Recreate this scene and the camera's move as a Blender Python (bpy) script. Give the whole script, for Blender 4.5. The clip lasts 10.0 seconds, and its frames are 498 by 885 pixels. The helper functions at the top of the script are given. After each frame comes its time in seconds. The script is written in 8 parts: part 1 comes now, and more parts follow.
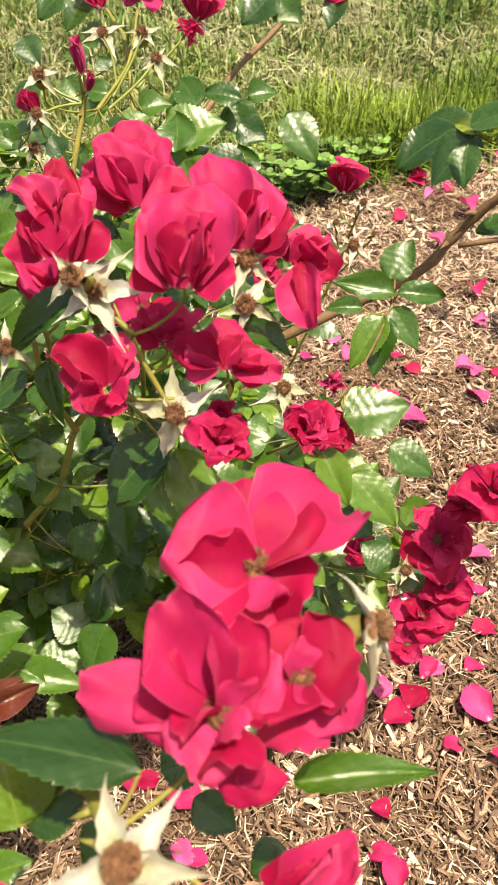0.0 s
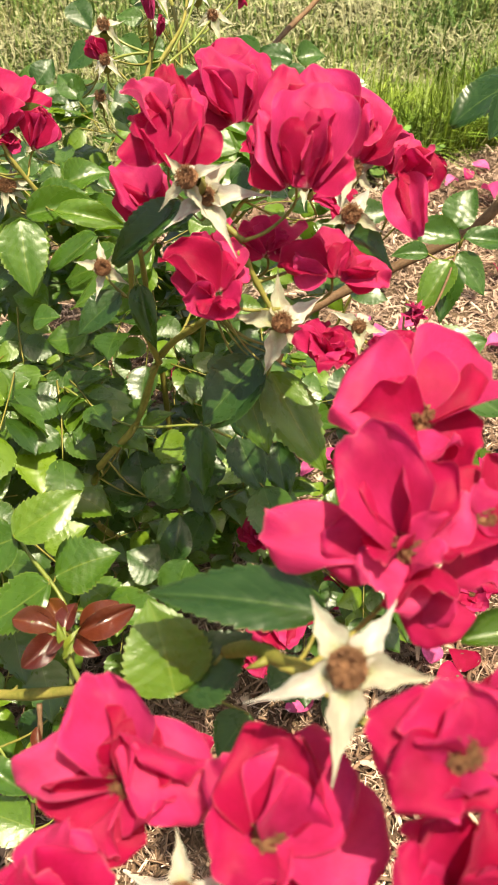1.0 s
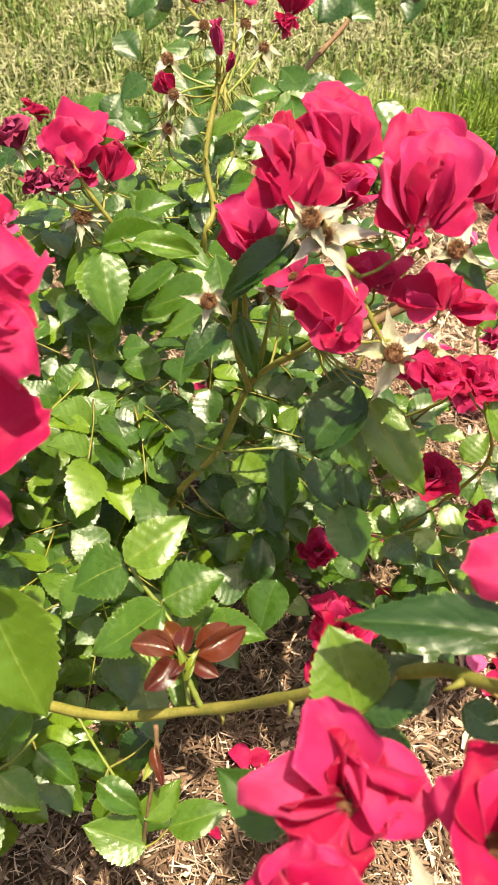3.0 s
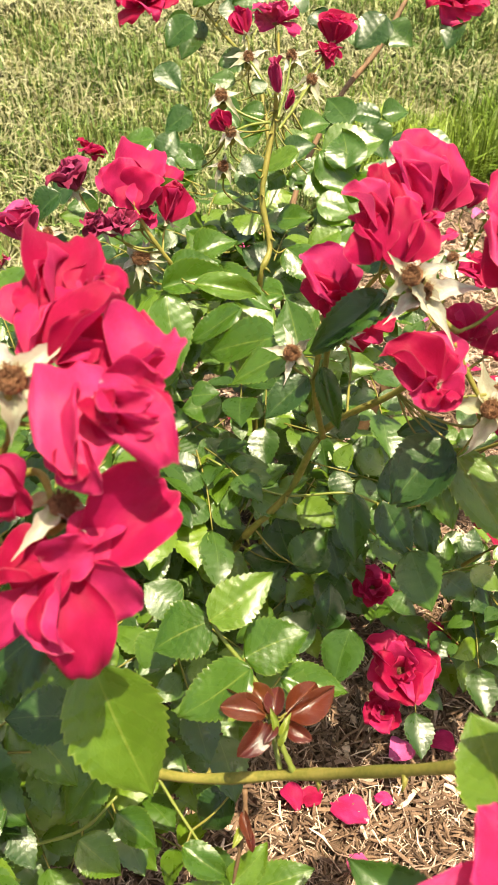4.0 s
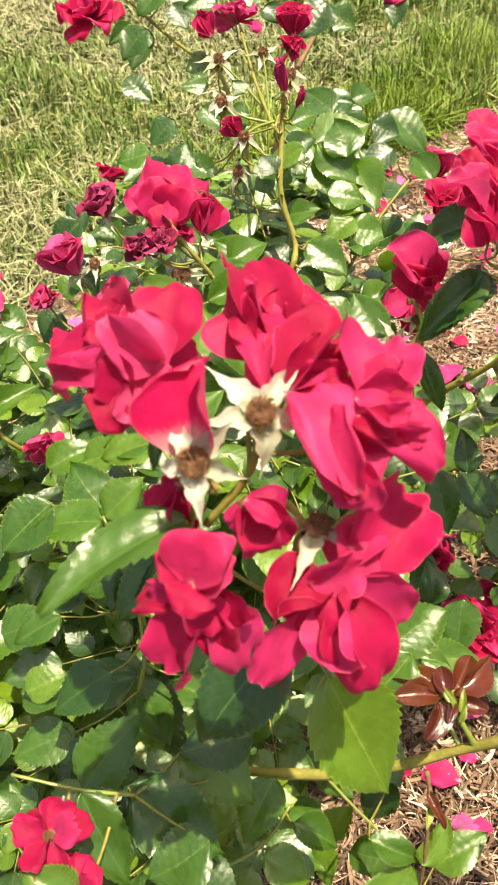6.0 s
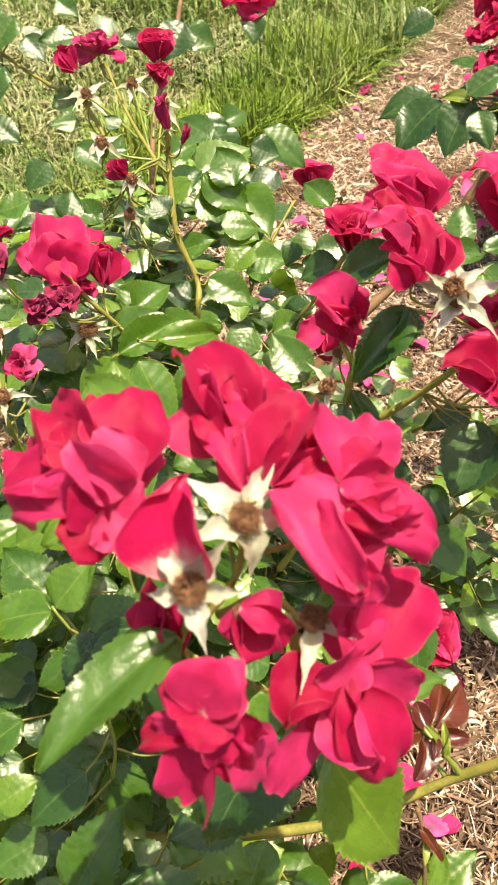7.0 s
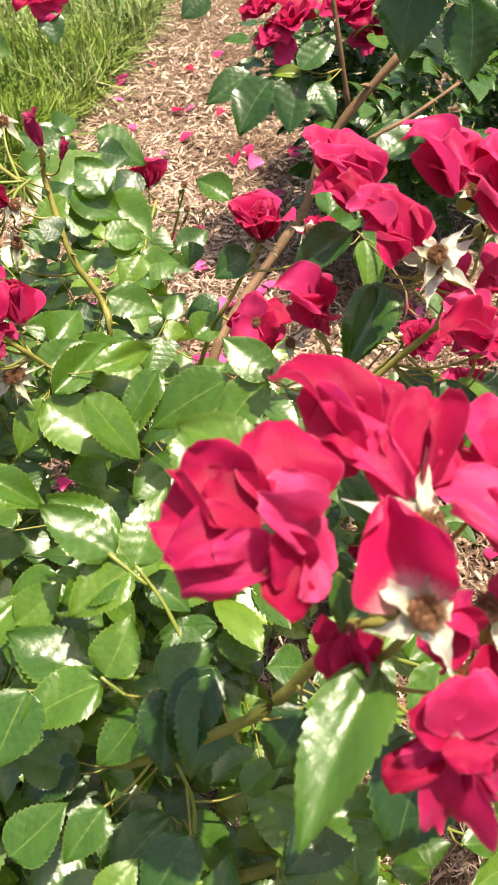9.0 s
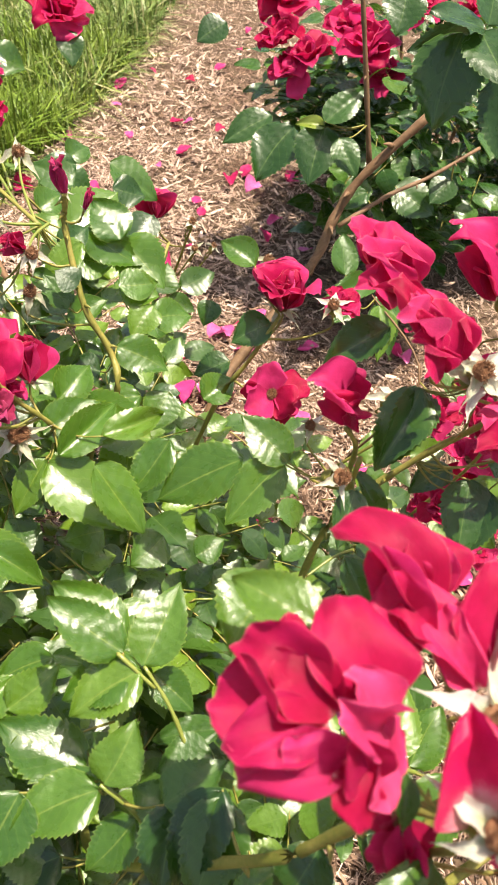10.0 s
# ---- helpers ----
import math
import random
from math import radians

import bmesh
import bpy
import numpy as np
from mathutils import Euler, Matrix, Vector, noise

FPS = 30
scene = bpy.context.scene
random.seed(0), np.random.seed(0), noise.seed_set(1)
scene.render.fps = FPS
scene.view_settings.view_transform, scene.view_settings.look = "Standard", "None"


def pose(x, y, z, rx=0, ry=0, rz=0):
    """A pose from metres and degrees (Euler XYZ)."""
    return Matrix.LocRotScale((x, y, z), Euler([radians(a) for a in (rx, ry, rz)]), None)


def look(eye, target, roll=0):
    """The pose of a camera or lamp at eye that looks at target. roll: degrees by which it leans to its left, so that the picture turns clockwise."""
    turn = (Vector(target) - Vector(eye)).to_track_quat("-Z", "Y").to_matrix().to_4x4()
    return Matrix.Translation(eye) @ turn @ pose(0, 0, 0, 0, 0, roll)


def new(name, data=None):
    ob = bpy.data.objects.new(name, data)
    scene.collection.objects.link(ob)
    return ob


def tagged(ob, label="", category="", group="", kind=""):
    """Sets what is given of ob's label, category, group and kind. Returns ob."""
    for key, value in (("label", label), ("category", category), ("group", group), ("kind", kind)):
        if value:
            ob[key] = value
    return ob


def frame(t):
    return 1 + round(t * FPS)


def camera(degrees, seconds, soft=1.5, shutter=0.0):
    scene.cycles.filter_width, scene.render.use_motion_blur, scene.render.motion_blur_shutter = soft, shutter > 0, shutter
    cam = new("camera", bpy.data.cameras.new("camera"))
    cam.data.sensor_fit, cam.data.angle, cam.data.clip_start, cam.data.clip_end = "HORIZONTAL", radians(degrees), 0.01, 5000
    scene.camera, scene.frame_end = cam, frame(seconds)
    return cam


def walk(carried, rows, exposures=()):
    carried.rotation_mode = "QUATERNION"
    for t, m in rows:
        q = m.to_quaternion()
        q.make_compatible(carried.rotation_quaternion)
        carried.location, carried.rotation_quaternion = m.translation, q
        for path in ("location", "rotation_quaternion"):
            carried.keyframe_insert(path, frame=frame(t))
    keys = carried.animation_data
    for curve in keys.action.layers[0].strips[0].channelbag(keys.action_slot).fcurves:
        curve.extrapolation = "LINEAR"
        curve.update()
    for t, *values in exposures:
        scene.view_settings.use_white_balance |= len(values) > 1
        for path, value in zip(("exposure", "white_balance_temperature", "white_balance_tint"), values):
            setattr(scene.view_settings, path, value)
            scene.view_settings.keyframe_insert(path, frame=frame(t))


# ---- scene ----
cam = camera(33.3, 10.0, soft=1.7)
cam.data.dof.use_dof, cam.data.dof.focus_distance, cam.data.dof.aperture_fstop = True, 0.76, 30.0
PATH = [
    (0.0, (-0.0004, 0.0002, 0.9722), (0.0309, 1.4045, -0.4516), 1.83),
    (0.5, (-0.0304, -0.0117, 0.9296), (0.0109, 1.3951, -0.4914), 1.97),
    (1.0, (-0.0643, -0.0412, 0.9268), (-0.0229, 1.3863, -0.4733), 1.70),
    (1.5, (-0.0717, -0.0543, 0.9307), (-0.0318, 1.3767, -0.4659), 1.61),
    (2.0, (-0.0901, -0.0595, 0.9305), (-0.0214, 1.3796, -0.4567), 2.27),
    (3.5, (-0.1749, -0.0315, 0.9562), (-0.0788, 1.4139, -0.4228), 1.87),
    (4.0, (-0.2028, -0.0136, 0.9597), (-0.1061, 1.4396, -0.4110), 1.55),
    (4.5, (-0.2464, -0.0045, 0.9669), (-0.1214, 1.4489, -0.4013), 2.27),
    (5.0, (-0.2980, -0.0045, 0.9722), (-0.1530, 1.4494, -0.3935), 0.62),
    (5.5, (-0.3169, -0.0023, 0.9615), (-0.0910, 1.4345, -0.4113), -2.05),
    (5.7, (-0.3240, -0.0004, 0.9645), (-0.0622, 1.4254, -0.4120), -2.40),
    (6.8, (-0.3543, 0.0462, 0.9845), (0.1091, 1.3934, -0.4192), -3.83),
    (7.0, (-0.3550, 0.0568, 0.9902), (0.1927, 1.3741, -0.4115), -3.16),
    (7.5, (-0.3839, 0.0955, 1.0128), (0.1715, 1.3982, -0.3994), -2.85),
    (8.0, (-0.4009, 0.1394, 1.0127), (0.2582, 1.3795, -0.4113), -1.82),
    (8.5, (-0.4277, 0.1403, 1.0001), (0.3764, 1.2892, -0.4260), -2.78),
    (9.0, (-0.4504, 0.1508, 0.9902), (0.4852, 1.1797, -0.4472), -2.80),
    (9.5, (-0.4501, 0.1858, 0.9905), (0.5300, 1.1597, -0.4555), 0.77),
    (10.0, (-0.4408, 0.2203, 1.0162), (0.5672, 1.1776, -0.4217), 4.85),
]
walk(cam, [(t, look(eye, target, roll)) for t, eye, target, roll in PATH], [(0, 0.82, 8100, 3), (2, 0.93, 8500, 1), (3.5, 1.03, 8400, 2), (7, 1.0, 8200, 2), (10, 1.05, 7300, 8)])

# ---- light ----
SUN_TO = Vector((0.16, -0.14, 1.0)).normalized()
world = bpy.data.worlds.new("sky")
scene.world = world
world.use_nodes = True
wn = world.node_tree.nodes
sky = wn.new("ShaderNodeTexSky")
sky.sky_type, sky.sun_disc = "NISHITA", False
sky.dust_density, sky.ozone_density = 3.5, 0.6
sky.sun_elevation = math.asin(SUN_TO.z)
sky.sun_rotation = math.atan2(SUN_TO.x, SUN_TO.y)
wn["Background"].inputs["Strength"].default_value = 0.125
world.node_tree.links.new(sky.outputs["Color"], wn["Background"].inputs["Color"])
sun = new("sun", bpy.data.lights.new("sun", "SUN"))
sun.data.energy, sun.data.angle, sun.data.color = 5.0, radians(0.6), (1.0, 0.95, 0.86)
sun.matrix_world = look(SUN_TO * 10, (0, 0, 0))


# ---- materials ----
def material(name):
    m = bpy.data.materials.new(name)
    m.use_nodes = True
    return m, m.node_tree.nodes, m.node_tree.links, m.node_tree.nodes["Principled BSDF"]


def ramp(nodes, stops):
    r = nodes.new("ShaderNodeValToRGB")
    while len(r.color_ramp.elements) < len(stops):
        r.color_ramp.elements.new(0.5)
    for e, (at_, col) in zip(r.color_ramp.elements, stops):
        e.position, e.color = at_, (*col, 1)
    return r


def noise_tex(nodes, links, scale, detail=3, source="Object"):
    co = nodes.new("ShaderNodeTexCoord")
    n = nodes.new("ShaderNodeTexNoise")
    n.inputs["Scale"].default_value, n.inputs["Detail"].default_value = scale, detail
    links.new(co.outputs[source], n.inputs["Vector"])
    return n


def math_node(nodes, links, op, a, b):
    n = nodes.new("ShaderNodeMath")
    n.operation = op
    for i, v in enumerate((a, b)):
        if isinstance(v, (int, float)):
            n.inputs[i].default_value = v
        else:
            links.new(v, n.inputs[i])
    return n.outputs[0]


def mix_rgb(nodes, links, fac, a, b, blend="MIX"):
    n = nodes.new("ShaderNodeMix")
    n.data_type, n.blend_type = "RGBA", blend
    for key, v in (("Factor", fac), ("A", a), ("B", b)):
        sock = [s for s in n.inputs if s.name == key and s.enabled][0]
        if isinstance(v, (int, float)):
            sock.default_value = v
        elif isinstance(v, tuple):
            sock.default_value = (*v, 1)
        else:
            links.new(v, sock)
    return [s for s in n.outputs if s.enabled][0]


def thin(m, nodes, links, bsdf, colour, amount):
    """Lets part of the light through a leaf or petal."""
    tr = nodes.new("ShaderNodeBsdfTranslucent")
    links.new(colour, tr.inputs["Color"])
    mx = nodes.new("ShaderNodeMixShader")
    mx.inputs[0].default_value = amount
    links.new(bsdf.outputs[0], mx.inputs[1])
    links.new(tr.outputs[0], mx.inputs[2])
    links.new(mx.outputs[0], nodes["Material Output"].inputs["Surface"])


def random_value(nodes, islands):
    if islands:
        return nodes.new("ShaderNodeNewGeometry").outputs["Random Per Island"]
    return nodes.new("ShaderNodeObjectInfo").outputs["Random"]


def leaf_material(name, dark, mid, light, vein, through_colour, rough=0.3, amount=0.3, islands=False, gloss=0.88):
    m, nodes, links, bsdf = material(name)
    rnd = random_value(nodes, islands)
    tone = ramp(nodes, [(0.0, dark), (0.55, mid), (1.0, light)])
    links.new(rnd, tone.inputs[0])
    blotch = noise_tex(nodes, links, 3.0, 4, "UV")
    shade = ramp(nodes, [(0.3, (0.78, 0.8, 0.72)), (0.7, (1.15, 1.12, 1.1))])
    links.new(blotch.outputs["Fac"], shade.inputs[0])
    base = mix_rgb(nodes, links, 1.0, tone.outputs[0], shade.outputs[0], "MULTIPLY")
    uv = nodes.new("ShaderNodeTexCoord")
    sep = nodes.new("ShaderNodeSeparateXYZ")
    links.new(uv.outputs["UV"], sep.inputs[0])
    off = math_node(nodes, links, "ABSOLUTE", math_node(nodes, links, "SUBTRACT", sep.outputs[0], 0.5), 0)
    mid_line = math_node(nodes, links, "LESS_THAN", off, 0.013)
    side = math_node(nodes, links, "FRACT", math_node(nodes, links, "MULTIPLY", math_node(nodes, links, "SUBTRACT", sep.outputs[1], math_node(nodes, links, "MULTIPLY", off, 0.75)), 7.0), 0)
    peak = math_node(nodes, links, "ABSOLUTE", math_node(nodes, links, "SUBTRACT", side, 0.5), 0)
    side_line = math_node(nodes, links, "LESS_THAN", peak, 0.035)
    lines = math_node(nodes, links, "MAXIMUM", mid_line, math_node(nodes, links, "MULTIPLY", side_line, 0.35))
    colour = mix_rgb(nodes, links, math_node(nodes, links, "MULTIPLY", lines, 0.42), base, vein)
    hem = math_node(nodes, links, "GREATER_THAN", off, 0.478)
    colour = mix_rgb(nodes, links, math_node(nodes, links, "MULTIPLY", hem, 0.35), colour, vein)
    links.new(colour, bsdf.inputs["Base Color"])
    fine = noise_tex(nodes, links, 38.0, 3, "UV")
    net = nodes.new("ShaderNodeTexVoronoi")
    net.feature = "DISTANCE_TO_EDGE"
    net.inputs["Scale"].default_value = 17.0
    links.new(uv.outputs["UV"], net.inputs["Vector"])
    cells = math_node(nodes, links, "MINIMUM", math_node(nodes, links, "MULTIPLY", net.outputs["Distance"], 3.0), 0.5)
    height = math_node(nodes, links, "ADD", math_node(nodes, links, "MULTIPLY", peak, 0.3), math_node(nodes, links, "ADD", math_node(nodes, links, "MULTIPLY", fine.outputs["Fac"], 0.4), math_node(nodes, links, "MULTIPLY", cells, 0.16)))
    bump = nodes.new("ShaderNodeBump")
    bump.inputs["Strength"].default_value, bump.inputs["Distance"].default_value = 0.4, 0.001
    links.new(height, bump.inputs["Height"])
    links.new(bump.outputs[0], bsdf.inputs["Normal"])
    gl = ramp(nodes, [(0.3, (rough * 0.75,) * 3), (0.75, (rough * 1.35,) * 3)])
    links.new(blotch.outputs["Fac"], gl.inputs[0])
    links.new(gl.outputs[0], bsdf.inputs["Roughness"])
    bsdf.inputs["Specular IOR Level"].default_value = gloss
    tint = mix_rgb(nodes, links, 0.5, colour, through_colour)
    thin(m, nodes, links, bsdf, tint, amount)
    return m


def petal_material(name, deep, mid, pale, base_patch, rough=0.5, amount=0.32, reach=0.12, rim=(0.82, 0.22, 0.3)):
    m, nodes, links, bsdf = material(name)
    tone = ramp(nodes, [(0.0, deep), (0.5, mid), (1.0, pale)])
    links.new(random_value(nodes, False), tone.inputs[0])
    uv = nodes.new("ShaderNodeTexCoord")
    sep = nodes.new("ShaderNodeSeparateXYZ")
    links.new(uv.outputs["UV"], sep.inputs[0])
    cloud = noise_tex(nodes, links, 2.2, 3, "UV")
    streak = nodes.new("ShaderNodeTexNoise")
    stretch = nodes.new("ShaderNodeMapping")
    stretch.inputs["Scale"].default_value = (34, 2.5, 1)
    links.new(uv.outputs["UV"], stretch.inputs[0])
    links.new(stretch.outputs[0], streak.inputs["Vector"])
    var = ramp(nodes, [(0.3, (0.82, 0.7, 0.75)), (0.72, (1.12, 1.3, 1.35))])
    links.new(cloud.outputs["Fac"], var.inputs[0])
    col = mix_rgb(nodes, links, 1.0, tone.outputs[0], var.outputs[0], "MULTIPLY")
    fibre = ramp(nodes, [(0.3, (0.86, 0.8, 0.82)), (0.7, (1.08, 1.2, 1.2))])
    links.new(streak.outputs["Fac"], fibre.inputs[0])
    col = mix_rgb(nodes, links, 1.0, col, fibre.outputs[0], "MULTIPLY")
    foot = ramp(nodes, [(0.0, (1, 1, 1)), (reach, (0, 0, 0))])
    off = math_node(nodes, links, "MULTIPLY", math_node(nodes, links, "ABSOLUTE", math_node(nodes, links, "SUBTRACT", sep.outputs[0], 0.5), 0), 2.0)
    reached = math_node(nodes, links, "ADD", sep.outputs[1], math_node(nodes, links, "MULTIPLY", off, 0.2))
    wob = math_node(nodes, links, "ADD", reached, math_node(nodes, links, "MULTIPLY", math_node(nodes, links, "SUBTRACT", streak.outputs["Fac"], 0.5), 0.34))
    links.new(wob, foot.inputs[0])
    col = mix_rgb(nodes, links, foot.outputs[0], col, base_patch)
    margin = ramp(nodes, [(0.972, (0, 0, 0)), (1.0, (1, 1, 1))])
    links.new(math_node(nodes, links, "MAXIMUM", off, sep.outputs[1]), margin.inputs[0])
    col = mix_rgb(nodes, links, math_node(nodes, links, "MULTIPLY", margin.outputs[0], 0.42), col, rim)
    links.new(col, bsdf.inputs["Base Color"])
    bsdf.inputs["Roughness"].default_value = rough
    bsdf.inputs["Specular IOR Level"].default_value = 0.24
    bsdf.inputs["Sheen Weight"].default_value = 0.08
    bsdf.inputs["Sheen Roughness"].default_value = 0.4
    bsdf.inputs["Sheen Tint"].default_value = (1.0, 0.45, 0.65, 1)
    bump = nodes.new("ShaderNodeBump")
    bump.inputs["Strength"].default_value, bump.inputs["Distance"].default_value = 0.5, 0.0007
    links.new(streak.outputs["Fac"], bump.inputs["Height"])
    links.new(bump.outputs[0], bsdf.inputs["Normal"])
    thin(m, nodes, links, bsdf, col, amount)
    return m


def plain_material(name, a, b, scale, rough, bump_size, islands=False, stretch=(1, 1, 1), spec=0.3, extra=None, patches=False):
    """Two tones broken up by noise at two scales, with fine relief."""
    m, nodes, links, bsdf = material(name)
    co = nodes.new("ShaderNodeTexCoord")
    mp = nodes.new("ShaderNodeMapping")
    mp.inputs["Scale"].default_value = stretch
    links.new(co.outputs["Object"], mp.inputs[0])
    big, small = nodes.new("ShaderNodeTexNoise"), nodes.new("ShaderNodeTexNoise")
    for n, s, d in ((big, scale, 3), (small, scale * 9, 4)):
        n.inputs["Scale"].default_value, n.inputs["Detail"].default_value = s, d
        links.new(mp.outputs[0], n.inputs["Vector"])
    both = math_node(nodes, links, "ADD", math_node(nodes, links, "MULTIPLY", big.outputs["Fac"], 0.6), math_node(nodes, links, "MULTIPLY", small.outputs["Fac"], 0.4))
    cr = ramp(nodes, [(0.35, a), (0.65, b)])
    links.new(both, cr.inputs[0])
    col = cr.outputs[0]
    if islands:
        var = ramp(nodes, extra or [(0.0, (0.55, 0.5, 0.45)), (0.5, (1.0, 0.98, 0.95)), (1.0, (1.45, 1.4, 1.35))])
        links.new(random_value(nodes, True), var.inputs[0])
        col = mix_rgb(nodes, links, 1.0, col, var.outputs[0], "MULTIPLY")
    if patches:
        damp = noise_tex(nodes, links, 3.5, 3)
        stain = ramp(nodes, [(0.36, (0.5, 0.43, 0.39)), (0.5, (1.0, 1.0, 1.0))])
        links.new(damp.outputs["Fac"], stain.inputs[0])
        col = mix_rgb(nodes, links, 1.0, col, stain.outputs[0], "MULTIPLY")
    links.new(col, bsdf.inputs["Base Color"])
    bsdf.inputs["Roughness"].default_value = rough
    bsdf.inputs["Specular IOR Level"].default_value = spec
    bump = nodes.new("ShaderNodeBump")
    bump.inputs["Strength"].default_value, bump.inputs["Distance"].default_value = 0.6, bump_size
    links.new(small.outputs["Fac"], bump.inputs["Height"])
    links.new(bump.outputs[0], bsdf.inputs["Normal"])
    return m


# Dark leaves; for leaflets lying in shade, that shade is put into the colour.
DEEP_AND_SHADED = leaf_material("deep_and_shaded_leaf", (0.013, 0.042, 0.009), (0.026, 0.072, 0.012), (0.05, 0.115, 0.016), (0.12, 0.19, 0.05), (0.16, 0.34, 0.03), 0.3, 0.2, gloss=0.6)
# Fresh green leaves; sunlit leaflets have their light put into this tone too.
BRIGHT_AND_LIT = leaf_material("bright_and_lit_leaf", (0.036, 0.102, 0.013), (0.066, 0.152, 0.018), (0.112, 0.208, 0.022), (0.28, 0.34, 0.07), (0.27, 0.45, 0.022), 0.28, 0.36, gloss=0.8)
YOUNG = leaf_material("yellow_green_shoot", (0.15, 0.21, 0.025), (0.2, 0.25, 0.032), (0.26, 0.29, 0.05), (0.32, 0.34, 0.1), (0.4, 0.5, 0.06), 0.35, 0.25)
RUSSET = leaf_material("russet_young_leaf", (0.06, 0.008, 0.008), (0.1, 0.016, 0.012), (0.12, 0.035, 0.015), (0.25, 0.11, 0.05), (0.4, 0.13, 0.03), 0.14, 0.25, gloss=0.75)
FOLIAGE = leaf_material("foliage_leaf", (0.02, 0.06, 0.011), (0.055, 0.128, 0.015), (0.165, 0.27, 0.022), (0.17, 0.25, 0.06), (0.26, 0.42, 0.02), 0.31, 0.3, True, gloss=1.0)
# Narrow range of dark greens for the cane leaflets.
DARK_CANE_LEAF = leaf_material("dark_cane_leaf", (0.016, 0.048, 0.011), (0.022, 0.06, 0.013), (0.032, 0.08, 0.016), (0.12, 0.19, 0.05), (0.12, 0.27, 0.03), 0.27, 0.16, gloss=0.5)
# Darker green leaf tones for the far bush.
DARK_FOLIAGE = leaf_material("dark_foliage_leaf", (0.012, 0.04, 0.01), (0.024, 0.07, 0.014), (0.06, 0.13, 0.02), (0.12, 0.19, 0.05), (0.16, 0.34, 0.03), 0.27, 0.2, True, gloss=0.5)
PETAL = petal_material("crimson_petal", (0.44, 0.006, 0.054), (0.53, 0.01, 0.088), (0.67, 0.036, 0.168), (0.82, 0.5, 0.5), 0.45, 0.48, 0.09)
# Paler reverse of folded petals; also sunlit pink painted in as petal colour.
REVERSE_AND_LIT = petal_material("pale_reverse_and_lit_petal", (0.58, 0.016, 0.1), (0.66, 0.032, 0.145), (0.72, 0.06, 0.19), (0.82, 0.5, 0.5), 0.42, 0.4, 0.09)
WHITE_FOOT = petal_material("crimson_petal_with_white_foot", (0.56, 0.003, 0.05), (0.62, 0.006, 0.075), (0.66, 0.012, 0.12), (0.88, 0.8, 0.78), 0.48, 0.42, 0.42)
FADED = petal_material("faded_petal", (0.4, 0.01, 0.07), (0.54, 0.025, 0.13), (0.66, 0.08, 0.24), (0.75, 0.6, 0.58), 0.6)
WILTED = petal_material("wilted_petal", (0.18, 0.008, 0.032), (0.28, 0.014, 0.062), (0.38, 0.04, 0.125), (0.3, 0.12, 0.12), 0.7, 0.12, rim=(0.4, 0.1, 0.2))
FALLEN = petal_material("fallen_petal", (0.42, 0.006, 0.05), (0.6, 0.03, 0.16), (0.7, 0.14, 0.34), (0.85, 0.72, 0.74), 0.55, 0.2)
SEPAL = petal_material("pale_sepal", (0.48, 0.44, 0.3), (0.58, 0.53, 0.41), (0.68, 0.61, 0.53), (0.34, 0.37, 0.14), 0.7, 0.28, 0.3, (0.5, 0.47, 0.28))
STAMEN = plain_material("dry_stamen", (0.16, 0.065, 0.032), (0.42, 0.21, 0.11), 3, 0.85, 0.02)
STEM = plain_material("green_stem", (0.14, 0.145, 0.027), (0.29, 0.24, 0.065), 40, 0.5, 0.0004)
CANE = plain_material("brown_cane", (0.1, 0.056, 0.03), (0.22, 0.125, 0.07), 45, 0.65, 0.0006)
SOIL = plain_material("mulch_soil", (0.045, 0.029, 0.019), (0.17, 0.115, 0.078), 30, 0.95, 0.008, spec=0.1)
TURF = plain_material("turf", (0.035, 0.042, 0.014), (0.13, 0.12, 0.045), 9, 0.95, 0.008, spec=0.1)
CHIP = plain_material("wood_chip", (0.4, 0.285, 0.235), (0.66, 0.52, 0.44), 60, 0.85, 0.0008, True, spec=0.2, patches=True,
                      extra=[(0.0, (0.22, 0.18, 0.16)), (0.35, (0.6, 0.54, 0.5)), (0.7, (1.0, 0.95, 0.9)), (1.0, (1.6, 1.55, 1.45))])
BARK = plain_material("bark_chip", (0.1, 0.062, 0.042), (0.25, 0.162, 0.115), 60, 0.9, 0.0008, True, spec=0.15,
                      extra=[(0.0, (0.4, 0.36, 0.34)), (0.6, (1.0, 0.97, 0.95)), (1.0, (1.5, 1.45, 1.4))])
GRASS = plain_material("grass_blade", (0.072, 0.135, 0.022), (0.21, 0.265, 0.072), 2.6, 0.45, 0.0003, True, spec=0.3,
                       extra=[(0.0, (0.6, 0.75, 0.7)), (0.6, (1.0, 1.0, 1.0)), (0.8, (1.4, 1.15, 1.4)), (1.0, (1.9, 1.3, 2.6))])
TUFT = plain_material("tuft_blade", (0.07, 0.14, 0.012), (0.2, 0.27, 0.04), 2.6, 0.45, 0.0003, True, spec=0.3)
STRAW = plain_material("dry_grass_blade", (0.19, 0.195, 0.105), (0.36, 0.355, 0.22), 2.6, 0.7, 0.0003, True, spec=0.2)
CLOVER = plain_material("clover_leaf", (0.07, 0.15, 0.03), (0.16, 0.27, 0.07), 60, 0.6, 0.0003, True)


# ---- builders ----
PLACE = {}


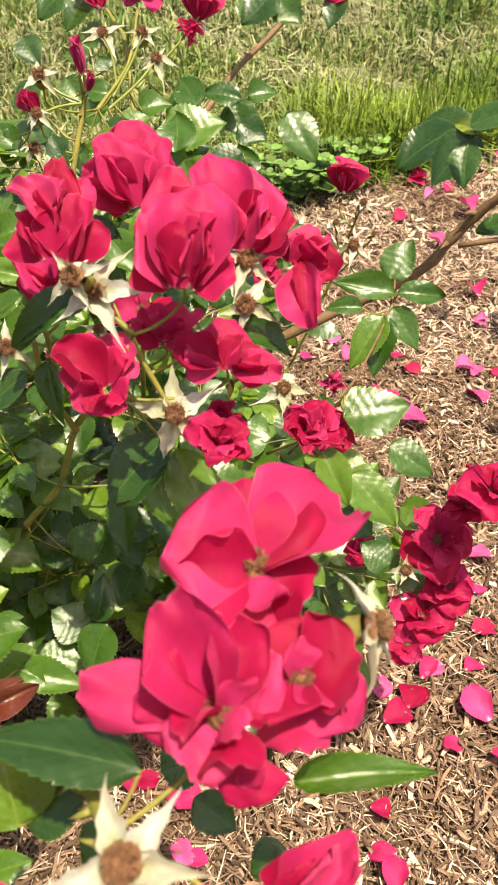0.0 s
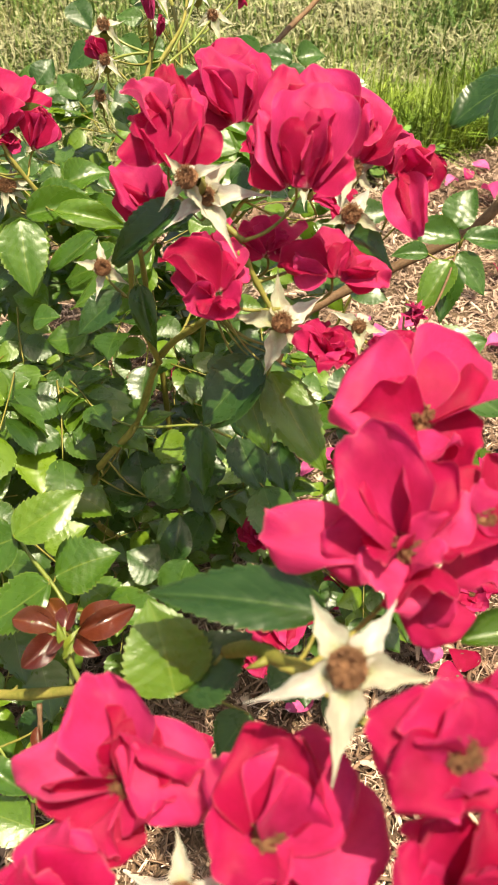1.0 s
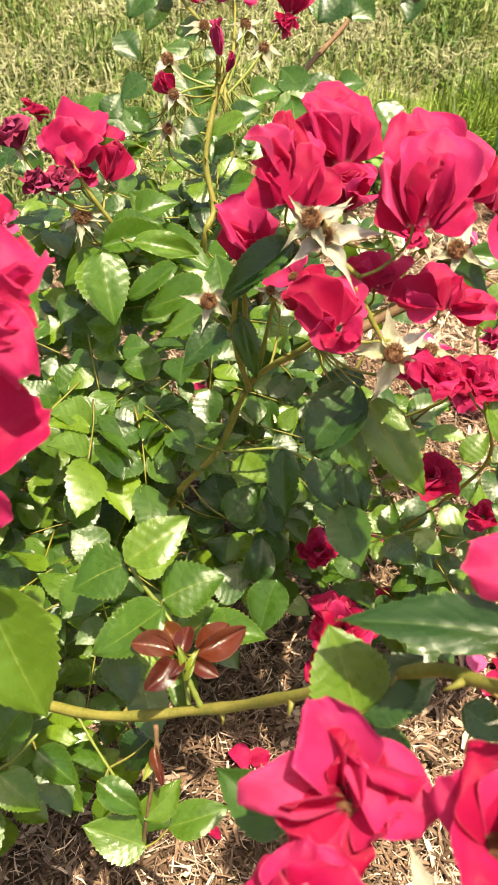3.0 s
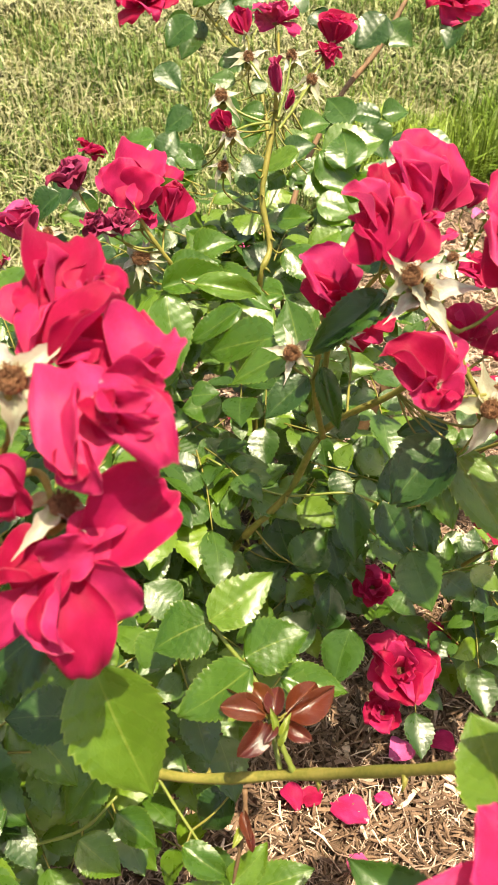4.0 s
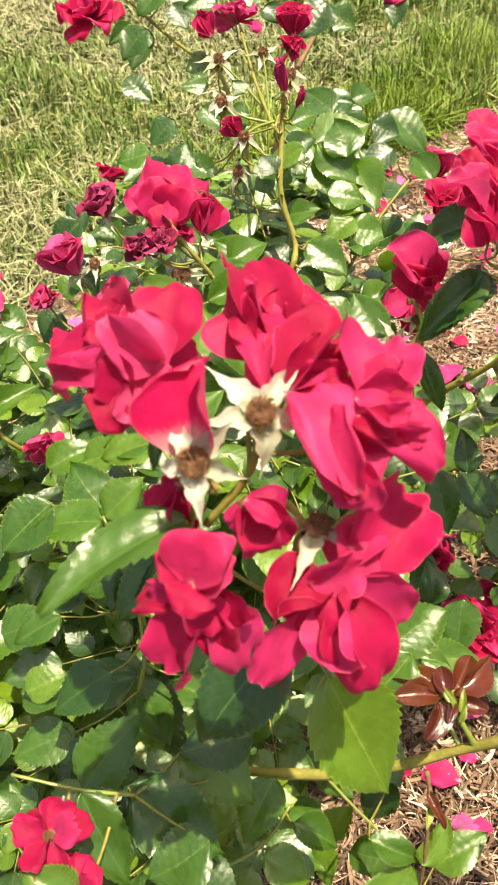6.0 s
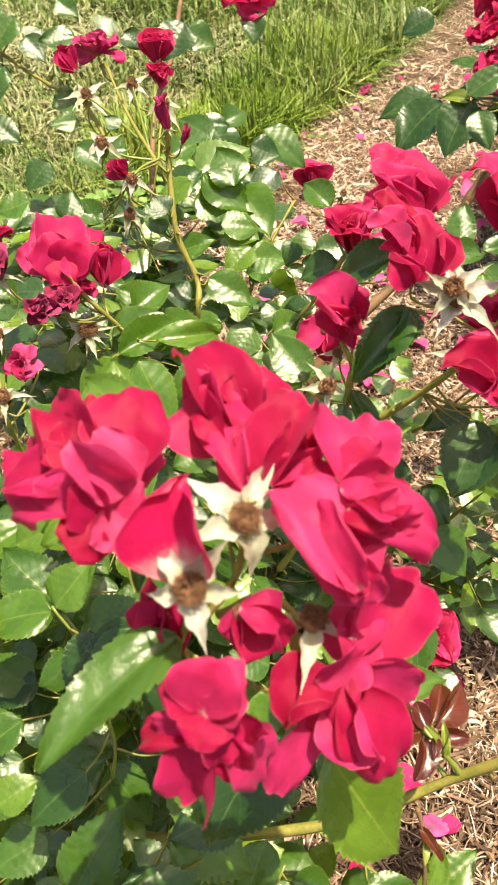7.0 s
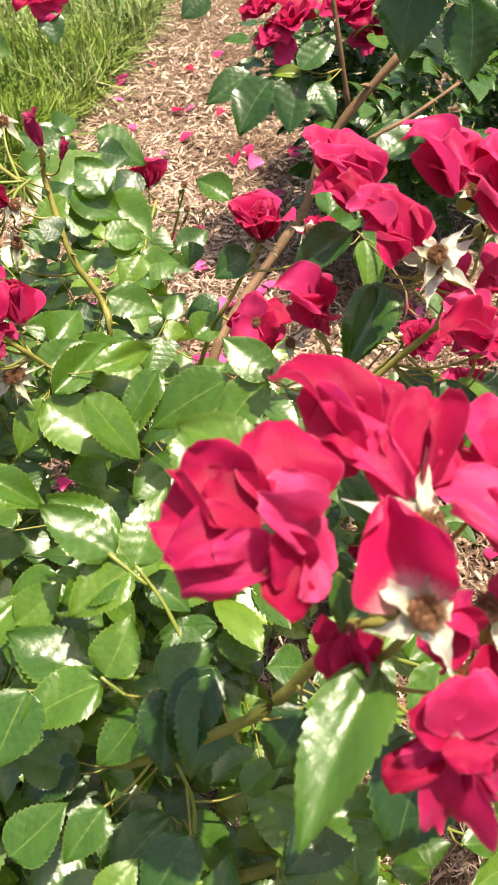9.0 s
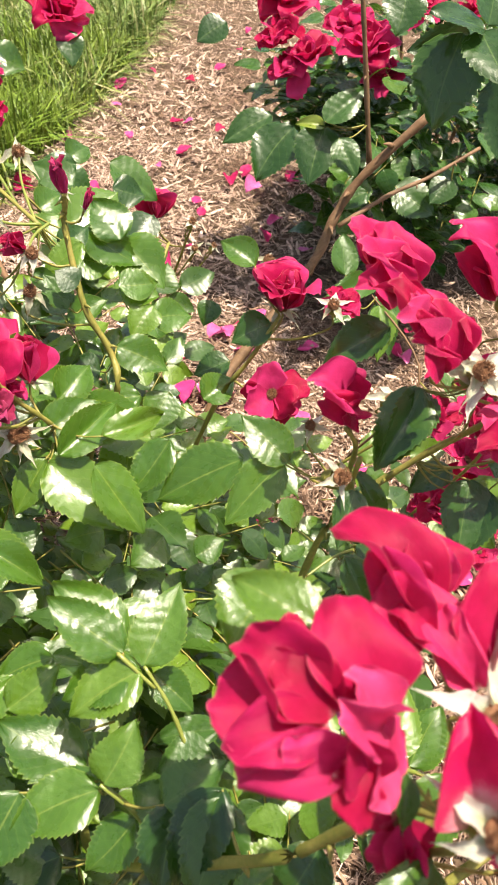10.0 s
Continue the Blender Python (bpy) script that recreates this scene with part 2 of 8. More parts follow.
def mesh_of(name, verts, faces, uvs=None, smooth=True):
    me = bpy.data.meshes.new(name)
    me.from_pydata(verts, [], faces)
    if uvs is not None:
        layer = me.uv_layers.new(name="uv")
        idx = np.zeros(len(me.loops), dtype=np.int32)
        me.loops.foreach_get("vertex_index", idx)
        layer.data.foreach_set("uv", np.asarray(uvs, dtype=np.float32)[idx].ravel())
    if smooth:
        me.polygons.foreach_set("use_smooth", np.ones(len(me.polygons), dtype=bool))
    me.update()
    return me


def under(name, me, mat, parent, m, label=""):
    """A mesh object at the pose m of the world, as a part of parent."""
    if not me.materials:
        me.materials.append(mat)
    ob = new(name, me)
    if me.materials[0] != mat:
        ob.material_slots[0].link = "OBJECT"
        ob.material_slots[0].material = mat
    PLACE[ob] = m
    ob.parent = parent
    ob.matrix_basis = PLACE[parent].inverted() @ m
    if label:
        tagged(ob, label)
    return ob


def thing(name, at_, label, category, group=""):
    ob = new(name)
    ob.empty_display_size = 0.05
    ob.matrix_basis = Matrix.Translation(at_)
    PLACE[ob] = Matrix.Translation(at_)
    return tagged(ob, label, category, group)


def blade_pose(base, tip, width, normal):
    """Lays a unit blade (length along y, face along z) from base to tip."""
    base, tip, n = Vector(base), Vector(tip), Vector(normal)
    y = tip - base
    size = y.length
    y = y / size
    x = y.cross(n).normalized()
    z = x.cross(y)
    m = Matrix((x * width, y * size, z * size)).transposed().to_4x4()
    m.translation = base
    return m


def leaf_grid(rows, cols, seed, fold=0.22, droop=0.16, teeth=0.055, wave=0.03, quilt=0.01, point=1.0):
    """A serrated ovate leaflet, one long and one wide."""
    rg = random.Random(seed)
    ph, side = rg.uniform(0, 6), rg.uniform(-0.06, 0.06)
    widest = 0.55 / (0.55 + point)
    widest = widest ** 0.55 * (1 - widest) ** point
    verts, uvs, faces = [], [], []
    for i in range(rows + 1):
        v = i / rows
        half = 0.5 * v ** 0.55 * (1 - v) ** point / widest if 0 < i < rows else 0.012
        step = (-1.0, 0.0, 1.0)[i % 3]
        tooth = 1.0 + teeth * step * rg.uniform(0.5, 1.4) if 1 < i < rows - 1 else 1.0
        for j in range(cols + 1):
            u = -1 + 2 * j / cols
            k = half * (tooth if abs(u) > 0.99 else 1.0)
            x = u * k + side * math.sin(math.pi * v)
            y = v + (0.016 * step * (1 - v) if abs(u) > 0.99 else 0)
            z = fold * abs(u) * half - droop * v * v + droop * 0.5 * v + wave * math.sin(5 * v + ph + 2 * u) * abs(u)
            z -= 0.07 * (u * u) * half
            z += quilt * math.sin(6.2832 * (v - 0.38 * abs(u)) * 7) * abs(u) * (1 - abs(u)) * 4 * half
            verts.append((x, y, z))
            uvs.append((0.5 + 0.5 * u, v))
    for i in range(rows):
        for j in range(cols):
            a = i * (cols + 1) + j
            faces.append((a, a + 1, a + cols + 2, a + cols + 1))
    return verts, faces, uvs


LEAF_FEET, BLOOM_FEET, STEM_POINTS = [], [], []
LEAFLETS = [mesh_of("leaflet", *leaf_grid(42, 8, k, 0.2 + 0.08 * (k % 4), 0.1 + 0.1 * (k % 4), 0.05, 0.035 + 0.025 * (k % 3))) for k in range(14)]


ROUND_LEAFLETS = [mesh_of("leaflet", *leaf_grid(42, 8, 40 + k, 0.5, 0.3 + 0.1 * k, 0.03, 0.08, point=0.6)) for k in range(3)]


def leaflet(parent, base, tip, width, normal, mat):
    me = random.choice(LEAFLETS[0::4] if width > 0.03 else LEAFLETS)
    if mat == RUSSET:
        me = ROUND_LEAFLETS[len(LEAF_FEET) % 3]
    LEAF_FEET.append(Vector(base))
    label = {RUSSET: "glossy russet young leaflet"}.get(mat, "")
    return under("leaflet", me, mat, parent, blade_pose(base, tip, width, normal), label)


def roll_back(p, start, way, radius, angle):
    """Rolls what lies past a line back over the outside of a petal."""
    x, y, z = p
    s = (x - start[0]) * way[0] + (y - start[1]) * way[1]
    if s <= 0:
        return p
    a = min(s / radius, angle)
    rest = s - radius * a
    along = radius * math.sin(a) + rest * math.cos(a) - s
    return x + along * way[0], y + along * way[1], z - radius * (1 - math.cos(a)) - rest * math.sin(a)


def petal_grid(seed, cup, ruffle, rolls, foot=0.26, belly=0.6, tip=0.3, soft=1.0):
    """A broad rose petal, narrow at its foot, cupped, wavy, with corners rolled back."""
    rg = random.Random(seed)
    p1, p2, p3 = rg.uniform(0, 6), rg.uniform(0, 6), rg.uniform(0, 6)
    lean, notch = rg.uniform(-0.1, 0.1), rg.uniform(0.0, 0.16)
    fa, fo, fs = rg.uniform(-0.8, 0.8), rg.uniform(-0.25, 0.25), rg.uniform(0.15, 0.42) * rg.choice((-1, 1))
    ga, go, gs = rg.uniform(-1.2, 1.2), rg.uniform(0.45, 0.8), rg.uniform(0.06, 0.26) * rg.choice((-1, 1))
    fs, gs, bends = fs * soft, gs * soft, []
    for side in rg.sample((-1, 1), 2)[:rolls]:
        t = radians(rg.uniform(2, 42))
        bends.append(((side * rg.uniform(0.21, 0.35), rg.uniform(0.66, 0.8)), (side * math.cos(t), math.sin(t)), rg.uniform(0.035, 0.1), radians(rg.uniform(70, 190))))
    if rolls == 3 or rg.random() < 0.25:
        t = radians(rg.uniform(70, 110))
        bends.append(((0, rg.uniform(0.86, 0.92)), (math.cos(t), math.sin(t)), rg.uniform(0.04, 0.09), radians(rg.uniform(50, 150))))
    rows, cols = 22, 24
    verts, uvs, faces = [], [], []
    for i in range(rows + 1):
        v = i / rows
        half = 0.5 * (foot + (1 - foot) * math.sin(0.5 * math.pi * min(1, v / belly))) * math.sqrt(1 - max(0, (v - 0.55) / 0.45) ** 2.4 * (0.35 + tip))
        for j in range(cols + 1):
            u = -1 + 2 * j / cols
            rim = max(abs(u) ** 4, max(0, (v - 0.6) / 0.4) ** 1.5) * min(1, v * 2)
            x = u * half * (1 + 0.05 * math.sin(8 * v + p3 + u)) + lean * v * v
            y = v * (1.04 - 0.16 * (u * u) * v) - notch * max(0, 1 - abs(u - lean * 2) * 2.4) * max(0, v - 0.7)
            y += (0.035 * math.sin(8 * u + p2) + 0.05 * noise.noise(Vector((u * 5, seed * 1.7, p1))) - 0.06 * abs(math.sin(3.3 * u + p1))) * max(0, v - 0.55)
            z = cup * (u * u) * half * 1.5 + 0.3 * cup * math.sin(math.pi * v * 0.85)
            z += ruffle * rim * (1.2 * math.sin(4.2 * u + p1) + 0.8 * math.sin(7 * v + 2.6 * u + p2) + 0.7 * math.sin(10 * u + p3) * v)
            z -= 0.22 * max(0, v - 0.62) ** 1.5 * (1 + 0.8 * math.sin(2.6 * u + p2))
            z += fs * math.sqrt((0.5 * u - fa * (v - 0.5) - fo) ** 2 + 0.008) * min(1, v * 1.4)
            z += gs * math.sqrt((v - go + ga * 0.3 * u) ** 2 + 0.012) * min(1, v * 1.4)
            z += 0.012 * noise.noise(Vector((u * 2.2 + seed, v * 3.5, p1))) + 0.006 * noise.noise(Vector((u * 6 + seed, v * 5, p2)))
            p = (x, y, z)
            for bend in bends:
                p = roll_back(p, *bend)
            verts.append(p)
            uvs.append((0.5 + 0.5 * u, v))
    for i in range(rows):
        for j in range(cols):
            a = i * (cols + 1) + j
            faces.append((a, a + 1, a + cols + 2, a + cols + 1))
    return verts, faces, uvs


PETALS = [mesh_of("petal", *petal_grid(k, 0.16 + 0.1 * (k % 4), 0.042 + 0.016 * (k % 3), (2, 1, 3, 2, 2)[k % 5])) for k in range(26)]


CUPPED = [mesh_of("petal", *petal_grid(130 + k, 0.5 + 0.07 * (k % 3), 0.035 + 0.012 * (k % 2), (0, 1, 1, 2)[k % 4], soft=0.35)) for k in range(8)]
BROAD = [mesh_of("petal", *petal_grid(160 + k, 0.2 + 0.12 * (k % 3), 0.05 + 0.02 * (k % 2), (2, 1, 3, 1)[k % 4], 0.3, 0.45, 0.08, soft=0.85)) for k in range(14)]
SUPPLE = [mesh_of("petal", *petal_grid(160 + k, 0.26 + 0.12 * (k % 3), 0.06 + 0.02 * (k % 2), (2, 1, 3, 1)[k % 4], 0.3, 0.45, 0.08, soft=0.5)) for k in range(14)]
FURLED = [mesh_of("petal", *petal_grid(190 + k, 0.12, 0.06, 0, 0.5, 0.45, 0.6, soft=0.25)) for k in range(4)]
FOOT_PETAL = mesh_of("petal", *petal_grid(78, 0.45, 0.08, 1, 0.3, 0.3, 0.6, soft=1.2))


def petal(parent, base, tip, width, normal, mat=None, shapes=None):
    me = FOOT_PETAL if mat == WHITE_FOOT else random.choice(shapes or PETALS)
    return under("petal", me, mat or PETAL, parent, blade_pose(base, tip, width, normal))


def ball(name, bumps, seed):
    """A low round boss with short stubs on it: the dry middle of a flower."""
    rg = random.Random(seed)
    bm = bmesh.new()
    bmesh.ops.create_icosphere(bm, subdivisions=2, radius=1.0, matrix=Matrix.Diagonal((1, 1, 0.55, 1)))
    for _ in range(bumps):
        a, r = rg.uniform(0, 6.28), rg.uniform(0.1, 1.0) ** 0.5
        d = Vector((r * math.cos(a), r * math.sin(a), rg.uniform(0.5, 1.0))).normalized()
        out = Matrix.Translation(d * 0.95) @ d.to_track_quat("Z", "Y").to_matrix().to_4x4() @ Matrix.Rotation(rg.uniform(-0.9, 0.9), 4, "X") @ Matrix.Rotation(rg.uniform(-0.9, 0.9), 4, "Y")
        bmesh.ops.create_cone(bm, cap_ends=True, segments=4, radius1=0.045, radius2=0.035, depth=rg.uniform(0.45, 0.95), matrix=out)
    me = bpy.data.meshes.new(name)
    bm.to_mesh(me)
    bm.free()
    return me


CORES = [ball("flower_core", 120, k) for k in range(3)]


def axis_pose(at_, axis, size):
    m = Vector(axis).to_track_quat("Z", "Y").to_matrix().to_4x4() @ Matrix.Rotation(random.uniform(0, 6.28), 4, "Z") @ Matrix.Diagonal((size, size, size, 1))
    m.translation = at_
    return m


def bloom_core(parent, at_, axis, size, label="", mat=None):
    ob = under("bloom", random.choice(CORES), STAMEN, parent, axis_pose(at_, axis, size), label or "crimson semi-double rose bloom")
    BLOOM_FEET.append((parent, Vector(at_), Vector(axis)))
    return ob


WHORLS = {  # petals, rise in degrees, length and width as shares of the diameter
    "open": [(5, 12, 0.56, 0.66), (4, 42, 0.5, 0.6), (3, 66, 0.4, 0.44)],
    "cup": [(4, 52, 0.74, 0.9), (3, 66, 0.72, 0.74), (3, 80, 0.62, 0.5)],
    "furled": [(4, 86, 1.4, 0.5), (3, 88, 1.25, 0.42)],
    "flat": [(5, 4, 0.54, 0.66), (4, 22, 0.42, 0.52), (2, 60, 0.26, 0.3)],
    "droop": [(5, -22, 0.52, 0.6), (3, 22, 0.46, 0.54)],
    "ball": [(6, 55, 0.55, 0.62), (6, 72, 0.52, 0.52), (5, 84, 0.46, 0.38)],
    "bud": [(4, 76, 0.95, 0.7), (3, 82, 0.9, 0.55)],
}


def bloom(parent, at_, axis, diameter, form, mat):
    words = {PETAL: "crimson semi-double rose bloom", FADED: "faded magenta rose bloom past its best", WILTED: "wilted dark purple rose bloom"}[mat]
    at_, axis = Vector(at_), Vector(axis).normalized()
    side = axis.orthogonal().normalized()
    foot = at_ - axis * diameter * (0.36 if form in ("cup", "ball", "bud", "furled") else 0.12)
    core = bloom_core(parent, foot, axis, diameter * 0.085, words)
    for count, rise, length, width in WHORLS[form]:
        turn = random.uniform(0, 6.28)
        for k in range(count):
            a = turn + 6.2832 * (k + random.uniform(-0.22, 0.22)) / count
            out = (Matrix.Rotation(a, 3, axis) @ side).normalized()
            e = radians(rise + random.uniform(-20, 20) * (0.5 if form in ("cup", "bud", "ball", "furled") else 1.0))
            way = out * math.cos(e) + axis * math.sin(e)
            n = axis * math.cos(e) - out * math.sin(e)
            n = Matrix.Rotation(random.uniform(-0.45, 0.45), 3, way) @ n
            s = random.uniform(0.86, 1.12)
            b = foot + out * diameter * 0.05
            petal(core, b, b + way * diameter * length * s, diameter * width * random.uniform(0.88, 1.12), n, mat, {"cup": CUPPED, "bud": CUPPED, "furled": FURLED}.get(form))
    if form in ("cup", "bud", "ball", "furled"):
        for k in range(5):
            out = (Matrix.Rotation(1.2566 * k, 3, axis) @ side).normalized()
            way = (out * 0.8 - axis * random.uniform(-0.3, 0.7)).normalized()
            b = foot - axis * diameter * 0.03
            under("sepal", random.choice(SEPALS), SEPAL, core, blade_pose(b, b + way * diameter * 0.42, diameter * 0.13, way.cross(out.cross(axis)) * -1 + axis * 0.01))
    return core


def sepal_grid(seed):
    """A tapering sepal, hollow along its middle, curled and ragged at the edge."""
    rg = random.Random(seed)
    bend, twist, turn, ph = rg.uniform(-0.6, 0.5), rg.uniform(-0.4, 0.4), rg.uniform(-1.1, 1.1), rg.uniform(0, 6)
    verts, uvs, faces = [], [], []
    for i in range(15):
        v = i / 14
        half = 0.5 * (0.62 + 0.38 * math.sin(0.6 + v * 4)) * (1 - v ** 1.7) + 0.015
        for j in range(5):
            u = (j - 2) / 2
            w = u * half * (1 + 0.16 * math.sin(19 * v + ph + 2 * u) * abs(u))
            z = 0.3 * u * u * half
            c, s = math.cos(turn * v), math.sin(turn * v)
            verts.append((w * c + twist * v * v, v * (1 - 0.12 * abs(bend) * v), z * c + 0.25 * w * s + bend * v * v + 0.03 * math.sin(9 * v + ph)))
            uvs.append((j / 4, v))
    for i in range(14):
        for j in range(4):
            a = i * 5 + j
            faces.append((a, a + 1, a + 6, a + 5))
    return verts, faces, uvs


SEPALS = [mesh_of("sepal", *sepal_grid(k)) for k in range(12)]


def spent_bloom(parent, at_, axis, span):
    at_, axis = Vector(at_), Vector(axis).normalized()
    side = axis.orthogonal().normalized()
    size = min(0.0062, span * 0.155)
    core = under("spent_bloom", random.choice(CORES), STAMEN, parent, axis_pose(at_, axis, size), "spent rose bloom with brown stamens and pale sepals")
    cup = under("calyx", CALYX, STEM, core, axis_pose(at_ - axis * size * 0.9, axis, size))
    BLOOM_FEET.append((parent, at_ - axis * size * 2.2, axis))
    turn = random.uniform(0, 6.28)
    for k in range(5):
        out = (Matrix.Rotation(turn + 1.2566 * k + random.uniform(-0.2, 0.2), 3, axis) @ side).normalized()
        way = (out + axis * random.uniform(-0.75, 0.35)).normalized()
        n = axis - way * axis.dot(way)
        b = at_ + out * size * 0.6 - axis * size * 0.3
        under("sepal", random.choice(SEPALS), SEPAL, core, blade_pose(b, b + way * span * random.uniform(0.36, 0.58), span * random.uniform(0.15, 0.22), n))
    return core


def calyx_mesh():
    bm = bmesh.new()
    rings = [(0.35, -1.6), (0.75, -1.2), (0.95, -0.6), (0.9, 0.0), (1.0, 0.35)]
    loops = [[bm.verts.new((r * math.cos(6.2832 * k / 10), r * math.sin(6.2832 * k / 10), z)) for k in range(10)] for r, z in rings]
    for a, b in zip(loops, loops[1:]):
        for k in range(10):
            bm.faces.new((a[k], a[(k + 1) % 10], b[(k + 1) % 10], b[k]))
    bm.faces.new(loops[0][::-1])
    me = bpy.data.meshes.new("calyx")
    bm.to_mesh(me)
    bm.free()
    me.polygons.foreach_set("use_smooth", [True] * len(me.polygons))
    return me


CALYX = calyx_mesh()


def curve_points(pts, steps):
    """Points along a smooth line through pts."""
    ps = [Vector(p) for p in pts]
    ps = [ps[0] * 2 - ps[1]] + ps + [ps[-1] * 2 - ps[-2]]
    out = []
    for i in range(1, len(ps) - 2):
        a, b, c, d = ps[i - 1:i + 3]
        for k in range(steps):
            s = k / steps
            out.append(0.5 * (2 * b + (c - a) * s + (2 * a - 5 * b + 4 * c - d) * s * s + (3 * b - a - 3 * c + d) * s ** 3))
    return out + [ps[-2]]


def tube(verts, faces, pts, r0, r1, sides=7):
    start = len(verts)
    for i, p in enumerate(pts):
        d = (pts[min(i + 1, len(pts) - 1)] - pts[max(i - 1, 0)]).normalized()
        x = d.orthogonal().normalized() if abs(d.z) > 0.9 else d.cross(Vector((0, 0, 1))).normalized()
        y = d.cross(x)
        r = r0 + (r1 - r0) * i / (len(pts) - 1)
        r *= 1 + 0.12 * math.sin(i * 1.7)
        for k in range(sides):
            a = 6.2832 * k / sides
            verts.append(tuple(p + (x * math.cos(a) + y * math.sin(a)) * r))
    for i in range(len(pts) - 1):
        for k in range(sides):
            a, b = start + i * sides + k, start + i * sides + (k + 1) % sides
            faces.append((a, b, b + sides, a + sides))
    faces.append(tuple(range(start, start + sides))[::-1])
    faces.append(tuple(start + (len(pts) - 1) * sides + k for k in range(sides)))


def stem(parent, name, pts, r0, r1, mat):
    line = curve_points(pts, 6)
    STEM_POINTS.extend(line)
    foot = Vector(pts[-1])
    verts, faces = [], []
    tube(verts, faces, [p - foot for p in line], r0, r1)
    if r1 > 0.0028:
        for i in range(3, len(line) - 2, 5):
            d = (line[i + 1] - line[i]).normalized()
            side = (Matrix.Rotation(i * 2.4, 3, d) @ d.orthogonal()).normalized()
            p = line[i] - foot + side * r0 * 0.7
            tube(verts, faces, [p, p + side * r1 * 1.0 + d * r1 * 0.2, p + side * r1 * 1.9 + d * r1 * 0.7], r1 * 0.5, r1 * 0.08, 5)
    return under(name, mesh_of(name, verts, faces), mat, parent, Matrix.Translation(foot))


# ---- ground ----
def edge_y(x):
    """Where the lawn meets the mulch bed."""
    return 1.74 + 0.33 * x + 0.17 * max(-0.9, min(x, 2.2)) ** 2 - 0.5 * max(0.0, min(0.6, -0.25 - x))


def sheet(name, x0, x1, y0, y1, nx, ny, height):
    verts = [(x0 + (x1 - x0) * i / nx, y0 + (y1 - y0) * j / ny, 0) for j in range(ny + 1) for i in range(nx + 1)]
    verts = [(x, y, height(x, y)) for x, y, _ in verts]
    faces = [(j * (nx + 1) + i, j * (nx + 1) + i + 1, (j + 1) * (nx + 1) + i + 1, (j + 1) * (nx + 1) + i) for j in range(ny) for i in range(nx)]
    return mesh_of(name, verts, faces)


def setting(name, me, mat, label, category, kind="structure"):
    me.materials.append(mat)
    return tagged(new(name, me), label, category, kind=kind)


setting("ground", sheet("ground", -600, 600, -600, 600, 2, 2, lambda x, y: -0.03), TURF, "lawn soil with short dry turf to the horizon", "ground")


def bed():
    verts, faces = [], []
    nx, ny = 70, 70
    for j in range(ny + 1):
        for i in range(nx + 1):
            x = -1.6 + 4.8 * i / nx
            y = -1.2 + (edge_y(x) + 1.2) * j / ny
            z = 0.012 * noise.noise(Vector((x * 5, y * 5, 0))) + 0.006 * noise.noise(Vector((x * 19, y * 19, 3)))
            verts.append((x, y, z - (0.028 if i in (0, nx) or j == 0 else 0)))
    for j in range(ny):
        for i in range(nx):
            a = j * (nx + 1) + i
            faces.append((a, a + 1, a + nx + 2, a + nx + 1))
    return mesh_of("mulch_bed", verts, faces)


setting("mulch_bed", bed(), SOIL, "brown soil bed under shredded bark mulch", "mulch bed")


def bed_z(x, y):
    return 0.012 * noise.noise(Vector((x * 5, y * 5, 0))) + 0.006 * noise.noise(Vector((x * 19, y * 19, 3)))


def chips(count, lengths, widths, seed, lift, ring=((-1, 0), (1, 0), (1, 1), (-1, 1)), packed=0.0):
    """Shredded wood: thin slivers lying over one another."""
    rg = random.Random(seed)
    verts, faces, n = [], [], len(ring)
    for _ in range(count):
        x = rg.triangular(-0.9, 2.2, 0.4) if rg.random() < 0.8 else rg.uniform(-1.58, 3.18)
        y = rg.uniform(0.05, 1) ** 0.9 * (edge_y(x) + 0.35) - 0.25 if rg.random() < 0.85 else rg.uniform(-1.18, edge_y(x))
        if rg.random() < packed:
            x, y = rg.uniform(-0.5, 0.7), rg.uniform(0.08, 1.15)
        if y > edge_y(x) - rg.uniform(0, 0.12):
            continue
        size, wide = rg.uniform(*lengths), rg.uniform(*widths)
        thick = wide * rg.uniform(0.12, 0.4)
        m = Matrix.Translation((x, y, bed_z(x, y) + rg.uniform(0.0, lift))) @ Euler((rg.gauss(0, 0.3), rg.gauss(0, 0.22), rg.uniform(0, 6.28))).to_matrix().to_4x4()
        bend = rg.uniform(-0.12, 0.12) * size
        start = len(verts)
        for k, s in enumerate((-0.5, 0.0, 0.5)):
            w = wide * (0.5 if k == 1 else rg.uniform(0.12, 0.45))
            for sx, sz in ring:
                verts.append(tuple(m @ Vector((sx * w + (bend if k == 1 else 0), s * size, sz * thick))))
        for k in range(2):
            a = start + n * k
            for q in range(n):
                faces.append((a + q, a + (q + 1) % n, a + n + (q + 1) % n, a + n + q))
        faces.append(tuple(start + n - 1 - q for q in range(n)))
        faces.append(tuple(start + 2 * n + q for q in range(n)))
    return mesh_of("mulch", verts, faces, smooth=False)


setting("mulch", chips(15000, (0.008, 0.04), (0.0022, 0.0075), 5, 0.018, packed=0.0), CHIP, "tan shredded bark mulch chips spread over the bed", "mulch", "stuff")
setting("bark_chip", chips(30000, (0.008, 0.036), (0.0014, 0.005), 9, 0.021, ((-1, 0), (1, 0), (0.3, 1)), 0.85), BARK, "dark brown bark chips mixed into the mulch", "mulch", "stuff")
setting("mulch_fibre", chips(90000, (0.008, 0.036), (0.0007, 0.0021), 6, 0.02, ((-1, 0), (1, 0), (0, 1)), 0.1), CHIP, "fine pale wood fibres among the bark mulch", "mulch", "stuff")


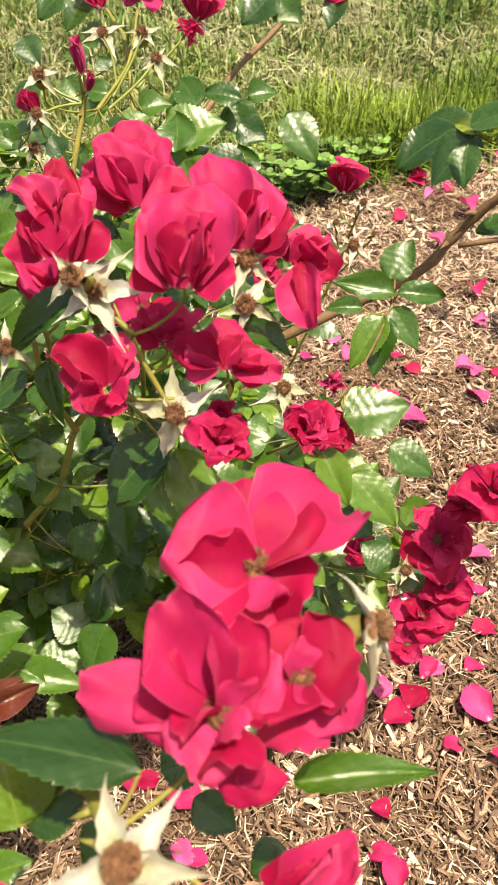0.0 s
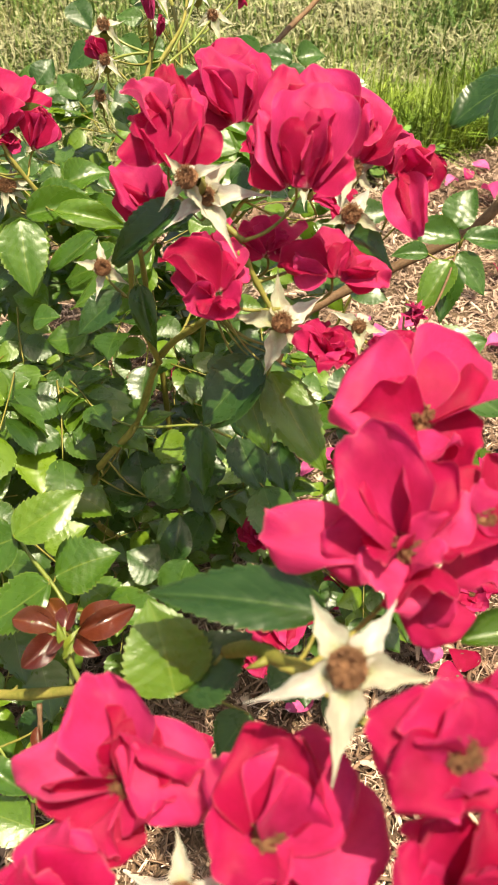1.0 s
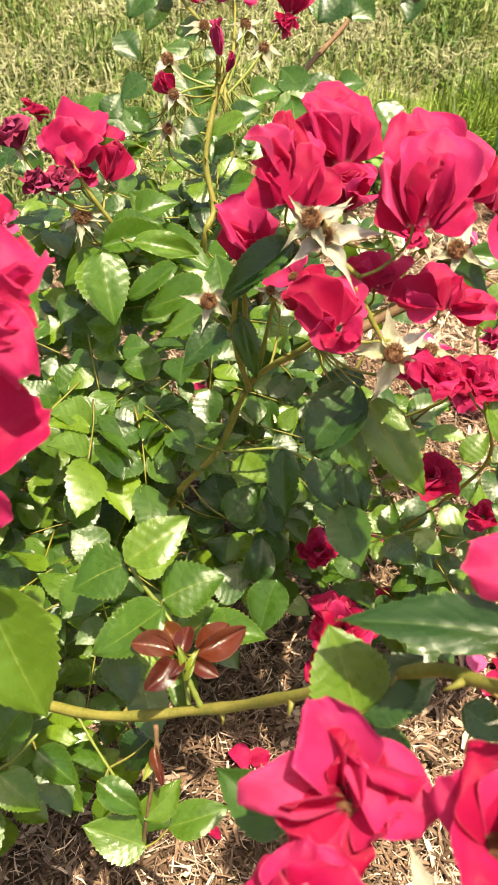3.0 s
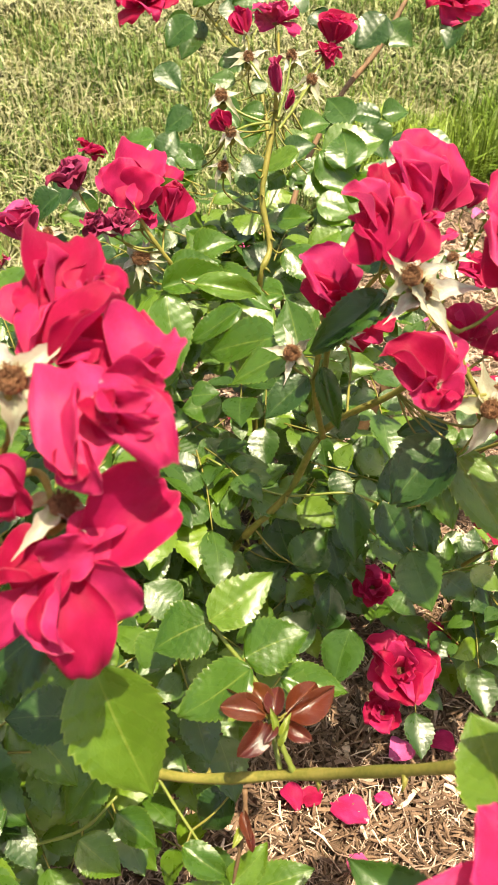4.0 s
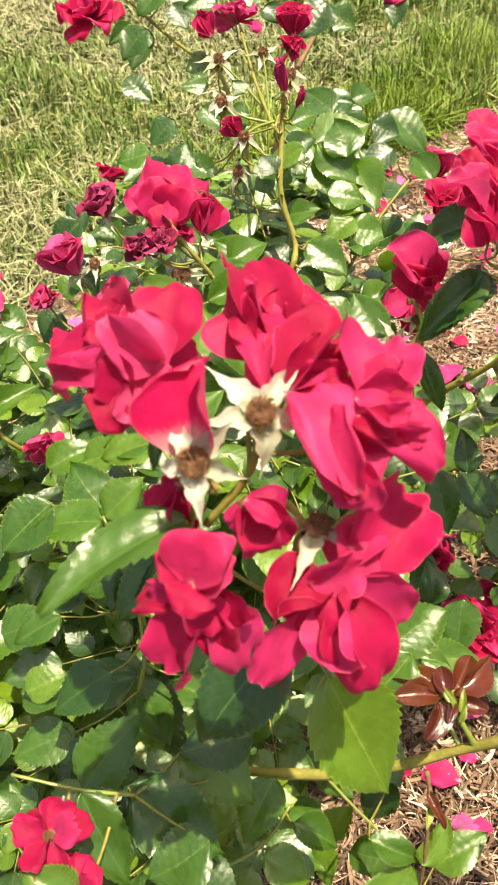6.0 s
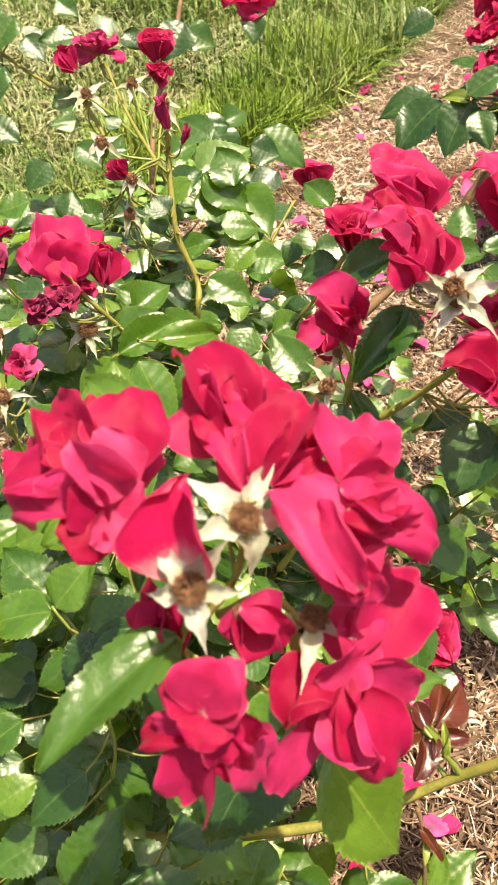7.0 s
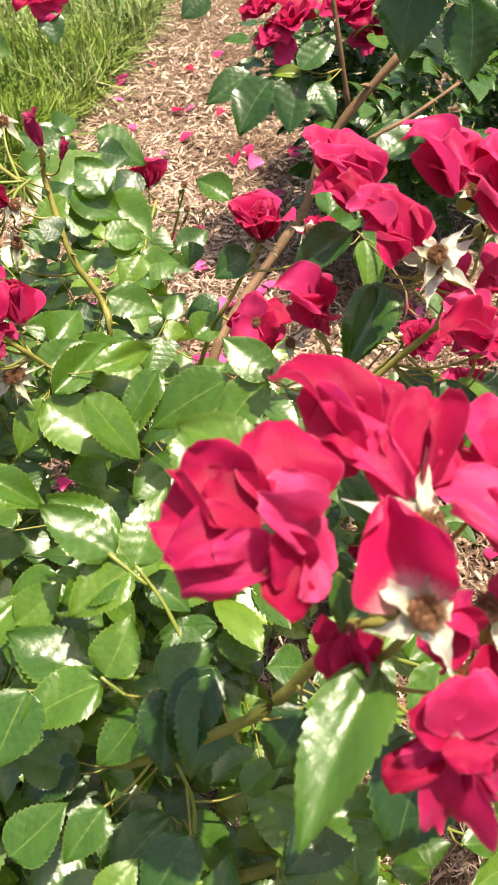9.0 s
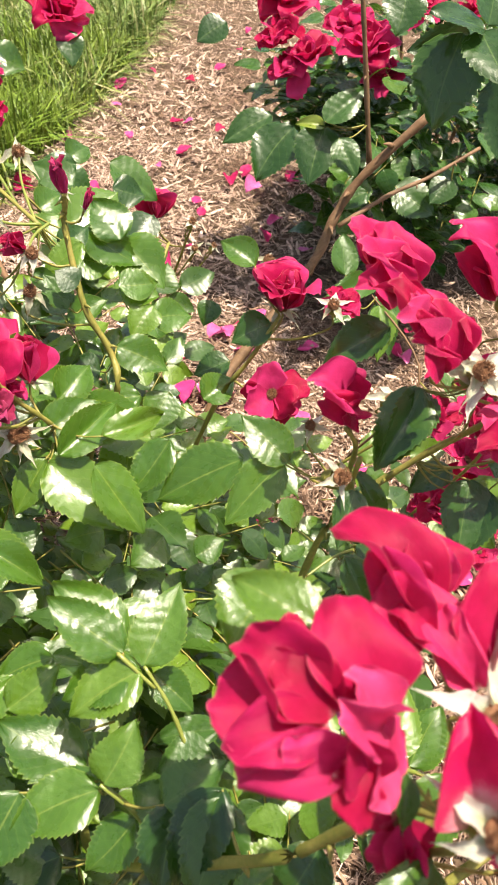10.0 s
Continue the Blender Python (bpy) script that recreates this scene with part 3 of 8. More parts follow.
def grass(count, seed, low, high, near, far, straw, west=-1.7, east=3.0):
    rg = random.Random(seed)
    verts, faces = [], []
    for _ in range(count):
        x = rg.uniform(west, east)
        y = edge_y(x) + near + (far - near) * rg.random() ** 1.35
        clump = noise.noise(Vector((x * 3.2, y * 3.2, 7 + seed)))
        lush = noise.noise(Vector((x * 1.1 + 4, y * 1.1, 2))) + 0.35 * min(1, max(-1, x)) - 0.25 * (y - edge_y(x) - 0.5)
        if (clump < -0.2 and rg.random() < 0.6) or (straw and rg.random() < 0.35 + lush) or (not straw and rg.random() < 0.25 - lush):
            continue
        size = rg.uniform(low, high) * (1 + 0.7 * clump) * (1.0 if straw else 1 + 0.35 * max(-0.6, min(1, lush)))
        wide = rg.uniform(0.0012, 0.0032) * (1 + 0.25 * (y - 1.8))
        a, lean = rg.uniform(0, 6.28), abs(rg.gauss(0.45, 0.4)) + (0.5 if straw else 0)
        dx, dy = math.cos(a) * lean, math.sin(a) * lean
        px, py = -math.sin(a + rg.uniform(-0.8, 0.8)) * wide, math.cos(a) * wide
        s = len(verts)
        for q, w in ((0, 1), (0.5, 0.85)):
            cx, cy, cz = x + dx * size * q * q, y + dy * size * q * q, size * q * (1 - 0.25 * lean * q) - 0.025
            verts += [(cx - px * w, cy - py * w, cz), (cx + px * w, cy + py * w, cz)]
        verts.append((x + dx * size, y + dy * size, size * max(0.12, 1 - 0.5 * lean) - 0.025))
        faces += [(s, s + 1, s + 3, s + 2), (s + 2, s + 3, s + 4)]
    return mesh_of("grass", verts, faces, smooth=False)


setting("grass", grass(95000, 1, 0.035, 0.09, 0.0, 3.2, False), GRASS, "green lawn grass mixed with yellowed blades", "grass", "stuff")
setting("grass_edge", grass(12000, 2, 0.06, 0.16, -0.03, 0.32, False), GRASS, "long green grass tufts along the bed edge", "grass", "stuff")
setting("grass_tuft", grass(4500, 8, 0.07, 0.17, -0.02, 0.34, False, 0.12, 1.0), TUFT, "tall green grass clumps at the lawn edge", "grass", "stuff")
setting("dry_grass", grass(70000, 3, 0.035, 0.09, 0.0, 3.2, True), STRAW, "dry straw-coloured grass lying in the lawn", "dry grass", "stuff")

# ---- fallen petals ----
def fallen(x, y, size, turn, mat):
    z = bed_z(x, y) + 0.023
    m = Matrix.Translation((x, y, z)) @ Euler((random.gauss(0, 0.18), random.gauss(0, 0.18), turn)).to_matrix().to_4x4() @ Matrix.Diagonal((size * random.uniform(0.75, 1.05), size, size, 1))
    me = random.choice(FALLEN_MESH)
    ob = new("fallen_petal", me)
    if not me.materials:
        me.materials.append(FALLEN)
    if mat != FALLEN:
        ob.material_slots[0].link = "OBJECT"
        ob.material_slots[0].material = mat
    ob.matrix_basis = m @ Matrix.Translation((0, -0.5, 0))
    return tagged(ob, "fallen red rose petal on bark mulch" if mat == PETAL else "fallen pink rose petal lying on bark mulch", "petal", "fallen petals on the mulch")


FALLEN_MESH = [mesh_of("fallen_petal", *petal_grid(seed, 0.2 + 0.12 * (k % 3), 0.03, k % 2)) for k, seed in enumerate((50, 51, 58, 63, 64))]

# ---- rose bushes ----
main_bush = thing("rose_bush", (-0.15, 0.69, 0.0), "red shrub rose bush with glossy leaves and clustered blooms", "rose bush", "rose bushes in the bed")
far_bush = thing("rose_bush", (1.0, 1.15, 0.0), "dense dark green rose bush with red blooms behind", "rose bush", "rose bushes in the bed")

# canes and stems of the near bush
stem(main_bush, "cane", [(-0.060, 0.363, 0.678), (-0.077, 0.409, 0.605), (-0.116, 0.438, 0.546), (-0.141, 0.443, 0.470), (-0.179, 0.444, 0.410), (-0.200, 0.520, 0.250), (-0.160, 0.680, 0.000)], 0.0022, 0.0036, STEM)
stem(main_bush, "cane", [(-0.302, 0.234, 0.726), (-0.309, 0.259, 0.700), (-0.315, 0.269, 0.663), (-0.333, 0.304, 0.582), (-0.360, 0.420, 0.400), (-0.240, 0.600, 0.150), (-0.170, 0.690, 0.000)], 0.0022, 0.0042, STEM)
stem(main_bush, "cane", [(-0.031, 0.082, 0.708), (-0.045, 0.110, 0.672), (-0.060, 0.136, 0.639), (-0.105, 0.178, 0.545), (-0.152, 0.217, 0.461), (-0.242, 0.248, 0.404), (-0.360, 0.320, 0.360), (-0.320, 0.450, 0.200), (-0.180, 0.660, 0.000)], 0.0026, 0.0045, STEM)
stem(main_bush, "cane", [(0.305, 0.703, 0.636), (0.248, 0.738, 0.565), (0.218, 0.745, 0.520), (0.183, 0.739, 0.477), (0.060, 0.725, 0.410), (0.006, 0.709, 0.375), (-0.040, 0.700, 0.250), (-0.120, 0.700, 0.000)], 0.0048, 0.007, CANE)
stem(main_bush, "cane", [(0.252, 0.784, 0.765), (0.258, 0.772, 0.705), (0.263, 0.740, 0.569)], 0.002, 0.0032, CANE)
stem(main_bush, "cane", [(0.403, 0.692, 0.572), (0.336, 0.708, 0.550), (0.289, 0.725, 0.536), (0.223, 0.740, 0.513)], 0.002, 0.003, CANE)
stem(main_bush, "cane", [(-0.138, 0.723, 0.685), (-0.138, 0.724, 0.672), (-0.139, 0.725, 0.655), (-0.150, 0.691, 0.604), (-0.143, 0.668, 0.565), (-0.153, 0.652, 0.532), (-0.150, 0.720, 0.350), (-0.130, 0.700, 0.000)], 0.0022, 0.0035, STEM)
stem(main_bush, "cane", [(0.147, 1.398, 0.637), (0.110, 1.340, 0.601), (0.052, 1.244, 0.551), (-0.013, 1.149, 0.518), (-0.082, 0.979, 0.477), (-0.106, 0.842, 0.446), (-0.080, 0.850, 0.300), (-0.100, 0.740, 0.000)], 0.0034, 0.0046, CANE)
stem(main_bush, "cane", [(-0.223, 1.204, 0.644), (-0.184, 1.144, 0.614), (-0.158, 1.089, 0.601), (-0.136, 1.014, 0.597), (-0.120, 0.920, 0.500), (-0.100, 0.850, 0.300)], 0.002, 0.003, STEM)
stem(main_bush, "stem", [(-0.130, 0.418, 0.637), (-0.130, 0.422, 0.597), (-0.118, 0.436, 0.540)], 0.0018, 0.0025, STEM)
stem(main_bush, "stem", [(-0.344, 0.559, 0.578), (-0.337, 0.566, 0.474), (-0.356, 0.562, 0.420), (-0.330, 0.620, 0.300)], 0.0018, 0.0025, STEM)
stem(main_bush, "stem", [(-0.151, 0.944, 0.638), (-0.138, 0.908, 0.630), (-0.126, 0.844, 0.622)], 0.001, 0.0014, YOUNG)
stem(main_bush, "stem", [(-0.106, 0.923, 0.650), (-0.113, 0.884, 0.636), (-0.127, 0.818, 0.624)], 0.001, 0.0014, YOUNG)
stem(main_bush, "stem", [(-0.088, 0.877, 0.639), (-0.105, 0.847, 0.627), (-0.128, 0.791, 0.624)], 0.001, 0.0014, YOUNG)
stem(main_bush, "stem", [(-0.185, 0.769, 0.661), (-0.166, 0.763, 0.650), (-0.143, 0.756, 0.644)], 0.001, 0.0014, YOUNG)
stem(main_bush, "stem", [(-0.180, 0.717, 0.650), (-0.161, 0.736, 0.650), (-0.141, 0.746, 0.649)], 0.001, 0.0014, YOUNG)
stem(main_bush, "stem", [(-0.048, 0.995, 0.643), (-0.072, 0.953, 0.626), (-0.108, 0.863, 0.615)], 0.001, 0.0014, YOUNG)
stem(main_bush, "stem", [(0.022, 0.796, 0.542), (-0.028, 0.763, 0.513), (-0.063, 0.736, 0.484)], 0.0015, 0.002, STEM)
stem(main_bush, "stem", [(-0.206, 0.309, 0.507), (-0.198, 0.300, 0.490), (-0.171, 0.272, 0.464), (-0.162, 0.223, 0.456)], 0.0011, 0.0018, YOUNG)
stem(main_bush, "stem", [(-0.270, 0.239, 0.391), (-0.294, 0.225, 0.373), (-0.329, 0.219, 0.364)], 0.001, 0.0014, YOUNG)
stem(main_bush, "stem", [(-0.437, 0.260, 0.488), (-0.399, 0.245, 0.478), (-0.369, 0.240, 0.464)], 0.001, 0.0014, YOUNG)
stem(main_bush, "stem", [(-0.305, 0.416, 0.586), (-0.304, 0.395, 0.568), (-0.307, 0.374, 0.545)], 0.001, 0.0014, YOUNG)
stem(main_bush, "stem", [(-0.353, 0.399, 0.536), (-0.344, 0.372, 0.517), (-0.344, 0.352, 0.476)], 0.001, 0.0014, YOUNG)
stem(main_bush, "stem", [(-0.204, 0.488, 0.470), (-0.149, 0.457, 0.457), (-0.093, 0.447, 0.467), (-0.065, 0.447, 0.454)], 0.0009, 0.0013, YOUNG)
stem(main_bush, "stem", [(0.150, 0.687, 0.529), (0.136, 0.612, 0.525), (0.089, 0.513, 0.510), (0.050, 0.550, 0.400)], 0.0009, 0.0013, CANE)
stem(main_bush, "stem", [(-0.307, 0.404, 0.580), (-0.314, 0.428, 0.595)], 0.001, 0.0014, YOUNG)
stem(main_bush, "stem", [(-0.357, 0.390, 0.554), (-0.347, 0.365, 0.525), (-0.348, 0.333, 0.471), (-0.357, 0.322, 0.443)], 0.001, 0.0014, YOUNG)
stem(main_bush, "stem", [(-0.281, 0.243, 0.751), (-0.286, 0.244, 0.721), (-0.306, 0.245, 0.693)], 0.0016, 0.002, STEM)
stem(main_bush, "stem", [(-0.266, 0.218, 0.705), (-0.275, 0.239, 0.706), (-0.294, 0.248, 0.693)], 0.0016, 0.002, STEM)
stem(main_bush, "stem", [(-0.309, 0.226, 0.743), (-0.312, 0.234, 0.715), (-0.313, 0.253, 0.676)], 0.0016, 0.002, STEM)
stem(main_bush, "stem", [(-0.036, 0.354, 0.634), (-0.053, 0.367, 0.661), (-0.060, 0.370, 0.678)], 0.0016, 0.002, STEM)
stem(main_bush, "stem", [(-0.081, 0.382, 0.698), (-0.070, 0.379, 0.687), (-0.059, 0.372, 0.680)], 0.0016, 0.002, STEM)
stem(main_bush, "stem", [(-0.128, 0.435, 0.650), (-0.124, 0.427, 0.635), (-0.122, 0.431, 0.596)], 0.0016, 0.002, STEM)
stem(main_bush, "stem", [(-0.265, 0.633, 0.634), (-0.252, 0.622, 0.609), (-0.233, 0.619, 0.578), (-0.218, 0.635, 0.538)], 0.0016, 0.0022, STEM)
stem(main_bush, "stem", [(-0.116, 0.982, 0.653), (-0.120, 0.902, 0.626), (-0.135, 0.772, 0.632)], 0.0014, 0.002, STEM)
stem(main_bush, "stem", [(-0.044, 0.575, 0.613), (-0.068, 0.583, 0.573), (-0.085, 0.603, 0.518), (-0.100, 0.650, 0.350)], 0.0016, 0.0025, STEM)
stem(main_bush, "stem", [(0.058, 0.417, 0.542), (0.084, 0.440, 0.452), (0.050, 0.500, 0.300)], 0.0014, 0.002, STEM)
stem(main_bush, "stem", [(0.037, 0.505, 0.516), (0.067, 0.500, 0.483), (0.030, 0.550, 0.400)], 0.0012, 0.0018, STEM)

# leaflets
leaflet(main_bush, (-0.246, 0.607, 0.555), (-0.230, 0.539, 0.528), 0.045, (-0.174, -0.400, 0.900), BRIGHT_AND_LIT)
leaflet(main_bush, (-0.245, 0.613, 0.553), (-0.281, 0.606, 0.522), 0.026, (-0.513, -0.460, 0.725), BRIGHT_AND_LIT)
leaflet(main_bush, (-0.152, 0.499, 0.584), (-0.203, 0.536, 0.545), 0.043, (-0.642, -0.074, 0.763), BRIGHT_AND_LIT)
leaflet(main_bush, (-0.138, 0.474, 0.591), (-0.188, 0.478, 0.558), 0.034, (-0.540, -0.249, 0.804), BRIGHT_AND_LIT)
leaflet(main_bush, (-0.175, 0.553, 0.575), (-0.217, 0.551, 0.545), 0.030, (-0.542, -0.351, 0.764), BRIGHT_AND_LIT)
leaflet(main_bush, (-0.208, 0.644, 0.544), (-0.159, 0.605, 0.552), 0.030, (-0.361, -0.262, 0.895), BRIGHT_AND_LIT)
leaflet(main_bush, (-0.135, 0.472, 0.591), (-0.143, 0.512, 0.612), 0.031, (-0.278, -0.492, 0.825), BRIGHT_AND_LIT)
leaflet(main_bush, (-0.197, 0.658, 0.533), (-0.209, 0.687, 0.544), 0.029, (-0.192, -0.418, 0.888), BRIGHT_AND_LIT)
leaflet(main_bush, (-0.303, 0.440, 0.578), (-0.316, 0.488, 0.601), 0.035, (-0.106, -0.456, 0.884), BRIGHT_AND_LIT)
leaflet(main_bush, (-0.304, 0.418, 0.583), (-0.261, 0.437, 0.605), 0.032, (-0.324, -0.304, 0.896), BRIGHT_AND_LIT)
leaflet(main_bush, (-0.308, 0.417, 0.586), (-0.348, 0.436, 0.571), 0.034, (-0.398, -0.117, 0.910), BRIGHT_AND_LIT)
leaflet(main_bush, (-0.295, 0.422, 0.557), (-0.287, 0.392, 0.543), 0.024, (-0.100, -0.444, 0.891), BRIGHT_AND_LIT)
leaflet(main_bush, (-0.352, 0.398, 0.536), (-0.402, 0.422, 0.518), 0.032, (-0.371, -0.063, 0.927), BRIGHT_AND_LIT)
leaflet(main_bush, (-0.352, 0.397, 0.542), (-0.322, 0.400, 0.565), 0.026, (-0.570, -0.279, 0.773), BRIGHT_AND_LIT)
leaflet(main_bush, (-0.351, 0.418, 0.516), (-0.376, 0.470, 0.533), 0.041, (-0.035, -0.325, 0.945), BRIGHT_AND_LIT)
leaflet(main_bush, (-0.347, 0.374, 0.517), (-0.382, 0.377, 0.494), 0.030, (-0.547, -0.147, 0.824), BRIGHT_AND_LIT)
leaflet(main_bush, (-0.324, 0.594, 0.540), (-0.296, 0.542, 0.525), 0.032, (-0.125, -0.331, 0.936), BRIGHT_AND_LIT)
leaflet(main_bush, (-0.250, 0.569, 0.464), (-0.230, 0.579, 0.485), 0.027, (-0.497, -0.489, 0.717), BRIGHT_AND_LIT)
leaflet(main_bush, (-0.323, 0.493, 0.515), (-0.359, 0.511, 0.502), 0.029, (-0.394, -0.137, 0.909), BRIGHT_AND_LIT)
leaflet(main_bush, (-0.325, 0.489, 0.525), (-0.311, 0.470, 0.522), 0.012, (-0.137, -0.240, 0.961), BRIGHT_AND_LIT)
leaflet(main_bush, (-0.063, 0.759, 0.597), (-0.065, 0.798, 0.621), 0.041, (-0.298, -0.517, 0.802), BRIGHT_AND_LIT)
leaflet(main_bush, (-0.054, 0.775, 0.585), (-0.044, 0.721, 0.556), 0.048, (-0.293, -0.492, 0.820), BRIGHT_AND_LIT)
leaflet(main_bush, (-0.113, 0.744, 0.621), (-0.148, 0.752, 0.602), 0.028, (-0.509, -0.411, 0.756), BRIGHT_AND_LIT)
leaflet(main_bush, (-0.149, 0.757, 0.465), (-0.108, 0.767, 0.501), 0.033, (-0.503, -0.481, 0.718), BRIGHT_AND_LIT)
leaflet(main_bush, (-0.040, 0.611, 0.639), (-0.049, 0.641, 0.653), 0.026, (-0.338, -0.471, 0.815), BRIGHT_AND_LIT)
leaflet(main_bush, (-0.129, 0.754, 0.546), (-0.096, 0.738, 0.559), 0.028, (-0.471, -0.332, 0.817), BRIGHT_AND_LIT)
leaflet(main_bush, (-0.340, 0.355, 0.565), (-0.306, 0.346, 0.583), 0.029, (-0.473, -0.074, 0.878), DEEP_AND_SHADED)
leaflet(main_bush, (-0.317, 0.336, 0.582), (-0.358, 0.324, 0.545), 0.033, (-0.593, -0.283, 0.754), DEEP_AND_SHADED)
leaflet(main_bush, (-0.332, 0.361, 0.532), (-0.341, 0.382, 0.540), 0.026, (-0.035, -0.355, 0.934), DEEP_AND_SHADED)
leaflet(main_bush, (-0.281, 0.376, 0.537), (-0.314, 0.400, 0.529), 0.020, (-0.280, -0.090, 0.956), DEEP_AND_SHADED)
leaflet(main_bush, (-0.392, 0.406, 0.450), (-0.412, 0.442, 0.460), 0.032, (0.004, -0.263, 0.965), DEEP_AND_SHADED)
leaflet(main_bush, (-0.154, 0.758, 0.602), (-0.146, 0.722, 0.584), 0.020, (-0.237, -0.484, 0.842), DEEP_AND_SHADED)
leaflet(main_bush, (-0.047, 0.855, 0.602), (-0.068, 0.897, 0.615), 0.034, (-0.317, -0.425, 0.848), DEEP_AND_SHADED)
leaflet(main_bush, (-0.046, 0.582, 0.602), (-0.077, 0.596, 0.590), 0.029, (-0.466, -0.283, 0.838), DEEP_AND_SHADED)
leaflet(main_bush, (-0.042, 0.632, 0.527), (-0.071, 0.648, 0.517), 0.027, (-0.439, -0.271, 0.857), DEEP_AND_SHADED)
leaflet(main_bush, (-0.075, 0.454, 0.691), (-0.117, 0.471, 0.673), 0.027, (-0.464, -0.246, 0.851), DEEP_AND_SHADED)
leaflet(main_bush, (-0.095, 0.409, 0.682), (-0.139, 0.401, 0.646), 0.034, (-0.585, -0.257, 0.770), DEEP_AND_SHADED)
leaflet(main_bush, (-0.040, 0.398, 0.580), (-0.071, 0.410, 0.567), 0.023, (-0.447, -0.148, 0.882), DEEP_AND_SHADED)
leaflet(main_bush, (-0.043, 0.366, 0.586), (-0.080, 0.355, 0.552), 0.036, (-0.618, -0.214, 0.756), DEEP_AND_SHADED)
leaflet(main_bush, (0.250, 0.885, 0.580), (0.193, 0.907, 0.555), 0.037, (-0.495, -0.389, 0.777), DARK_CANE_LEAF)
leaflet(main_bush, (0.220, 0.821, 0.599), (0.162, 0.817, 0.557), 0.057, (-0.528, -0.406, 0.746), DARK_CANE_LEAF)
leaflet(main_bush, (0.230, 0.785, 0.610), (0.188, 0.762, 0.566), 0.050, (-0.538, -0.428, 0.726), DARK_CANE_LEAF)
leaflet(main_bush, (0.213, 0.749, 0.616), (0.208, 0.714, 0.590), 0.031, (-0.477, -0.490, 0.730), DARK_CANE_LEAF)
leaflet(main_bush, (0.218, 0.775, 0.623), (0.266, 0.766, 0.651), 0.033, (-0.513, -0.370, 0.774), DARK_CANE_LEAF)
leaflet(main_bush, (0.491, 1.231, 0.534), (0.444, 1.246, 0.511), 0.049, (-0.503, -0.445, 0.741), DARK_CANE_LEAF)
leaflet(main_bush, (0.333, 0.750, 0.521), (0.352, 0.699, 0.500), 0.052, (-0.420, -0.471, 0.776), DARK_CANE_LEAF)
leaflet(main_bush, (0.370, 0.698, 0.539), (0.338, 0.701, 0.519), 0.034, (-0.532, -0.289, 0.796), DARK_CANE_LEAF)
leaflet(main_bush, (0.276, 0.748, 0.534), (0.243, 0.759, 0.519), 0.031, (-0.492, -0.321, 0.809), DARK_CANE_LEAF)
leaflet(main_bush, (0.230, 0.785, 0.610), (0.210, 0.809, 0.613), 0.017, (-0.421, -0.420, 0.804), YOUNG)
leaflet(main_bush, (0.257, 0.658, 0.740), (0.215, 0.640, 0.665), 0.066, (-0.800, -0.560, -0.020), DARK_CANE_LEAF)
leaflet(main_bush, (0.270, 0.660, 0.736), (0.221, 0.689, 0.721), 0.034, (-0.537, -0.832, 0.138), DARK_CANE_LEAF)
leaflet(main_bush, (0.229, 0.709, 0.769), (0.203, 0.693, 0.739), 0.041, (-0.517, -0.461, 0.721), DARK_CANE_LEAF)
leaflet(main_bush, (0.262, 0.603, 0.720), (0.240, 0.580, 0.655), 0.055, (-0.850, -0.400, 0.020), DARK_CANE_LEAF)
leaflet(main_bush, (-0.089, 0.410, 0.676), (-0.141, 0.395, 0.656), 0.027, (-0.193, -0.493, 0.849), DEEP_AND_SHADED)
leaflet(main_bush, (-0.137, 0.412, 0.616), (-0.166, 0.396, 0.595), 0.023, (-0.254, -0.543, 0.801), DEEP_AND_SHADED)
leaflet(main_bush, (-0.126, 0.424, 0.615), (-0.115, 0.395, 0.584), 0.017, (-0.054, -0.726, 0.686), DEEP_AND_SHADED)
leaflet(main_bush, (-0.047, 0.379, 0.589), (-0.084, 0.352, 0.557), 0.040, (-0.332, -0.497, 0.801), DEEP_AND_SHADED)
leaflet(main_bush, (-0.088, 0.439, 0.474), (-0.087, 0.401, 0.433), 0.028, (-0.140, -0.722, 0.677), DEEP_AND_SHADED)
leaflet(main_bush, (-0.060, 0.448, 0.456), (-0.038, 0.414, 0.422), 0.032, (0.019, -0.701, 0.712), DEEP_AND_SHADED)
leaflet(main_bush, (-0.027, 0.450, 0.446), (-0.018, 0.416, 0.411), 0.027, (-0.117, -0.730, 0.674), DEEP_AND_SHADED)
leaflet(main_bush, (-0.038, 0.418, 0.426), (-0.021, 0.382, 0.390), 0.039, (-0.033, -0.721, 0.692), DEEP_AND_SHADED)
leaflet(main_bush, (-0.055, 0.446, 0.455), (-0.052, 0.472, 0.482), 0.023, (-0.209, -0.704, 0.679), DEEP_AND_SHADED)
leaflet(main_bush, (-0.280, 0.222, 0.619), (-0.326, 0.203, 0.581), 0.043, (-0.399, -0.550, 0.734), DEEP_AND_SHADED)
leaflet(main_bush, (-0.373, 0.252, 0.453), (-0.326, 0.208, 0.411), 0.047, (0.329, -0.443, 0.834), DEEP_AND_SHADED)
leaflet(main_bush, (-0.190, 0.250, 0.366), (-0.215, 0.232, 0.344), 0.029, (-0.361, -0.470, 0.805), DEEP_AND_SHADED)
leaflet(main_bush, (-0.097, 0.348, 0.420), (-0.111, 0.319, 0.387), 0.033, (-0.287, -0.646, 0.707), DEEP_AND_SHADED)
leaflet(main_bush, (-0.145, 0.463, 0.421), (-0.131, 0.435, 0.392), 0.035, (0.052, -0.700, 0.713), DEEP_AND_SHADED)
leaflet(main_bush, (-0.100, 0.473, 0.392), (-0.086, 0.440, 0.358), 0.034, (0.011, -0.713, 0.701), DEEP_AND_SHADED)
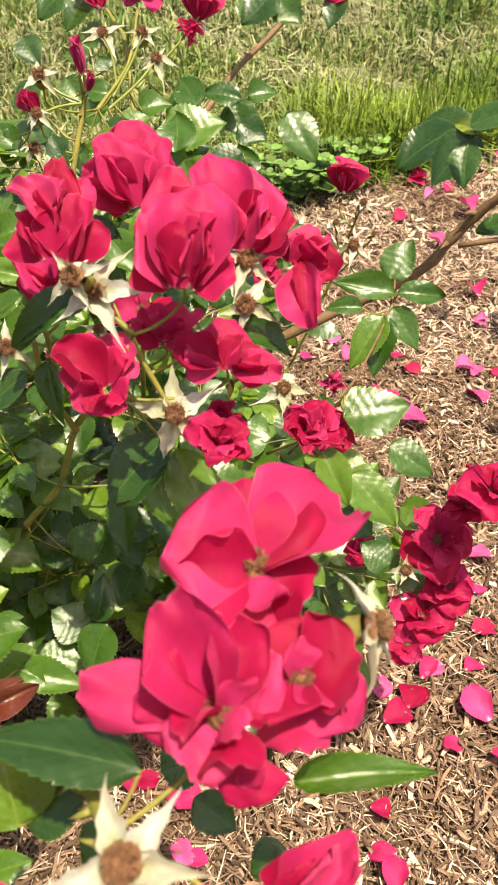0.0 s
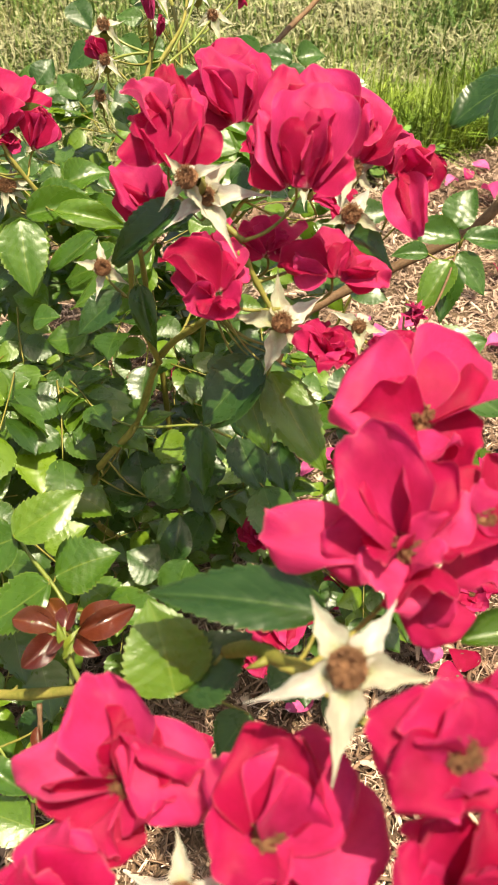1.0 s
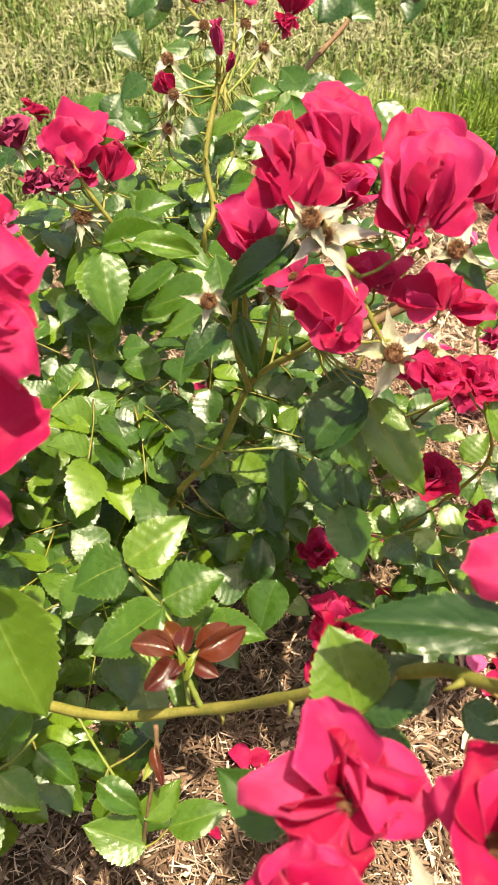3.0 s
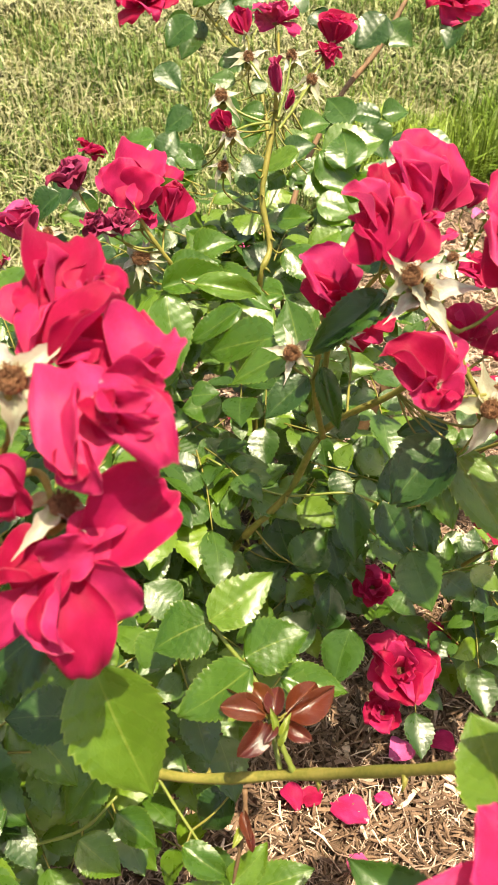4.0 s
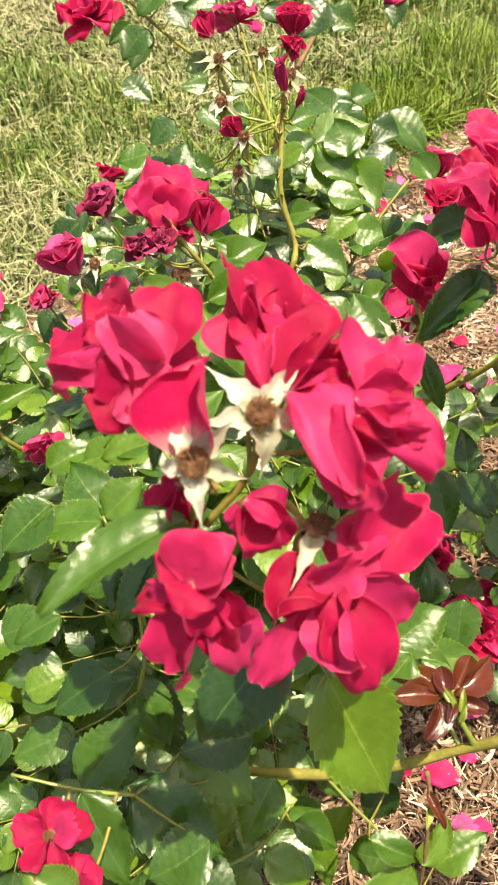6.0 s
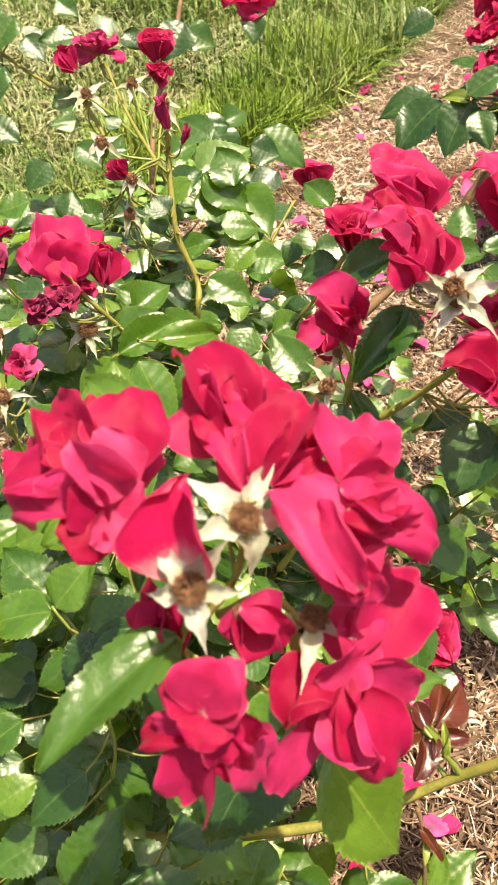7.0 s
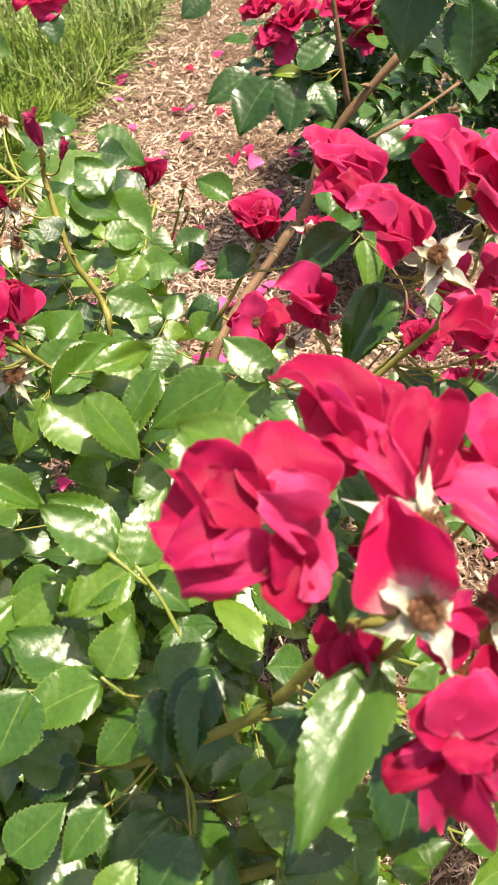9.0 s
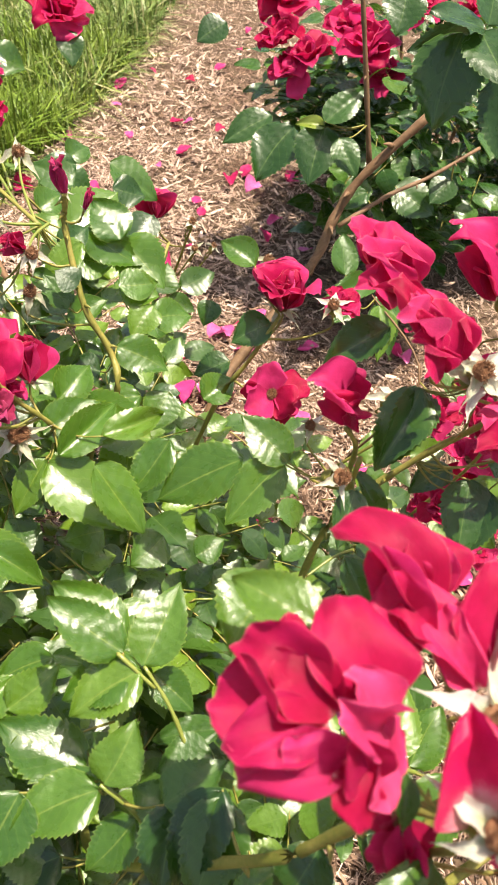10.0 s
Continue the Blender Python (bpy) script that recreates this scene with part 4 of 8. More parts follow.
leaflet(main_bush, (-0.086, 0.445, 0.362), (-0.102, 0.420, 0.335), 0.036, (-0.298, -0.619, 0.726), DEEP_AND_SHADED)
leaflet(main_bush, (0.001, 0.795, 0.581), (-0.037, 0.784, 0.567), 0.032, (-0.157, -0.562, 0.812), DEEP_AND_SHADED)
leaflet(main_bush, (-0.241, 0.712, 0.632), (-0.227, 0.727, 0.650), 0.024, (-0.103, -0.707, 0.699), DEEP_AND_SHADED)
leaflet(main_bush, (-0.201, 1.169, 0.610), (-0.230, 1.137, 0.573), 0.036, (-0.078, -0.720, 0.690), DEEP_AND_SHADED)
leaflet(main_bush, (-0.216, 1.175, 0.615), (-0.255, 1.164, 0.599), 0.021, (-0.093, -0.681, 0.726), DEEP_AND_SHADED)
leaflet(main_bush, (0.039, 1.148, 0.624), (-0.003, 1.123, 0.593), 0.052, (-0.158, -0.642, 0.750), DEEP_AND_SHADED)
leaflet(main_bush, (0.044, 1.152, 0.614), (0.075, 1.129, 0.592), 0.042, (-0.057, -0.723, 0.689), DEEP_AND_SHADED)
leaflet(main_bush, (0.116, 1.099, 0.638), (0.103, 1.072, 0.607), 0.032, (-0.227, -0.673, 0.704), DEEP_AND_SHADED)
leaflet(main_bush, (-0.124, 1.069, 0.657), (-0.165, 1.075, 0.660), 0.032, (-0.048, -0.660, 0.750), DEEP_AND_SHADED)
leaflet(main_bush, (-0.154, 0.977, 0.629), (-0.184, 0.974, 0.623), 0.034, (-0.090, -0.639, 0.764), DEEP_AND_SHADED)
leaflet(main_bush, (-0.166, 0.938, 0.616), (-0.197, 0.942, 0.617), 0.022, (-0.045, -0.625, 0.779), DEEP_AND_SHADED)
leaflet(main_bush, (-0.002, 0.854, 0.585), (0.028, 0.839, 0.573), 0.034, (-0.009, -0.667, 0.745), DEEP_AND_SHADED)
leaflet(main_bush, (-0.056, 0.871, 0.599), (-0.081, 0.867, 0.592), 0.027, (-0.121, -0.597, 0.793), DEEP_AND_SHADED)
leaflet(main_bush, (-0.001, 0.920, 0.582), (-0.046, 0.927, 0.586), 0.030, (-0.038, -0.618, 0.785), DEEP_AND_SHADED)
leaflet(main_bush, (-0.204, 0.301, 0.505), (-0.162, 0.325, 0.523), 0.032, (-0.020, -0.480, 0.870), BRIGHT_AND_LIT)
leaflet(main_bush, (-0.181, 0.294, 0.471), (-0.138, 0.303, 0.485), 0.038, (0.060, -0.440, 0.890), BRIGHT_AND_LIT)
leaflet(main_bush, (-0.179, 0.272, 0.493), (-0.226, 0.254, 0.468), 0.037, (-0.296, -0.383, 0.875), BRIGHT_AND_LIT)
leaflet(main_bush, (-0.204, 0.306, 0.497), (-0.243, 0.295, 0.482), 0.040, (-0.241, -0.377, 0.894), BRIGHT_AND_LIT)
leaflet(main_bush, (-0.154, 0.305, 0.427), (-0.104, 0.295, 0.421), 0.026, (0.059, -0.313, 0.948), BRIGHT_AND_LIT)
leaflet(main_bush, (-0.277, 0.254, 0.406), (-0.307, 0.228, 0.375), 0.032, (-0.298, -0.564, 0.770), BRIGHT_AND_LIT)
leaflet(main_bush, (-0.270, 0.229, 0.387), (-0.241, 0.211, 0.371), 0.024, (0.270, -0.371, 0.888), BRIGHT_AND_LIT)
leaflet(main_bush, (-0.295, 0.216, 0.378), (-0.266, 0.198, 0.362), 0.028, (0.286, -0.354, 0.890), BRIGHT_AND_LIT)
leaflet(main_bush, (-0.078, 0.821, 0.587), (-0.015, 0.826, 0.599), 0.052, (-0.097, -0.580, 0.809), BRIGHT_AND_LIT)
leaflet(main_bush, (-0.086, 0.783, 0.605), (-0.049, 0.747, 0.570), 0.037, (-0.012, -0.702, 0.712), BRIGHT_AND_LIT)
leaflet(main_bush, (-0.074, 0.790, 0.584), (-0.119, 0.786, 0.576), 0.034, (-0.096, -0.574, 0.814), BRIGHT_AND_LIT)
leaflet(main_bush, (-0.074, 0.701, 0.563), (-0.106, 0.691, 0.549), 0.030, (-0.172, -0.555, 0.814), BRIGHT_AND_LIT)
leaflet(main_bush, (-0.080, 0.694, 0.555), (-0.041, 0.684, 0.547), 0.032, (0.004, -0.576, 0.817), BRIGHT_AND_LIT)
leaflet(main_bush, (-0.197, 0.639, 0.559), (-0.143, 0.611, 0.534), 0.033, (0.065, -0.589, 0.805), BRIGHT_AND_LIT)
leaflet(main_bush, (-0.141, 0.621, 0.501), (-0.186, 0.640, 0.517), 0.046, (0.059, -0.554, 0.830), BRIGHT_AND_LIT)
leaflet(main_bush, (-0.097, 0.651, 0.507), (-0.129, 0.637, 0.490), 0.035, (-0.211, -0.545, 0.811), BRIGHT_AND_LIT)
leaflet(main_bush, (-0.221, 0.627, 0.558), (-0.195, 0.638, 0.573), 0.024, (-0.173, -0.600, 0.781), BRIGHT_AND_LIT)
leaflet(main_bush, (-0.194, 0.649, 0.570), (-0.220, 0.666, 0.585), 0.027, (0.070, -0.616, 0.785), BRIGHT_AND_LIT)
leaflet(main_bush, (-0.146, 0.642, 0.494), (-0.175, 0.610, 0.457), 0.050, (-0.206, -0.652, 0.730), BRIGHT_AND_LIT)
leaflet(main_bush, (-0.095, 0.721, 0.582), (-0.058, 0.712, 0.575), 0.031, (-0.005, -0.590, 0.807), BRIGHT_AND_LIT)
leaflet(main_bush, (-0.238, 0.642, 0.558), (-0.197, 0.639, 0.559), 0.034, (-0.056, -0.528, 0.848), BRIGHT_AND_LIT)
leaflet(main_bush, (-0.108, 0.695, 0.510), (-0.080, 0.690, 0.507), 0.037, (-0.007, -0.538, 0.843), BRIGHT_AND_LIT)
leaflet(main_bush, (-0.260, 0.206, 0.608), (-0.234, 0.172, 0.535), 0.050, (0.150, -0.760, 0.640), BRIGHT_AND_LIT)
leaflet(main_bush, (-0.285, 0.345, 0.732), (-0.318, 0.338, 0.720), 0.036, (-0.350, -0.300, 0.890), BRIGHT_AND_LIT)
leaflet(main_bush, (-0.335, 0.270, 0.447), (-0.293, 0.236, 0.414), 0.042, (0.296, -0.444, 0.846), BRIGHT_AND_LIT)
leaflet(main_bush, (-0.249, 0.650, 0.624), (-0.219, 0.658, 0.636), 0.015, (-0.130, -0.609, 0.782), BRIGHT_AND_LIT)
leaflet(main_bush, (-0.039, 0.383, 0.575), (-0.003, 0.329, 0.537), 0.035, (-0.068, -0.605, 0.793), BRIGHT_AND_LIT)
leaflet(main_bush, (-0.004, 0.405, 0.669), (0.034, 0.390, 0.655), 0.024, (0.098, -0.532, 0.841), DEEP_AND_SHADED)
leaflet(main_bush, (-0.009, 0.944, 0.569), (0.010, 0.911, 0.537), 0.043, (0.046, -0.684, 0.728), DEEP_AND_SHADED)
leaflet(main_bush, (0.053, 0.935, 0.561), (0.087, 0.895, 0.522), 0.046, (0.030, -0.682, 0.731), DEEP_AND_SHADED)
leaflet(main_bush, (0.007, 0.949, 0.574), (0.040, 0.953, 0.579), 0.030, (-0.041, -0.613, 0.789), DEEP_AND_SHADED)
leaflet(main_bush, (0.141, 0.657, 0.527), (0.163, 0.684, 0.555), 0.033, (-0.191, -0.616, 0.764), DEEP_AND_SHADED)
leaflet(main_bush, (0.134, 0.608, 0.521), (0.122, 0.569, 0.482), 0.031, (-0.161, -0.670, 0.724), DEEP_AND_SHADED)
leaflet(main_bush, (0.139, 0.613, 0.527), (0.163, 0.586, 0.500), 0.026, (0.033, -0.680, 0.733), DEEP_AND_SHADED)
leaflet(main_bush, (0.143, 0.622, 0.536), (0.188, 0.622, 0.537), 0.024, (-0.019, -0.501, 0.865), DEEP_AND_SHADED)
leaflet(main_bush, (0.141, 0.622, 0.535), (0.084, 0.631, 0.543), 0.026, (0.030, -0.529, 0.848), DEEP_AND_SHADED)
leaflet(main_bush, (0.111, 0.613, 0.526), (0.077, 0.613, 0.525), 0.018, (-0.019, -0.496, 0.868), DEEP_AND_SHADED)
leaflet(main_bush, (0.129, 0.490, 0.475), (0.166, 0.472, 0.458), 0.031, (0.119, -0.534, 0.837), DEEP_AND_SHADED)
leaflet(main_bush, (0.085, 0.420, 0.475), (0.108, 0.404, 0.460), 0.027, (0.154, -0.558, 0.815), DEEP_AND_SHADED)
leaflet(main_bush, (-0.041, 0.207, 0.483), (-0.010, 0.216, 0.494), 0.028, (-0.206, -0.344, 0.916), DEEP_AND_SHADED)
leaflet(main_bush, (-0.111, 0.370, 0.390), (-0.106, 0.396, 0.417), 0.026, (-0.027, -0.715, 0.699), DEEP_AND_SHADED)
leaflet(main_bush, (-0.134, 0.419, 0.411), (-0.105, 0.439, 0.433), 0.030, (-0.182, -0.583, 0.792), DEEP_AND_SHADED)
leaflet(main_bush, (-0.135, 0.438, 0.389), (-0.174, 0.444, 0.395), 0.035, (0.083, -0.339, 0.937), DEEP_AND_SHADED)
leaflet(main_bush, (-0.143, 0.443, 0.366), (-0.169, 0.457, 0.379), 0.031, (0.237, -0.412, 0.880), DEEP_AND_SHADED)
leaflet(main_bush, (-0.120, 0.431, 0.383), (-0.111, 0.458, 0.410), 0.034, (-0.004, -0.704, 0.710), DEEP_AND_SHADED)
leaflet(main_bush, (-0.081, 0.445, 0.397), (-0.091, 0.469, 0.421), 0.029, (0.182, -0.647, 0.741), DEEP_AND_SHADED)
leaflet(main_bush, (-0.121, 0.367, 0.376), (-0.149, 0.380, 0.389), 0.037, (0.229, -0.361, 0.904), DEEP_AND_SHADED)
leaflet(main_bush, (0.140, 0.449, 0.364), (0.114, 0.463, 0.378), 0.032, (0.161, -0.513, 0.843), DEEP_AND_SHADED)
leaflet(main_bush, (0.129, 0.600, 0.527), (0.099, 0.567, 0.494), 0.029, (-0.200, -0.597, 0.777), BRIGHT_AND_LIT)
leaflet(main_bush, (0.085, 0.478, 0.518), (0.138, 0.486, 0.527), 0.044, (-0.089, -0.431, 0.898), BRIGHT_AND_LIT)
leaflet(main_bush, (0.062, 0.417, 0.542), (0.083, 0.389, 0.514), 0.026, (0.103, -0.650, 0.753), BRIGHT_AND_LIT)
leaflet(main_bush, (0.087, 0.419, 0.516), (0.120, 0.391, 0.490), 0.033, (0.132, -0.599, 0.789), BRIGHT_AND_LIT)
leaflet(main_bush, (-0.220, 0.583, 0.362), (-0.170, 0.574, 0.354), 0.034, (0.063, -0.438, 0.897), BRIGHT_AND_LIT)
leaflet(main_bush, (-0.246, 0.573, 0.351), (-0.230, 0.600, 0.380), 0.033, (-0.012, -0.718, 0.696), BRIGHT_AND_LIT)
leaflet(main_bush, (-0.251, 0.581, 0.345), (-0.223, 0.563, 0.328), 0.034, (0.211, -0.492, 0.845), BRIGHT_AND_LIT)
leaflet(main_bush, (-0.235, 0.561, 0.583), (-0.225, 0.519, 0.540), 0.038, (0.179, -0.679, 0.712), BRIGHT_AND_LIT)
leaflet(main_bush, (-0.240, 0.600, 0.565), (-0.177, 0.610, 0.577), 0.029, (-0.059, -0.589, 0.806), BRIGHT_AND_LIT)
leaflet(main_bush, (-0.212, 0.584, 0.579), (-0.156, 0.579, 0.575), 0.024, (0.007, -0.545, 0.839), BRIGHT_AND_LIT)
leaflet(main_bush, (-0.058, 0.385, 0.579), (-0.040, 0.345, 0.538), 0.034, (0.071, -0.694, 0.717), BRIGHT_AND_LIT)
leaflet(main_bush, (-0.210, 0.530, 0.395), (-0.163, 0.542, 0.407), 0.040, (-0.113, -0.471, 0.875), BRIGHT_AND_LIT)
leaflet(main_bush, (-0.213, 0.444, 0.394), (-0.166, 0.427, 0.378), 0.040, (0.185, -0.352, 0.918), BRIGHT_AND_LIT)
leaflet(main_bush, (-0.158, 0.354, 0.363), (-0.121, 0.348, 0.357), 0.033, (0.097, -0.276, 0.956), BRIGHT_AND_LIT)
leaflet(main_bush, (0.024, 0.132, 0.653), (0.081, 0.136, 0.658), 0.015, (-0.078, -0.215, 0.973), BRIGHT_AND_LIT)
leaflet(main_bush, (-0.032, 0.123, 0.684), (-0.099, 0.141, 0.672), 0.023, (-0.223, -0.162, 0.961), DEEP_AND_SHADED)
leaflet(main_bush, (-0.086, 0.126, 0.621), (-0.097, 0.153, 0.648), 0.036, (0.166, -0.668, 0.725), BRIGHT_AND_LIT)
leaflet(main_bush, (-0.085, 0.129, 0.617), (-0.056, 0.146, 0.635), 0.030, (-0.256, -0.469, 0.846), DEEP_AND_SHADED)
leaflet(main_bush, (-0.316, 0.234, 0.711), (-0.381, 0.213, 0.703), 0.029, (-0.102, -0.066, 0.993), DEEP_AND_SHADED)
leaflet(main_bush, (-0.316, 0.256, 0.749), (-0.326, 0.244, 0.733), 0.008, (-0.358, -0.600, 0.716), DEEP_AND_SHADED)
leaflet(main_bush, (-0.357, 0.349, 0.419), (-0.423, 0.347, 0.406), 0.040, (-0.171, -0.322, 0.931), DEEP_AND_SHADED)
leaflet(main_bush, (-0.408, 0.310, 0.428), (-0.450, 0.308, 0.420), 0.033, (-0.174, -0.301, 0.938), DEEP_AND_SHADED)
leaflet(main_bush, (-0.402, 0.264, 0.439), (-0.355, 0.288, 0.472), 0.038, (-0.312, -0.497, 0.810), DEEP_AND_SHADED)
leaflet(main_bush, (-0.356, 0.336, 0.435), (-0.343, 0.299, 0.398), 0.033, (0.159, -0.662, 0.732), DEEP_AND_SHADED)
leaflet(main_bush, (-0.399, 0.244, 0.477), (-0.380, 0.199, 0.433), 0.031, (0.239, -0.625, 0.743), DEEP_AND_SHADED)
leaflet(main_bush, (-0.370, 0.246, 0.455), (-0.321, 0.208, 0.424), 0.047, (0.251, -0.409, 0.878), DEEP_AND_SHADED)
leaflet(main_bush, (-0.290, 0.258, 0.466), (-0.338, 0.261, 0.461), 0.038, (-0.108, -0.258, 0.960), DEEP_AND_SHADED)
leaflet(main_bush, (-0.330, 0.207, 0.450), (-0.371, 0.200, 0.436), 0.039, (-0.277, -0.274, 0.921), DEEP_AND_SHADED)
leaflet(main_bush, (-0.178, 0.192, 0.343), (-0.136, 0.199, 0.357), 0.028, (-0.290, -0.196, 0.937), BRIGHT_AND_LIT)
leaflet(main_bush, (-0.194, 0.185, 0.375), (-0.169, 0.202, 0.393), 0.023, (-0.026, -0.691, 0.723), BRIGHT_AND_LIT)
leaflet(main_bush, (-0.194, 0.176, 0.351), (-0.236, 0.184, 0.367), 0.032, (0.216, -0.533, 0.818), BRIGHT_AND_LIT)
leaflet(main_bush, (-0.370, 0.304, 0.502), (-0.412, 0.298, 0.481), 0.034, (-0.410, -0.283, 0.867), DEEP_AND_SHADED)
leaflet(main_bush, (-0.398, 0.443, 0.506), (-0.440, 0.447, 0.493), 0.041, (-0.307, -0.313, 0.899), DEEP_AND_SHADED)
leaflet(main_bush, (-0.334, 0.353, 0.562), (-0.364, 0.330, 0.529), 0.034, (-0.384, -0.554, 0.738), DEEP_AND_SHADED)
leaflet(main_bush, (-0.318, 0.334, 0.579), (-0.358, 0.312, 0.543), 0.036, (-0.422, -0.483, 0.767), DEEP_AND_SHADED)
leaflet(main_bush, (-0.299, 0.362, 0.550), (-0.328, 0.378, 0.546), 0.031, (-0.228, -0.198, 0.953), DEEP_AND_SHADED)
leaflet(main_bush, (-0.384, 0.407, 0.454), (-0.423, 0.419, 0.442), 0.035, (-0.338, -0.165, 0.926), DEEP_AND_SHADED)
leaflet(main_bush, (-0.303, 0.281, 0.595), (-0.333, 0.276, 0.573), 0.029, (-0.528, -0.258, 0.809), DEEP_AND_SHADED)
leaflet(main_bush, (-0.391, 0.419, 0.545), (-0.431, 0.404, 0.523), 0.038, (-0.230, -0.569, 0.790), BRIGHT_AND_LIT)
leaflet(main_bush, (-0.396, 0.347, 0.513), (-0.430, 0.342, 0.502), 0.024, (-0.217, -0.411, 0.885), BRIGHT_AND_LIT)
leaflet(main_bush, (-0.427, 0.319, 0.478), (-0.397, 0.321, 0.486), 0.024, (-0.206, -0.362, 0.909), BRIGHT_AND_LIT)
leaflet(main_bush, (-0.225, 0.204, 0.391), (-0.193, 0.187, 0.379), 0.021, (0.179, -0.337, 0.924), BRIGHT_AND_LIT)
leaflet(main_bush, (-0.408, 0.180, 0.482), (-0.431, 0.199, 0.498), 0.028, (0.308, -0.379, 0.873), BRIGHT_AND_LIT)
leaflet(main_bush, (-0.394, 0.487, 0.514), (-0.351, 0.492, 0.526), 0.028, (-0.182, -0.483, 0.857), BRIGHT_AND_LIT)
leaflet(main_bush, (-0.327, 0.551, 0.578), (-0.306, 0.518, 0.555), 0.024, (0.017, -0.550, 0.835), BRIGHT_AND_LIT)
leaflet(main_bush, (-0.448, 0.402, 0.421), (-0.406, 0.402, 0.437), 0.034, (-0.346, -0.279, 0.896), BRIGHT_AND_LIT)
leaflet(main_bush, (-0.443, 0.360, 0.412), (-0.406, 0.348, 0.416), 0.029, (-0.161, -0.167, 0.973), BRIGHT_AND_LIT)
leaflet(main_bush, (-0.238, 0.624, 0.566), (-0.189, 0.616, 0.578), 0.031, (-0.278, -0.435, 0.856), BRIGHT_AND_LIT)
leaflet(main_bush, (-0.215, 0.476, 0.548), (-0.194, 0.470, 0.556), 0.021, (-0.389, -0.289, 0.875), BRIGHT_AND_LIT)
leaflet(main_bush, (-0.310, 0.429, 0.590), (-0.328, 0.472, 0.616), 0.031, (-0.062, -0.519, 0.852), BRIGHT_AND_LIT)
leaflet(main_bush, (-0.309, 0.415, 0.587), (-0.351, 0.425, 0.572), 0.033, (-0.388, -0.260, 0.884), BRIGHT_AND_LIT)
leaflet(main_bush, (-0.366, 0.478, 0.521), (-0.328, 0.473, 0.539), 0.028, (-0.432, -0.314, 0.846), BRIGHT_AND_LIT)
leaflet(main_bush, (-0.358, 0.391, 0.547), (-0.405, 0.409, 0.535), 0.035, (-0.314, -0.192, 0.930), BRIGHT_AND_LIT)
leaflet(main_bush, (-0.355, 0.389, 0.554), (-0.326, 0.397, 0.577), 0.030, (-0.488, -0.411, 0.770), BRIGHT_AND_LIT)
leaflet(main_bush, (-0.448, 0.391, 0.447), (-0.406, 0.385, 0.466), 0.035, (-0.428, -0.200, 0.881), BRIGHT_AND_LIT)
leaflet(main_bush, (-0.323, 0.311, 0.467), (-0.291, 0.305, 0.481), 0.021, (-0.411, -0.128, 0.902), BRIGHT_AND_LIT)
leaflet(main_bush, (-0.306, 0.219, 0.563), (-0.334, 0.246, 0.576), 0.029, (0.113, -0.351, 0.930), BRIGHT_AND_LIT)
leaflet(main_bush, (-0.157, 0.687, 0.628), (-0.166, 0.702, 0.639), 0.023, (-0.133, -0.619, 0.774), DEEP_AND_SHADED)
leaflet(main_bush, (-0.053, 0.647, 0.590), (-0.068, 0.639, 0.576), 0.021, (-0.394, -0.520, 0.758), DEEP_AND_SHADED)
leaflet(main_bush, (-0.207, 0.731, 0.611), (-0.229, 0.750, 0.629), 0.025, (0.075, -0.654, 0.753), DEEP_AND_SHADED)
leaflet(main_bush, (-0.203, 0.740, 0.620), (-0.219, 0.731, 0.610), 0.023, (-0.115, -0.662, 0.740), DEEP_AND_SHADED)
leaflet(main_bush, (-0.162, 0.695, 0.605), (-0.167, 0.717, 0.628), 0.022, (-0.004, -0.723, 0.691), DEEP_AND_SHADED)
leaflet(main_bush, (-0.127, 0.757, 0.615), (-0.094, 0.761, 0.622), 0.025, (-0.087, -0.598, 0.797), DEEP_AND_SHADED)
leaflet(main_bush, (-0.111, 0.793, 0.581), (-0.088, 0.780, 0.569), 0.032, (0.035, -0.650, 0.759), DEEP_AND_SHADED)
leaflet(main_bush, (-0.066, 0.834, 0.555), (-0.032, 0.841, 0.565), 0.034, (-0.111, -0.583, 0.805), DEEP_AND_SHADED)
leaflet(main_bush, (-0.057, 0.826, 0.547), (-0.075, 0.839, 0.559), 0.030, (0.025, -0.677, 0.735), DEEP_AND_SHADED)
leaflet(main_bush, (-0.145, 0.684, 0.536), (-0.167, 0.696, 0.547), 0.029, (0.073, -0.610, 0.789), DEEP_AND_SHADED)
leaflet(main_bush, (-0.082, 0.797, 0.515), (-0.058, 0.809, 0.529), 0.029, (-0.165, -0.595, 0.786), DEEP_AND_SHADED)
leaflet(main_bush, (0.010, 0.849, 0.522), (-0.004, 0.878, 0.551), 0.033, (-0.140, -0.722, 0.677), DEEP_AND_SHADED)
leaflet(main_bush, (-0.075, 0.744, 0.544), (-0.040, 0.742, 0.548), 0.036, (-0.115, -0.542, 0.832), DEEP_AND_SHADED)
leaflet(main_bush, (-0.134, 0.692, 0.524), (-0.109, 0.676, 0.511), 0.033, (0.001, -0.620, 0.785), DEEP_AND_SHADED)
leaflet(main_bush, (-0.080, 0.813, 0.543), (-0.049, 0.816, 0.551), 0.034, (-0.160, -0.556, 0.816), DEEP_AND_SHADED)
leaflet(main_bush, (-0.212, 0.641, 0.574), (-0.174, 0.650, 0.585), 0.030, (-0.119, -0.578, 0.807), BRIGHT_AND_LIT)
leaflet(main_bush, (-0.240, 0.625, 0.555), (-0.200, 0.630, 0.563), 0.033, (-0.099, -0.550, 0.829), BRIGHT_AND_LIT)
leaflet(main_bush, (-0.044, 0.723, 0.511), (-0.072, 0.736, 0.523), 0.032, (0.046, -0.616, 0.787), BRIGHT_AND_LIT)
